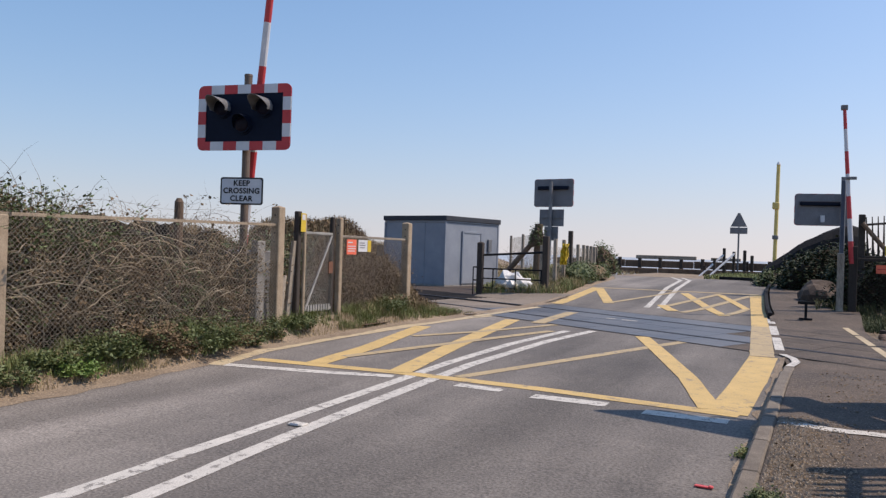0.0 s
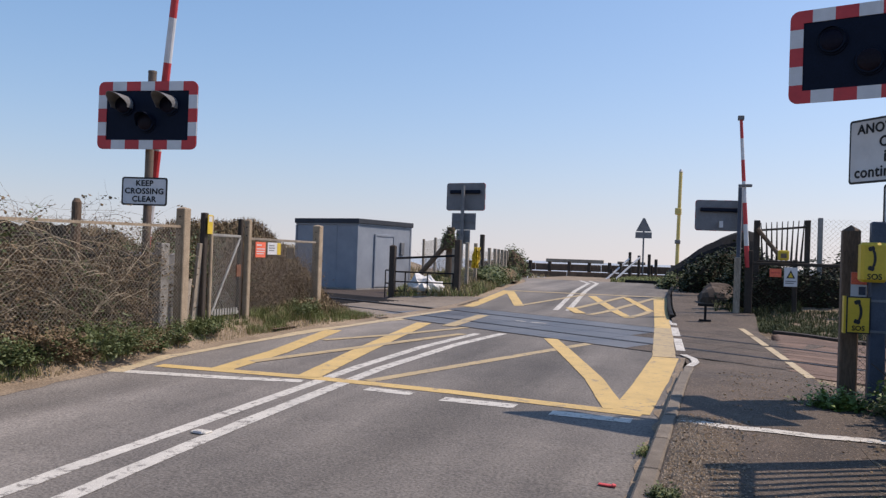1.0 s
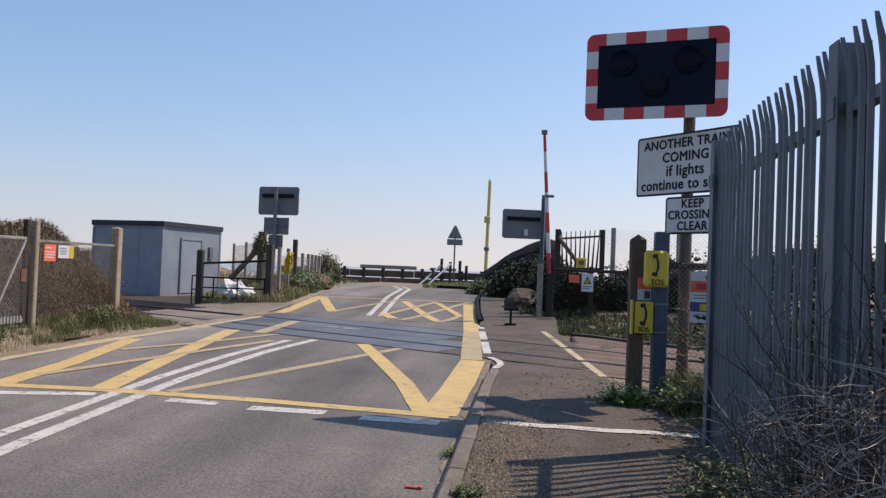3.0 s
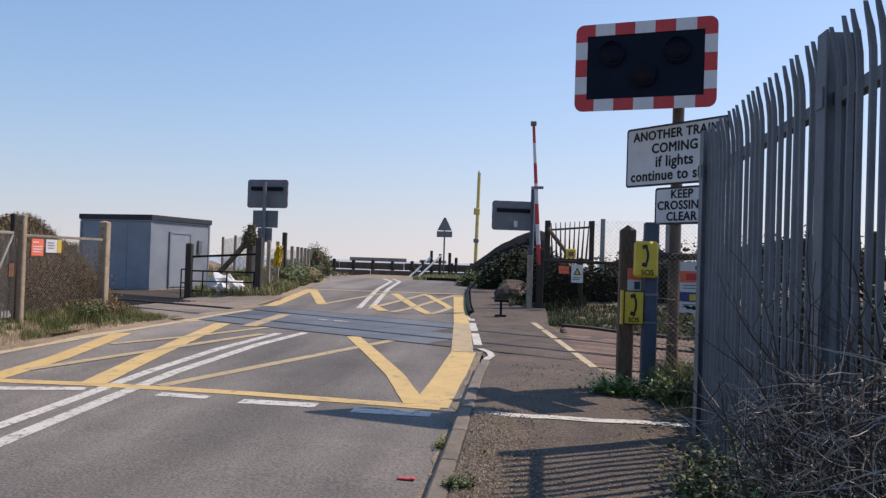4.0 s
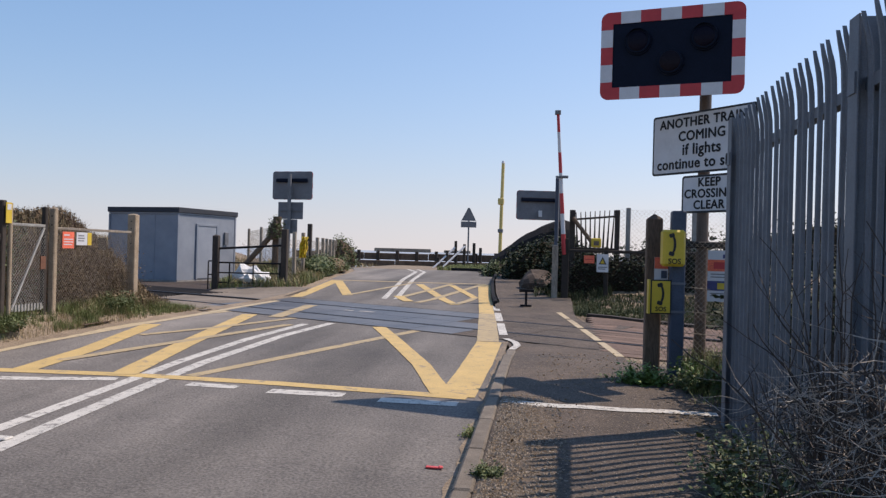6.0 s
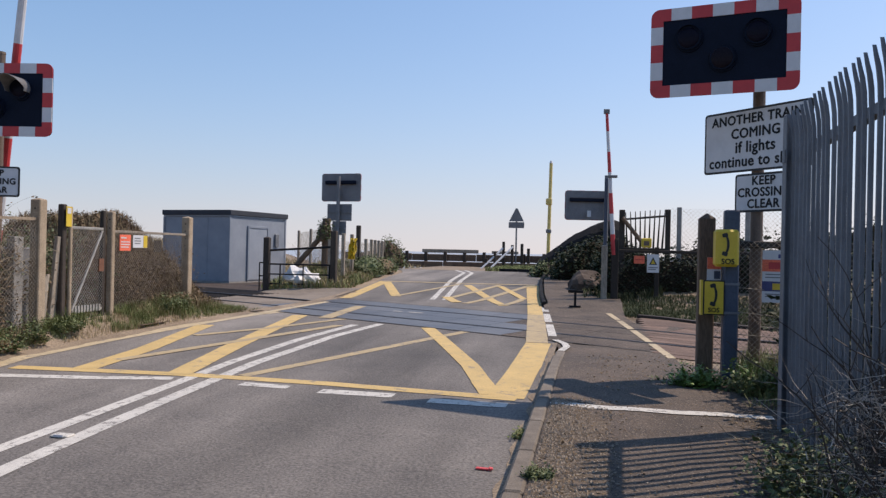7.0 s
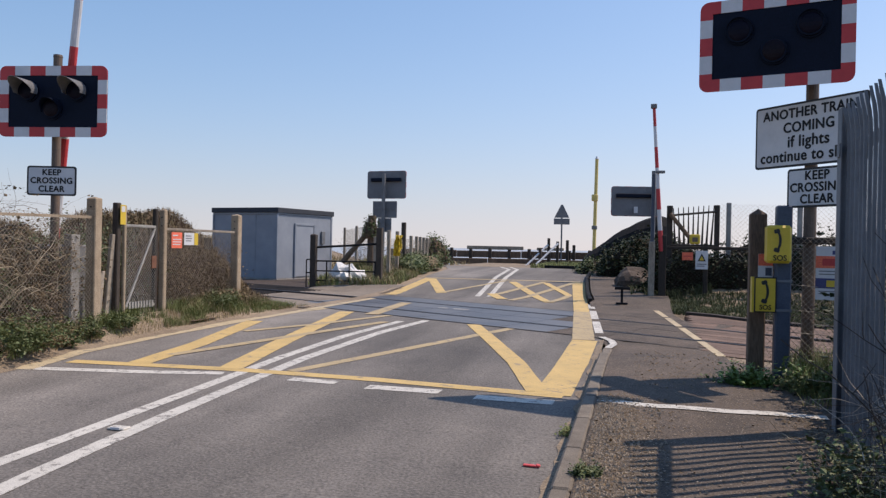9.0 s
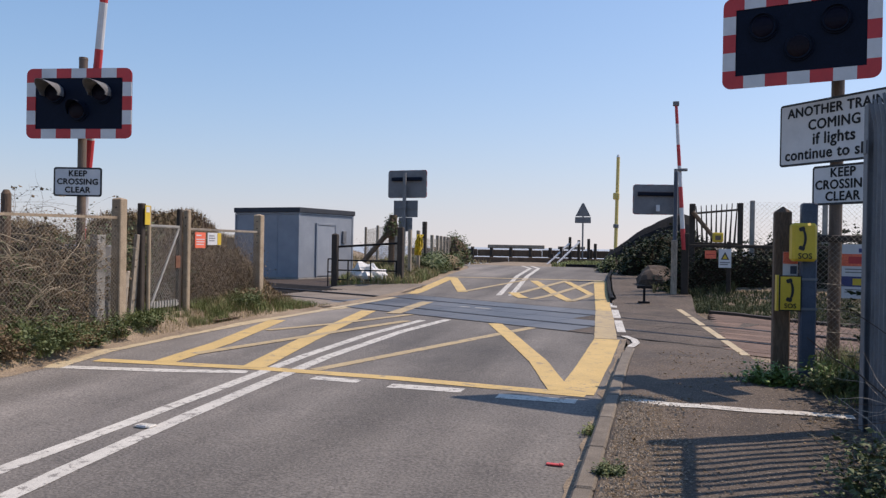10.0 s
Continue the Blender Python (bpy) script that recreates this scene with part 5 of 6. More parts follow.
chain_link(side_fence, (1.18, 8.72), (3.6, 8.72), (wz + 0.03, wz + 0.03), (1.66, 1.66), 0.055, 0.0022)
for h0, h1 in ((0.95, 0.78), (0.72, 0.6), (1.2, 1.05)):
    put(side_fence, "slack_wire", rodded((1.2, 8.70, h0), (3.5, 8.70, h1), 0.004, seg=5), GALV_WIRE)
nb = thing("notice", 1.76, 8.66, 1.31, "white, red and navy safety notice wired to the fence", "notice", rz=-22)
part("plate", boxed((-0.13, 0, -0.265), (0.16, 0.006, 0.265)), SIGN_WHITE, nb)
for k, (z1, z2, x1, x2, mt) in enumerate(((0.05, 0.17, -0.13, 0.16, SIGN_ORANGE), (0.075, 0.145, -0.07, 0.1, SIGN_RED), (-0.15, -0.05, -0.13, 0.16, SIGN_NAVY), (-0.135, -0.07, -0.03, 0.12, SIGN_YELLOW), (0.185, 0.225, 0.02, 0.14, SIGN_NAVY))):
    part("colour_band", boxed((x1, -0.002 - 0.0015 * (k % 2), z1), (x2, -0.0005, z2)), mt, nb)
for h in (0.02, -0.01, -0.18, -0.205):
    part("text_bar", boxed((-0.1, -0.002, h - 0.005), (0.1, -0.0005, h + 0.005)), POST_GREY, nb)

# far side of the crossing, right of the road ----------------------------
rf = thing("railed_fence", 1.8, 19.3, land_z(1.8, 19.3), "dark railed wire fence with warning notices beside the track", "fence")
put(rf, "top_rail", boxed((0.48, 19.30, 1.56), (4.2, 19.36, 1.63), bevel=0.008), DARK_TIMBER)
for x in (1.35, 2.8, 4.2):
    square_post(rf, x, 19.36, land_z(x, 19.36) - 0.1, 1.7, 0.10, DARK_TIMBER)
chain_link(rf, (0.48, 19.29), (4.2, 19.29), (0.45, 0.45), (1.6, 1.6), 0.09, 0.0022, mat=DARK_TIMBER)
notice("notice", 0.95, 19.27, 1.40, 0.24, 0.18, 0, SIGN_ORANGE, "red notice on the far railed fence", ((1.0, -0.05, 0.05),), SIGN_RED)
wn_ = notice("notice", 1.26, 19.26, 1.32, 0.27, 0.42, 0, SIGN_WHITE, "white notice with a black warning triangle", ((1.0, -0.25, -0.2), (0.8, -0.35, -0.3)), POST_GREY)
part("warning_triangle", plate(bmesh.new(), [(-0.09, -0.03), (0.09, -0.03), (0, 0.15)], 0.002, pose(0, -0.0025, 0)), LETTER, wn_)
part("triangle_centre", plate(bmesh.new(), [(-0.05, -0.008), (0.05, -0.008), (0, 0.095)], 0.002, pose(0, -0.004, 0)), SIGN_YELLOW, wn_)
ybx = thing("yellow_box", 1.10, 19.25, 1.68, "small yellow telephone box on the fence rail", "telephone box")
part("housing", boxed((-0.115, -0.08, 0.0), (0.115, 0.06, 0.22), bevel=0.02), SIGN_YELLOW, ybx)
part("dial_panel", boxed((-0.06, -0.086, 0.05), (0.06, -0.081, 0.15)), POST_BROWN, ybx)

sp = thing("steel_fence", 1.1, 20.5, land_z(1.1, 20.5), "short rusty palisade panel with a diagonal brace", "fence")
for i in range(9):
    t = i / 8
    x = 0.72 + 0.82 * t
    bm = boxed((-0.028, -0.004, 0), (0.028, 0.004, 0.98 + 0.08 * t), bevel=0.0)
    for v in bm.verts:
        if v.co.z > 0.5:
            v.co.x *= 0.35
    bm2 = part("pale", bm, DARK_TIMBER, sp)
    bm2.matrix_local = sp.matrix_world.inverted() @ pose(x, 20.5, 1.58, 0, (t - 0.5) * 7)
for h, d in ((2.38, 0.10), (1.66, 0.0)):
    put(sp, "rail", rodded((0.6, 20.48, h), (1.66, 20.48, h + d), 0.025, seg=8), DARK_TIMBER)
square_post(sp, 0.58, 20.55, 0.5, 2.62, 0.14, DARK_TIMBER)
square_post(sp, 1.68, 20.55, 0.5, 2.64, 0.12, DARK_TIMBER)
put(sp, "brace", rodded((0.58, 20.42, 2.42), (1.12, 20.42, 1.75), 0.05, seg=8), BROWN_WOOD)
hf = thing("wire_fence", 3.0, 21.0, land_z(3, 21), "tall thin wire fence on slim concrete posts", "fence")
for x in (1.98, 3.6, 5.2):
    square_post(hf, x, 20.9, 0.5, 2.72, 0.11, GREY_CONCRETE)
chain_link(hf, (1.7, 20.9), (5.2, 20.9), (0.6, 0.6), (2.68, 2.68), 0.11, 0.0022)

stub = thing("stub_post", -0.45, 17.5, road_z(17.5) + 0.05, "short dark marker post with a crossbar on the footpath", "marker post")
part("stem", boxed((-0.025, -0.025, 0), (0.025, 0.025, 0.36), bevel=0.004), BLACK_SHEET, stub)
part("crossbar", boxed((-0.15, -0.03, 0.30), (0.17, 0.03, 0.36), bevel=0.006), BLACK_SHEET, stub)
part("foot", boxed((-0.12, -0.06, 0), (0.12, 0.06, 0.03)), BLACK_SHEET, stub)

rock = thing("boulder", -0.15, 21.6, land_z(-0.15, 21.6), "large brown boulder at the foot of the bank", "boulder")
bm = bmesh.new()
bmesh.ops.create_icosphere(bm, subdivisions=3, radius=0.56)
for v in bm.verts:
    v.co *= 1 + 0.42 * noise.noise(v.co * 1.9 + Vector((5, 2, 1))) + 0.14 * noise.noise(v.co * 5)
    v.co = Vector((v.co.x * 1.05, v.co.y, max(-0.1, v.co.z * 0.85 + 0.2)))
part("stone", bm, BOULDER, rock, m=pose(0, 0, -0.1))

heap = thing("sheeted_mound", 1.2, 30, land_z(1.2, 30), "dark mound covered with black sheeting beside the path", "mound")
bm = bmesh.new()
bmesh.ops.create_grid(bm, x_segments=40, y_segments=30, size=1.0)
for v in bm.verts:
    x, y = v.co.x * 5.2, v.co.y * 4.5
    side = 1 - smooth((abs(y) - 1.2) / 1.6)
    h = float(np.interp(x + 3.95, (-0.3, 0, 0.16, 1.5, 2.25, 3.05), (-0.9, -0.3, 0.37, 1.42, 1.77, 2.0))) * (1 - smooth((x + 0.9) / 1.0)) * side - 0.9 * (1 - side) - 0.9 * smooth((x + 0.9) / 1.0)
    h += 0.10 * noise.noise(Vector((x * 1.6, y * 1.6, 2))) + 0.04 * noise.noise(Vector((x * 4, y * 4, 2)))
    v.co = Vector((x, y, h - 0.25))
part("sheeting", bm, BLACK_SHEET, heap, m=pose(0.35, 0.5, 0.05))

# sea defences and distant posts -----------------------------------------
wall = thing("timber_sea_wall", -6.5, 44, 0.7, "weathered dark timber sea wall of stacked planks", "sea wall")
for x0, x1, y, z1, z2 in ((-14, -10.1, 44.0, 0.98, 1.36), (-10.1, -6.5, 44.0, 0.98, 1.34), (-6.5, -2.6, 44.0, 0.98, 1.36), (-14, -8.2, 43.2, 0.62, 0.94), (-8.2, -2.9, 43.2, 0.62, 0.95), (-9.6, -6.4, 44.3, 1.42, 1.62), (-5.7, -4.2, 44.3, 1.42, 1.58), (-2.6, 3.0, 45.5, 0.9, 1.30)):
    put(wall, "plank", boxed((x0 + 0.02, y - 0.09, z1), (x1 - 0.02, y + 0.09, z2), bevel=0.02), PALE_WOOD if z1 > 1.3 else BROWN_WOOD)
for i in range(11):
    x = -13.6 + i * 1.08
    square_post(wall, x, 43.85, 0.3, 1.48 + 0.12 * noise.noise(Vector((i * 1.7, 0, 0))), 0.17, DARK_TIMBER, "pile")
rails = thing("handrail", -4.95, 40.6, road_z(40), "white handrails of steps up the sea wall", "handrail")
for dx in (0.0, 0.42):
    put(rails, "rail", rodded((-5.72 + dx, 39.5, 0.55), (-4.58 + dx, 40.65, 1.80), 0.05, seg=8), SIGN_WHITE)
for x, y, h in ((-4.62, 40.6, 2.05), (-4.2, 40.8, 1.9), (-5.0, 40.2, 1.55), (-5.4, 39.9, 1.2)):
    square_post(rails, x, y, 0.6, h, 0.13, DARK_TIMBER)
for x, h in ((-3.95, 2.0), (-3.6, 1.75)):
    square_post(rails, x, 43.4, 0.6, h, 0.15, DARK_TIMBER)
tri = thing("warning_sign", -4.30, 43.7, road_z(43), "back of a grey triangular road sign with a plate below", "road sign")
part("post", rodded((0, 0, 0), (0, 0, 3.1), 0.045, seg=10), GALV, tri)
part("triangle", plate(bmesh.new(), [(-0.40, 0), (0.40, 0), (0.05, 0.70), (-0.05, 0.70)], 0.01, pose(0, -0.06, 2.50)), SIGN_BACK, tri)
part("plate", boxed((-0.42, -0.06, 2.14), (0.42, -0.05, 2.46), bevel=0.003), SIGN_BACK, tri)
for h in (2.3, 2.7):
    part("clip", boxed((-0.07, -0.049, h - 0.02), (0.07, 0.05, h + 0.02)), GALV, tri)
yp = thing("height_barrier_pole", -2.24, 37.8, land_z(-2.2, 37.8), "tall yellow pole with clamps beside the path", "pole")
b0 = yp.location.z
part("pole", rodded((0, 0, 0), (0.06, 0, 5.68 - b0), 0.085, 0.075, 12), POLE_YELLOW, yp)
part("collar", boxed((-0.14, -0.14, 3.75 - b0), (0.14, 0.14, 4.05 - b0), bevel=0.03), POLE_YELLOW, yp)
part("collar", boxed((-0.11, -0.12, 2.45 - b0), (0.13, 0.12, 2.62 - b0), bevel=0.02), POST_GREY, yp)
part("top_cap", rodded((0.06, 0, 5.68 - b0), (0.06, 0, 5.80 - b0), 0.09, 0.04, 12), SIGN_WHITE, yp)

# plants -----------------------------------------------------------------
def plant(name, paths, stem_mat, groups, label, category, parent_at, kind=""):
    """Stems and leaves of one plant, in world coordinates. groups: (part name, verts, faces, material)."""
    t = thing(name, *parent_at, label, category, kind=kind)
    if paths:
        vs, fs = tubes(paths)
        o = tagged(raw("stem_tangle", vs, fs, stem_mat, t), kind="stuff")
        o.matrix_local = t.matrix_world.inverted()
    for pname, (vs, fs), mat in groups:
        if vs:
            o = tagged(raw(pname, vs, fs, mat, t), kind="stuff")
            o.matrix_local = t.matrix_world.inverted()
    return t


rnd = random.Random(21)


def bramble_top(x, y):
    """Height of the bramble mass behind the left fence."""
    near = smooth((y - 3.0) / 1.0)
    t = 1.94 + 0.26 * smooth((7.0 - y) / 1.5) + 0.16 * noise.noise(Vector((x * 0.9, y * 1.1, 0))) - 0.35 * smooth((y - 9.0) / 1.5)
    return t * near + 0.6 * (1 - near)


# bramble thicket behind the chain link
thin, dark_canes, leaf_pts, dry_pts = [], [], [], []
for _ in range(2700):
    y = rnd.uniform(2.6, 9.5)
    x = FX - 0.12 - abs(rnd.gauss(0, 0.55))
    if x < -9.4:
        continue
    z0 = land_z(x, y)
    top = bramble_top(x, y)
    z = z0 + (top - z0) * rnd.uniform(0, 0.8) * rnd.uniform(0.4, 1)
    p = wander(rnd, x, y, z, rnd.uniform(0.4, 1.3), rnd.uniform(0.1, 1.3), rnd.uniform(-2.4, -0.6), rnd.uniform(0.0022, 0.0055), 8)
    p = [(min(a, FX - 0.03 - 0.04 * rnd.random()), b, min(c, top + 0.12 + 0.1 * rnd.random()), r) for a, b, c, r in p]
    (thin if rnd.random() < 0.4 else dark_canes).append(p)
    for q in p[2:]:
        if rnd.random() < 0.75:
            for _ in range(3):
                (dry_pts if noise.noise(Vector((q[1] * 1.6, q[2] * 1.8, 8))) < 0.28 + 0.25 * rnd.gauss(0, 1) else leaf_pts).append((min(q[0] + rnd.gauss(0, 0.05), FX - 0.03), q[1] + rnd.gauss(0, 0.05), q[2] + rnd.gauss(0, 0.05)))
# a few long pale arching canes lying against the wire
for _ in range(150):
    y = rnd.uniform(4.0, 9.3)
    x = FX - rnd.uniform(0.03, 0.2)
    p = wander(rnd, x, y, rnd.uniform(0.5, 1.3), rnd.uniform(0.8, 1.7), rnd.uniform(0.4, 1.1), rnd.uniform(-2.0, -1.0), rnd.uniform(0.004, 0.009), 10, rnd.choice((1.3, 1.8, 4.4, 4.9)))
    thin.append([(min(a, FX - 0.02), b, min(c, 2.1), r) for a, b, c, r in p])
for _ in range(60):
    y = rnd.uniform(3.6, 9.2)
    x = FX - rnd.uniform(0.2, 1.2)
    dark_canes.append(wander(rnd, x, y, bramble_top(x, y) - 0.15, rnd.uniform(0.25, 0.6), rnd.uniform(0.5, 1.5), rnd.uniform(-2.0, 0.1), 0.003, 7))
thicket = plant("bramble_thicket", thin, STEM_PALE, (("dry_foliage", leaf_faces(dry_pts, 0.05, rnd), LEAF_DRY), ("green_foliage", leaf_faces(leaf_pts, 0.045, rnd), LEAF_GREEN)),
                "tangled brown bramble thicket with dead canes behind the wire", "brambles", (-7.9, 7, 0.3), "stuff")
vs, fs = tubes(dark_canes)
o = raw("dark_cane_tangle", vs, fs, STEM_DARK, thicket)
o.matrix_local = thicket.matrix_world.inverted()
# filler sheet inside the thicket; inner shade is put into its dark colour
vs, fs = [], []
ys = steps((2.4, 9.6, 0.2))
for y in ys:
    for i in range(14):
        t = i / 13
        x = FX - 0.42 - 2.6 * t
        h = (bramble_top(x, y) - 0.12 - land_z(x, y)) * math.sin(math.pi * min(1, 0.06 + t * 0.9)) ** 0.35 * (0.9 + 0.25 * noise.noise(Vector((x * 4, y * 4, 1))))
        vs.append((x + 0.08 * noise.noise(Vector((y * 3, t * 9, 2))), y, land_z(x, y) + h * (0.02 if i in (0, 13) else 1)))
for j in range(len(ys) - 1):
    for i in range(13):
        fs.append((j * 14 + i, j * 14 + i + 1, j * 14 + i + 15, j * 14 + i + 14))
o = raw("dead_heart", vs, fs, INNER_SHADE, thicket)
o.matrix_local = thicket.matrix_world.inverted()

# leafy shrub showing over the fence
pts, paths = [], []
for _ in range(640):
    x, y = -8.15 + rnd.gauss(0, 0.35), rnd.uniform(4.7, 6.7)
    p = wander(rnd, x, y, 1.15 + 0.3 * rnd.random(), rnd.uniform(0.4, 0.9), rnd.uniform(0.8, 1.5), rnd.uniform(-1.2, 0.0), 0.0065, 7)
    p = [q for q in p if q[2] < 2.16 + 0.14 * noise.noise(Vector((q[1] * 2, 0, 5)))]
    if len(p) < 3:
        continue
    paths.append(p)
    for i, q in enumerate(p[1:]):
        pts += [(q[0] + rnd.gauss(0, 0.03), q[1] + rnd.gauss(0, 0.03), q[2] + rnd.gauss(0, 0.03)) for _ in range(5 - i // 2)]
plant("shrub", paths, STEM_DARK, (("foliage", leaf_faces(pts, 0.05, rnd), LEAF_GREEN),), "straggly green shrub rising behind the brambles", "shrub", (-8.6, 6.3, 0.4))


def mound(name, cx, cy, rx, ry, h, mat, label, n=26):
    t = thing(name, cx, cy, land_z(cx, cy) - 0.1, label, "bank", kind="structure")
    vs, fs = [], []
    for j in range(n + 1):
        for i in range(n + 1):
            u, v = i / n * 2 - 1, j / n * 2 - 1
            d = min(1.0, math.hypot(u, v))
            vs.append((u * rx, v * ry, h * (1 - smooth((d - 0.30) / 0.70)) * (1 + 0.15 * noise.noise(Vector((u * 3, v * 3, cx)))) - 0.05))
    for j in range(n):
        for i in range(n):
            fs.append((j * (n + 1) + i, j * (n + 1) + i + 1, (j + 1) * (n + 1) + i + 1, (j + 1) * (n + 1) + i))
    raw("earth", vs, fs, mat, t)
    return t


def scrub(label, cx, cy, rx, ry, zf, n, h, mat, seed, name="dry_scrub", leaf=None, leaf_size=0.05, width=0.006, lean=0.35):
    """Tufts over an oval patch, standing on zf(x, y)."""
    r = random.Random(seed)
    pts, lv = [], []
    while len(pts) < n:
        u, v = r.uniform(-1, 1), r.uniform(-1, 1)
        if u * u + v * v > 1 or noise.noise(Vector((u * rx * 1.6, v * ry * 1.6, seed))) < -0.28:
            continue
        x, y = cx + u * rx, cy + v * ry
        pts.append((x, y, zf(x, y)))
        if leaf and r.random() < 0.6:
            lv.append((x, y, zf(x, y) + r.uniform(0.02, h)))
    vs, fs = blades(pts, h, r, lean, width)
    o = tagged(raw(name, vs, fs, mat), label, name.replace("_", " "), kind="stuff")
    if leaf:
        vs, fs = leaf_faces(lv, leaf_size, r)
        raw("foliage", vs, fs, leaf, o)
    return o


# rough bank behind the gate
mound("grassy_bank", -9.5, 13.5, 2.7, 2.2, 1.50, STEM_DARK, "rough earth bank overgrown with dry scrub")


def bank_z(x, y):
    d = min(1.0, math.hypot((x + 9.5) / 2.7, (y - 13.5) / 2.2))
    return max(land_z(x, y), land_z(-9.5, 13.5) - 0.15 + 1.50 * (1 - smooth((d - 0.30) / 0.70)) * (1 + 0.15 * noise.noise(Vector(((x + 9.5) / 2.7 * 3, (y - 13.5) / 2.2 * 3, -9.5)))))


scrub("tall dry grass and scrub on the bank", -9.5, 13.5, 2.7, 2.2, bank_z, 14000, 0.20, GRASS_DRY, 31, leaf=LEAF_DRY, leaf_size=0.06, lean=0.6)
scrub("brown dead scrub on the bank", -9.5, 13.5, 2.7, 2.2, bank_z, 8000, 0.22, STEM_DARK, 32, leaf=LEAF_DRY, leaf_size=0.05, lean=0.8)
# dead scrub pressed against the second bay of wire
paths, pts = [], []
for _ in range(700):
    y = rnd.uniform(11.4, 13.6)
    x = FX - 0.05 - abs(rnd.gauss(0, 0.35))
    p = wander(rnd, x, y, land_z(x, y), rnd.uniform(0.4, 1.1), rnd.uniform(0.9, 1.5), rnd.uniform(-1.2, 0.2), 0.003, 6)
    p = [(min(a, FX - 0.02), b, c, r) for a, b, c, r in p]
    paths.append(p)
    for q in p[2:]:
        pts.append((min(q[0] + rnd.gauss(0, 0.04), FX - 0.02), q[1] + rnd.gauss(0, 0.04), q[2] + rnd.gauss(0, 0.04)))
        pts.append((min(q[0] + rnd.gauss(0, 0.04), FX - 0.02), q[1] + rnd.gauss(0, 0.04), q[2] + rnd.gauss(0, 0.04)))
plant("dead_shrub", paths, STEM_DARK, (("dry_foliage", leaf_faces(pts, 0.04, rnd), LEAF_DRY),), "dry brown shrub growing through the wire fence", "shrub", (FX - 0.3, 12.5, 0.4))
paths, pts = [], []
for _ in range(520):
    y = rnd.uniform(11.3, 13.5)
    x = FX - 0.1 - abs(rnd.gauss(0, 0.45))
    p = wander(rnd, x, y, land_z(x, y) + 0.2, rnd.uniform(0.7, 1.25), rnd.uniform(1.1, 1.55), rnd.uniform(-0.5, 0.2), 0.0026, 7)
    p = [(min(a, FX - 0.02), b, min(c, 1.62), r) for a, b, c, r in p]
    paths.append(p)
    for q in p[3:]:
        if rnd.random() < 0.6:
            pts.append((min(q[0] + rnd.gauss(0, 0.05), FX - 0.02), q[1] + rnd.gauss(0, 0.05), q[2] + rnd.gauss(0, 0.05)))
plant("dead_shrub", paths, STEM_DARK, (("dry_foliage", leaf_faces(pts, 0.03, rnd), LEAF_DRY),), "tall thin dead stems standing behind the wire fence", "shrub", (FX - 0.4, 12.9, 0.4))
# dark evergreen behind the gate opening
pts, paths = [], []
for _ in range(160):
    p = wander(rnd, -8.5 + rnd.gauss(0, 0.35), 10.6 + rnd.gauss(0, 0.5), 0.5 + rnd.random() * 0.8, rnd.uniform(0.3, 0.9), rnd.uniform(0.6, 1.5), rnd.uniform(-1, 0), 0.004, 6)
    paths.append(p)
    for q in p[1:]:
        pts += [(q[0] + rnd.gauss(0, 0.06), q[1] + rnd.gauss(0, 0.06), min(1.95, q[2] + rnd.gauss(0, 0.06))) for _ in range(6)]
plant("evergreen_bush", paths, STEM_DARK, (("foliage", leaf_faces(pts, 0.05, rnd), LEAF_GREEN),), "dark evergreen bush behind the gate", "bush", (-8.5, 10.6, 0.4))


def verge(label, xa, xb, ya, yb, n, h, mat, seed, name="verge_grass", edge=0.0, width=0.0034, bare=-0.15, clear=0.0):
    """Grass in patches along a strip."""
    r = random.Random(seed)
    pts = []
    for _ in range(n):
        y = r.uniform(ya, yb)
        x = r.uniform(xa, xb) + left_x(y) * edge
        if noise.noise(Vector((x * 1.7, y * 1.3, seed))) + 0.6 * noise.noise(Vector((x * 5, y * 5, seed))) < bare:
            continue
        if clear and track_off(x, y) < clear:
            continue
        pts.append((x, y, land_z(x, y)))
    vs, fs = blades(pts, h, r, 0.95, width)
    return tagged(raw(name, vs, fs, mat), label, "grass", kind="stuff")


verge("green grass and weeds along the left verge", -0.62, -0.10, 3.0, 15.0, 24000, 0.085, GRASS, 41, edge=1.0, bare=0.0)
verge("longer green grass at the foot of the fence", -0.75, -0.30, 4.0, 14.4, 18000, 0.16, GRASS, 42, edge=1.0, bare=0.02)
verge("dry straw-coloured grass along the left verge", -0.75, -0.05, 3.0, 15.0, 11000, 0.08, GRASS_DRY, 43, edge=1.0, bare=-0.1)
verge("tall pale grass by the fence end", -0.8, -0.2, 11.6, 14.2, 1300, 0.17, GRASS_DRY, 44, edge=1.0, bare=-0.3)
verge("green grass by the fence end", -0.9, -0.2, 11.4, 14.6, 12000, 0.13, GRASS, 45, edge=1.0, bare=-0.3)
verge("green grass on the far left verge", -2.6, -0.25, 20.5, 34.0, 22000, 0.20, GRASS, 46, edge=1.0, width=0.009, bare=-0.2)
verge("dry grass on the far left verge", -2.6, -0.25, 20.5, 34.0, 13000, 0.24, GRASS_DRY, 47, edge=1.0, width=0.009)
verge("rank green grass before the far railed fence", 0.55, 4.8, 13.0, 19.4, 30000, 0.085, GRASS_DARK, 48, width=0.007, bare=-0.4, clear=2.75)
verge("dark grass at the foot of the right bank", -0.3, 1.5, 19.4, 24.0, 9000, 0.2, GRASS_DARK, 49, width=0.009)
verge("grass at the top of the road", -4.6, 1.5, 33.4, 43.0, 12000, 0.18, GRASS, 50, width=0.015, bare=-0.3)
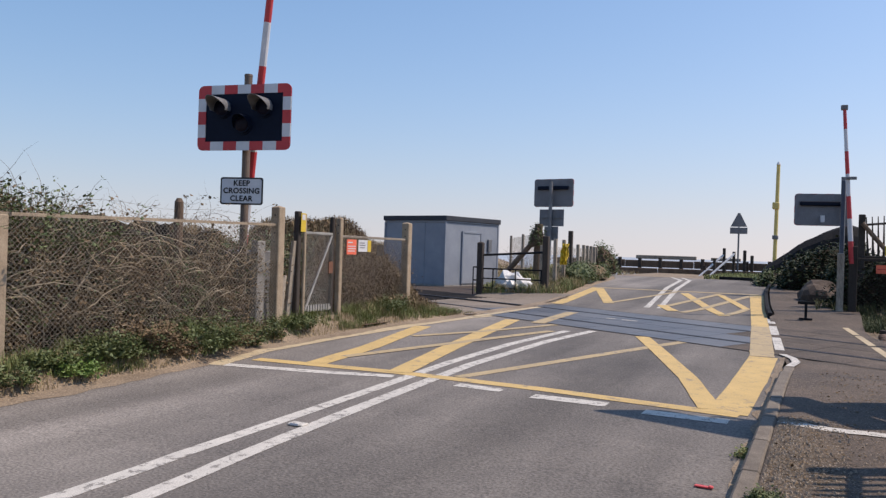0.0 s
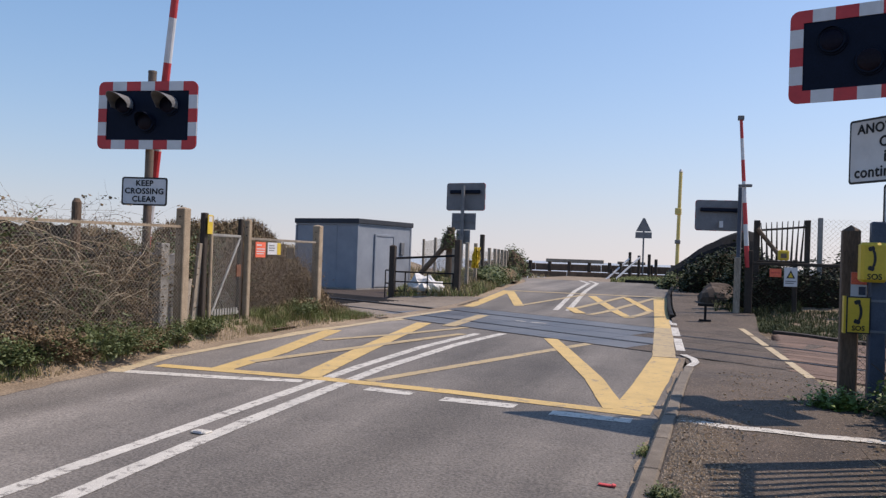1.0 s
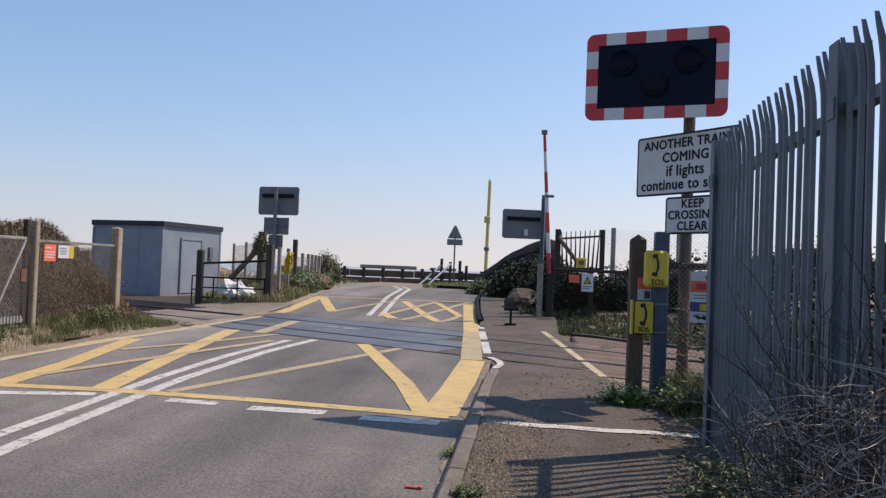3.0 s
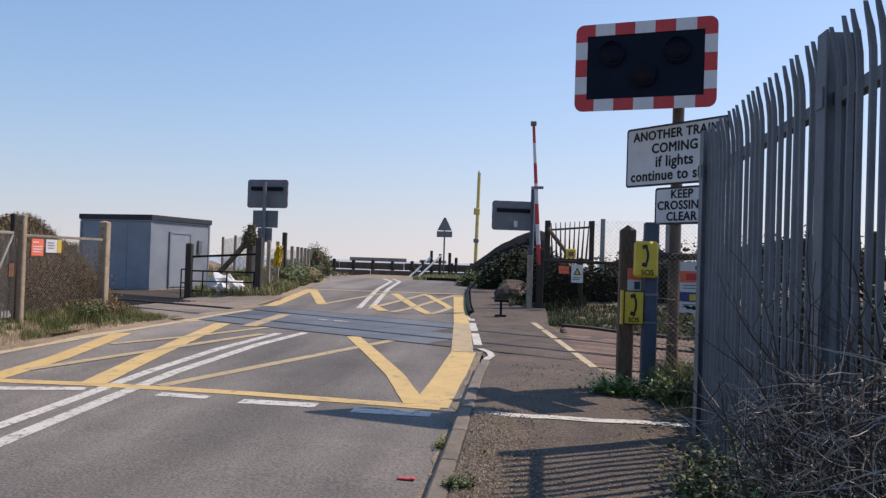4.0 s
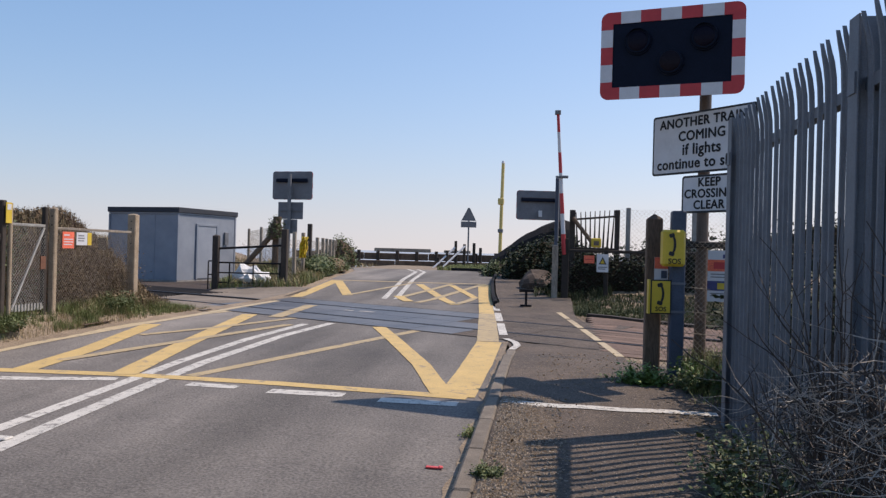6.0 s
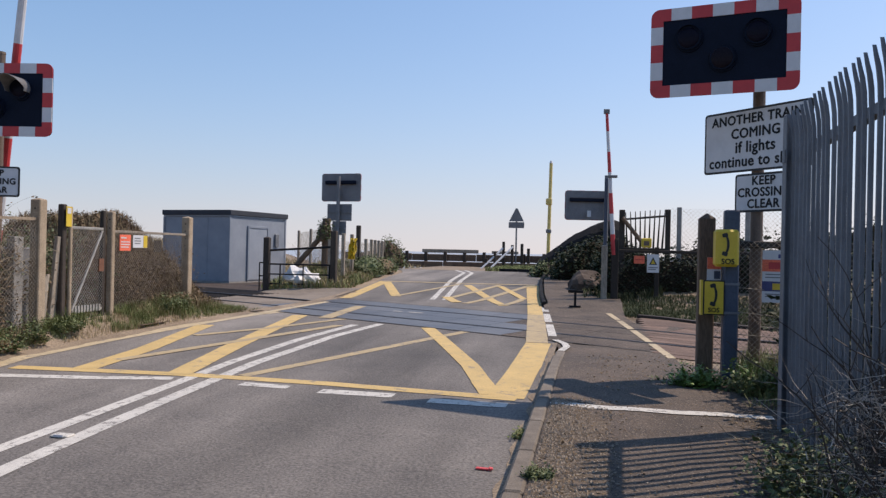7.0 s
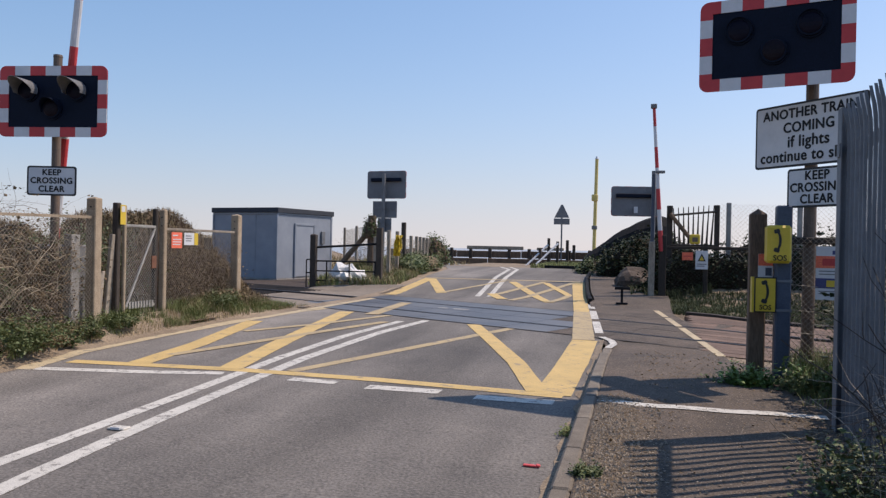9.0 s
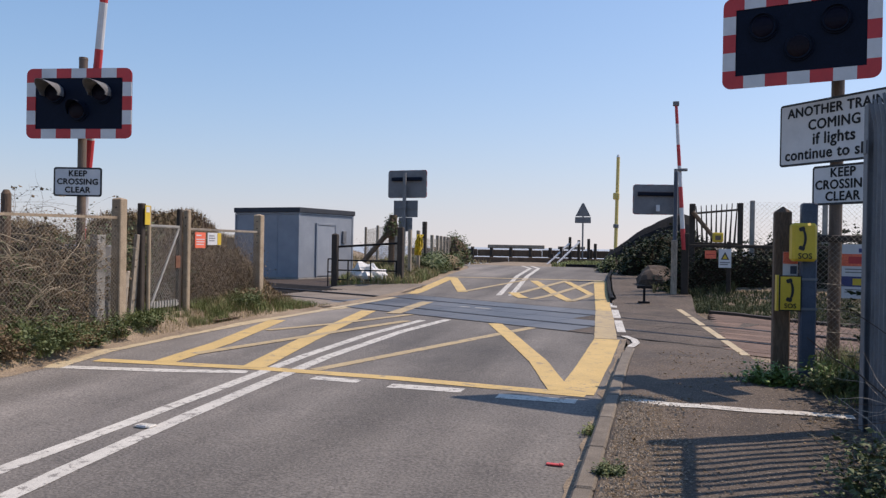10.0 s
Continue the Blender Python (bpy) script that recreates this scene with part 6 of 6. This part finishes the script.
verge("scrub grass on open land behind the shed", -34.0, -9.0, 29.0, 44.0, 26000, 0.34, GRASS_DRY, 51, width=0.018, bare=-0.3)
verge("green scrub beside the railway", -9.3, -7.5, 21.4, 28.0, 5000, 0.22, GRASS, 52, width=0.008, bare=-0.2)
verge("weeds on the near right verge", 1.35, 3.5, 7.4, 9.4, 4000, 0.22, GRASS, 53, bare=-0.3)


def leafy(name, cx, cy, rx, ry, h, n, size, leaf, stem, label, seed, base=None, category="bush", kind=""):
    """A rounded, uneven clump of arching stems with leaves."""
    r = random.Random(seed)
    z0 = land_z(cx, cy) if base is None else base
    paths, pts = [], []
    for _ in range(n):
        a, d = r.uniform(0, 6.283), math.sqrt(r.random())
        x, y = cx + math.cos(a) * d * rx * 0.55, cy + math.sin(a) * d * ry * 0.55
        p = wander(r, x, y, z0, h * r.uniform(0.6, 1.2), r.uniform(0.8, 1.5), r.uniform(-1.3, -0.2), 0.0035, 6, a + r.gauss(0, 0.5))
        paths.append(p)
        for q in p[1:]:
            for _ in range(4):
                pts.append((q[0] + r.gauss(0, size), q[1] + r.gauss(0, size), max(z0 + 0.02, q[2] + r.gauss(0, size))))
    return plant(name, paths, stem, (("foliage", leaf_faces(pts, size * 1.5, r), leaf),), label, category, (cx, cy, z0), kind)


leafy("weed_clump", -6.98, 7.75, 0.42, 0.5, 0.46, 120, 0.028, LEAF_GREEN, LEAF_GREEN, "bushy green weed at the foot of the fence", 61)
leafy("weed_clump", -7.02, 6.2, 0.4, 0.55, 0.24, 60, 0.03, LEAF_GREEN, LEAF_GREEN, "low green weeds at the foot of the fence", 62)
leafy("weed_clump", -7.0, 5.55, 0.22, 0.3, 0.16, 30, 0.03, LEAF_GREEN, LEAF_GREEN, "low green weeds on the verge", 63)
leafy("weed_clump", -7.05, 6.9, 0.3, 0.5, 0.34, 80, 0.03, LEAF_DRY, STEM_DARK, "withered brown weeds at the fence", 64)
leafy("weed_clump", -7.02, 8.7, 0.2, 0.3, 0.18, 30, 0.028, LEAF_GREEN, LEAF_GREEN, "low green weeds at the foot of the fence", 65)
leafy("weed_clump", -6.95, 4.5, 0.3, 0.5, 0.25, 70, 0.04, LEAF_GREEN, LEAF_GREEN, "low green weeds on the verge", 66)
for i, (x, y, rx, ry, h, n, leaf, stem, lab) in enumerate((
        (-6.86, 5.05, 0.24, 0.34, 0.16, 40, LEAF_GREEN, GRASS_DRY, "low straggling green weeds at the road edge"),
        (-6.84, 5.75, 0.26, 0.30, 0.18, 46, LEAF_BRIGHT, LEAF_GREEN, "broad-leaved green weed at the road edge"),
        (-6.95, 6.55, 0.28, 0.40, 0.30, 60, LEAF_GREEN, STEM_DARK, "dusty green weeds leaning from the fence"),
        (-6.88, 7.2, 0.24, 0.30, 0.20, 46, LEAF_DRY, GRASS_DRY, "withered straw-coloured weeds at the road edge"),
        (-7.05, 8.3, 0.24, 0.36, 0.32, 50, LEAF_DRY, GRASS_DRY, "withered brown weeds against the wire"),
        (-7.08, 9.1, 0.24, 0.34, 0.30, 50, LEAF_GREEN, STEM_DARK, "dark green weeds by the concrete post"),
        (-7.10, 9.9, 0.22, 0.36, 0.20, 44, LEAF_GREEN, GRASS, "low green weeds before the gate"),
        (-7.02, 12.6, 0.26, 0.60, 0.24, 60, LEAF_GREEN, GRASS, "green weeds at the foot of the wire fence"))):
    leafy("weed_clump", x, y, rx, ry, h, n, 0.024, leaf, stem, lab, 140 + i)
leafy("weed_clump", 0.98, 8.45, 0.22, 0.2, 0.20, 70, 0.035, LEAF_BRIGHT, LEAF_BRIGHT, "fresh broad-leaved weed by the timber post", 71, 0.16)
leafy("weed_clump", 1.45, 8.1, 0.18, 0.22, 0.25, 50, 0.03, LEAF_GREEN, GRASS_DRY, "yellowish green bush at the foot of the telephones", 72, 0.16)
leafy("weed_clump", 1.55, 8.2, 0.18, 0.2, 0.36, 50, 0.028, LEAF_BRIGHT, GRASS_DRY, "straw and green weeds by the palisade", 73, 0.16)
leafy("weed_clump", 0.72, 8.62, 0.3, 0.25, 0.10, 60, 0.025, LEAF_GREEN, LEAF_GREEN, "small weeds at the edge of the footway", 74, 0.12)
leafy("weed_clump", -0.33, 4.95, 0.09, 0.09, 0.07, 36, 0.014, LEAF_GREEN, LEAF_GREEN, "small weed growing from the kerb", 75, 0.12)
leafy("weed_clump", -0.56, 6.3, 0.06, 0.16, 0.07, 30, 0.014, GRASS, GRASS_DRY, "tuft of grass growing in the gutter", 76, 0.05)

# bare thorny bush before the palisade
paths, pts, bright = [], [], []
r = random.Random(81)
pale = []
for _ in range(150):
    x, y = 1.22 + r.gauss(0, 0.07), r.uniform(2.0, 4.9)
    p = wander(r, x, y, 0.08, r.uniform(0.3, 0.8), r.uniform(0.7, 1.4), r.uniform(-2.2, 0.3), r.uniform(0.002, 0.004), 9)
    p = [(min(a, 1.36), b, max(c, 0.06), q) for a, b, c, q in p]
    paths.append(p)
    for q in p[4:]:
        if r.random() < 0.05:
            bright.append(q[:3])
# tangled dead twigs that cross one another
for _ in range(2000):
    y = r.uniform(1.9, 4.35)
    top = 1.36 - 0.27 * (y - 1.9)
    x, z = 1.20 + r.gauss(0, 0.09), 0.08 + top * r.random() ** 0.8
    p = wander(r, x, y, z, r.uniform(0.12, 0.42), r.uniform(-0.6, 1.0), r.uniform(-1.6, 0.9), r.uniform(0.0016, 0.0036), 7)
    p = [(min(a, 1.37), b, max(c, 0.05), q) for a, b, c, q in p]
    (pale if r.random() < 0.5 else paths).append(p)
# a few taller dark canes with kinks and side shoots
for _ in range(44):
    c = [(min(a, 1.37), b, d, q) for a, b, d, q in wander(r, 1.22, r.uniform(2.2, 3.9), 0.1, r.uniform(0.9, 1.75), r.uniform(1.2, 1.45), r.uniform(-0.2, 0.2), r.uniform(0.006, 0.011), 14, r.uniform(1.0, 2.3))]
    paths.append(c)
    for q in c[5:13:2]:
        paths.append([(min(a, 1.37), b, d, w) for a, b, d, w in wander(r, *q[:3], r.uniform(0.12, 0.3), r.uniform(0.6, 1.3), 0.2, 0.003, 5)])
for _ in range(4200):
    y = r.uniform(2.0, 5.2)
    pts.append((min(1.38, 1.27 - abs(r.gauss(0, 0.15))), y, 0.10 + abs(r.gauss(0, 0.20)) * (1 - 0.10 * (y - 2.6))))
thorn = plant("thorn_bush", paths, STEM_BLACK, (("foliage", leaf_faces(pts, 0.045, r), LEAF_GREEN), ("new_foliage", leaf_faces(bright, 0.05, r), LEAF_BRIGHT)), "bare thorny bush with ivy at its foot before the palisade", "bush", (1.2, 4.2, 0.1))
vs, fs = tubes(pale)
o = tagged(raw("pale_twig_tangle", vs, fs, TWIG_GREY, thorn), kind="stuff")
o.matrix_local = thorn.matrix_world.inverted()
leafy("ivy_clump", 1.22, 4.75, 0.2, 0.5, 0.40, 90, 0.026, LEAF_GREEN, STEM_DARK, "dark green ivy at the foot of the palisade", 82, 0.12, "ivy")
# dead twigs and leaf litter along the fence foot
paths = []
for _ in range(150):
    x, y = 1.15 + r.gauss(0, 0.16), r.uniform(3.0, 6.9)
    paths.append(wander(r, min(x, 1.36), y, pave_z(x, y) + 0.01, r.uniform(0.08, 0.3), 0.1, -0.1, 0.002, 4))
vs, fs = tubes([[(min(a, 1.37), b, max(c, pave_z(a, b) + 0.004), q) for a, b, c, q in p] for p in paths])
tagged(raw("twig_litter", vs, fs, STEM_PALE), "dry twigs fallen along the palisade foot", "twigs", kind="stuff")
lv = [(min(1.38, 1.2 + r.gauss(0, 0.15)), r.uniform(3.0, 7.0), 0) for _ in range(900)] + [(r.uniform(-0.1, 1.2), r.uniform(7.9, 11.0), 0) for _ in range(700)] + [(-0.38 + abs(r.gauss(0, 0.3)), r.uniform(3.4, 7.5), 0) for _ in range(900)]
vs, fs = leaf_faces([(x, y, pave_z(x, y) + 0.008) for x, y, _ in lv], 0.025, r, 0.1)
tagged(raw("leaf_litter", vs, fs, LEAF_DRY), "dry leaves scattered on the footway", "leaf litter", kind="stuff")

# ivy and shrubs on the right bank, far bushes
def mass(name, cx, cy, rx, ry, h, base, n, size, leaf, core, label, seed, category="bush"):
    """A dense bush: a lumpy core, mostly in the inner-shade colour, with leaves standing off it in an uneven shell."""
    r = random.Random(seed)
    t = thing(name, cx, cy, base, label, category)
    off = Vector((seed * 1.3, seed * 0.7, 0))

    def lump(d):
        return 1 + 0.30 * noise.noise(d * 1.7 + off) + 0.16 * noise.noise(d * 4.3 + off)

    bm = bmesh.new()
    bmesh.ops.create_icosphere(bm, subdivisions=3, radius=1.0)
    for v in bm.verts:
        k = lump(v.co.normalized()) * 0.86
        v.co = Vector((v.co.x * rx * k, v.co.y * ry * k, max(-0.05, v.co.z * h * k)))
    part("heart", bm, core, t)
    pts = []
    for _ in range(n):
        d = Vector((r.gauss(0, 1), r.gauss(0, 1), abs(r.gauss(0, 0.8)))).normalized()
        k = lump(d) * (0.84 + 0.22 * r.random() ** 2)
        pts.append((d.x * rx * k, d.y * ry * k, max(0.02, d.z * h * k)))
    vs, fs = leaf_faces(pts, size, r)
    tagged(raw("foliage", vs, fs, leaf, t), kind="stuff")
    paths = []
    for _ in range(n // 90):
        d = Vector((r.gauss(0, 1), r.gauss(0, 1), abs(r.gauss(0, 1)))).normalized()
        k = lump(d) * 0.9
        paths.append(wander(r, d.x * rx * k, d.y * ry * k, d.z * h * k, 0.3 * h, 0.9, -0.8, 0.004, 5))
    vs, fs = tubes(paths)
    tagged(raw("twig_tangle", vs, fs, STEM_DARK, t), kind="stuff")
    return t


mass("ivy_bush", -0.25, 25.6, 1.25, 1.5, 1.35, 0.7, 5200, 0.10, LEAF_EVERGREEN_SHADED, INNER_SHADE, "dark ivy-covered bush beside the footpath", 91)
mass("ivy_bush", 0.75, 23.4, 1.0, 1.0, 1.15, 0.7, 3600, 0.10, LEAF_EVERGREEN_SHADED, INNER_SHADE, "dark ivy bush below the crossing signal", 92)
mass("ivy_bush", -1.55, 29.0, 0.8, 1.6, 0.55, 0.72, 1800, 0.10, LEAF_GREEN, INNER_SHADE, "low dark bush at the edge of the footpath", 90)
mass("shrub", 1.6, 20.15, 1.5, 0.45, 0.95, 0.62, 3800, 0.08, LEAF_EVERGREEN_SHADED, INNER_SHADE, "dark shrubs behind the railed fence", 93)
mass("shrub", 3.6, 20.2, 1.3, 0.5, 1.22, 0.62, 3200, 0.08, LEAF_EVERGREEN_SHADED, INNER_SHADE, "dark shrubs behind the railed fence", 94)
mass("shrub", 3.4, 22.2, 2.0, 0.8, 1.5, 0.62, 3200, 0.09, LEAF_EVERGREEN_SHADED, INNER_SHADE, "tall dark shrubs behind the wire fence", 95)
mass("shrub", 7.5, 23.0, 3.2, 1.4, 1.9, 0.8, 4200, 0.12, LEAF_EVERGREEN_SHADED, INNER_SHADE, "tall dark shrubs behind the wire fence", 89)
mass("verge_bush", -7.15, 24.6, 0.6, 1.1, 0.55, 0.72, 2200, 0.07, LEAF_GREEN, LEAF_GREEN, "low green bush on the far verge", 96)
mass("verge_bush", -7.45, 27.2, 0.6, 1.6, 0.5, 0.78, 2200, 0.07, LEAF_GREEN, LEAF_DRY, "low green bush on the far verge", 97)
mass("verge_bush", -8.75, 33.6, 0.75, 0.8, 1.15, 0.80, 2400, 0.09, LEAF_GREEN, STEM_DARK, "rounded bush at the end of the verge fence", 98)
mass("ivy", -8.0, 23.15, 0.24, 0.24, 0.62, 1.75, 700, 0.07, LEAF_GREEN, STEM_DARK, "ivy clinging to the top of the old strainer post", 99, "ivy")
leafy("bare_bush", -10.6, 29.8, 0.8, 0.8, 1.5, 120, 0.02, LEAF_DRY, STEM_DARK, "leafless bush beside the shed", 100, 0.5)

# dark hedge behind the palisade
r = random.Random(85)
hedge_paths, hedge_pts = [], []
for _ in range(900):
    x, y = 1.95 + abs(r.gauss(0, 0.5)), r.uniform(-3.0, 8.4)
    p = wander(r, x, y, 0.1 + r.random() * 0.7, r.uniform(0.4, 1.0), r.uniform(0.7, 1.5), r.uniform(-1.2, 0), 0.004, 6)
    hedge_paths.append(p)
    for q in p[1:]:
        for _ in range(5):
            hedge_pts.append((max(1.62, q[0] + r.gauss(0, 0.09)), q[1] + r.gauss(0, 0.09), min(1.42, q[2] + r.gauss(0, 0.09))))
for _ in range(9000):
    x, y = r.uniform(1.8, 4.0), r.uniform(-3.0, 8.4)
    e = math.sin(math.pi * (0.08 + 0.84 * (x - 1.78) / 2.2)) ** 0.4
    hedge_pts.append((x, y, 0.1 + 1.2 * e * (0.9 + 0.25 * noise.noise(Vector((x * 3, y * 3, 6)))) + abs(r.gauss(0, 0.06))))
hedge = plant("hedge", hedge_paths, STEM_DARK, (("foliage", leaf_faces(hedge_pts, 0.075, r), LEAF_EVERGREEN_SHADED),), "dark scrubby hedge growing behind the palisade fence", "hedge", (2.3, 3.0, 0.1))
# filler sheet inside the hedge, coloured dark as the shade between its leaves
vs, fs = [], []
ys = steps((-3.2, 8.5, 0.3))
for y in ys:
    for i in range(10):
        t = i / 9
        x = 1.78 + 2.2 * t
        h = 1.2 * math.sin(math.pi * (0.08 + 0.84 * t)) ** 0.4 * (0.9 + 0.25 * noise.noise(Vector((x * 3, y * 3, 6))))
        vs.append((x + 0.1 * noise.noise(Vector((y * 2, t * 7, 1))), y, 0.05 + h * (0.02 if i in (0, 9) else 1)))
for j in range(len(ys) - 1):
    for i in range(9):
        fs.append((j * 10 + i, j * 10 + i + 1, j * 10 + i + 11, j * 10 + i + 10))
o = raw("dead_heart", vs, fs, INNER_SHADE, hedge)
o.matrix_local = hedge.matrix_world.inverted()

# dead leaves and bits of bark on the footway
r = random.Random(120)
litter = []
for _ in range(5200):
    y = 3.0 + 4.6 * r.random() ** 1.3
    x = -0.37 + abs(r.gauss(0, 0.26)) if r.random() < 0.72 else r.uniform(-0.35, 1.35)
    if x > 1.4 or (y > 6.9 and x < 0.4):
        continue
    litter.append((x, y, pave_z(x, y) + 0.010))
for _ in range(900):
    x, y = 1.36 - abs(r.gauss(0, 0.12)), r.uniform(3.0, 7.6)
    litter.append((x, y, pave_z(x, y) + 0.010))
vs, fs = leaf_faces(litter, 0.014, r, 0.12)
tagged(raw("leaf_litter", vs, fs, LEAF_DRY), "dry brown leaf litter scattered over the footway grit", "leaf litter", kind="stuff")
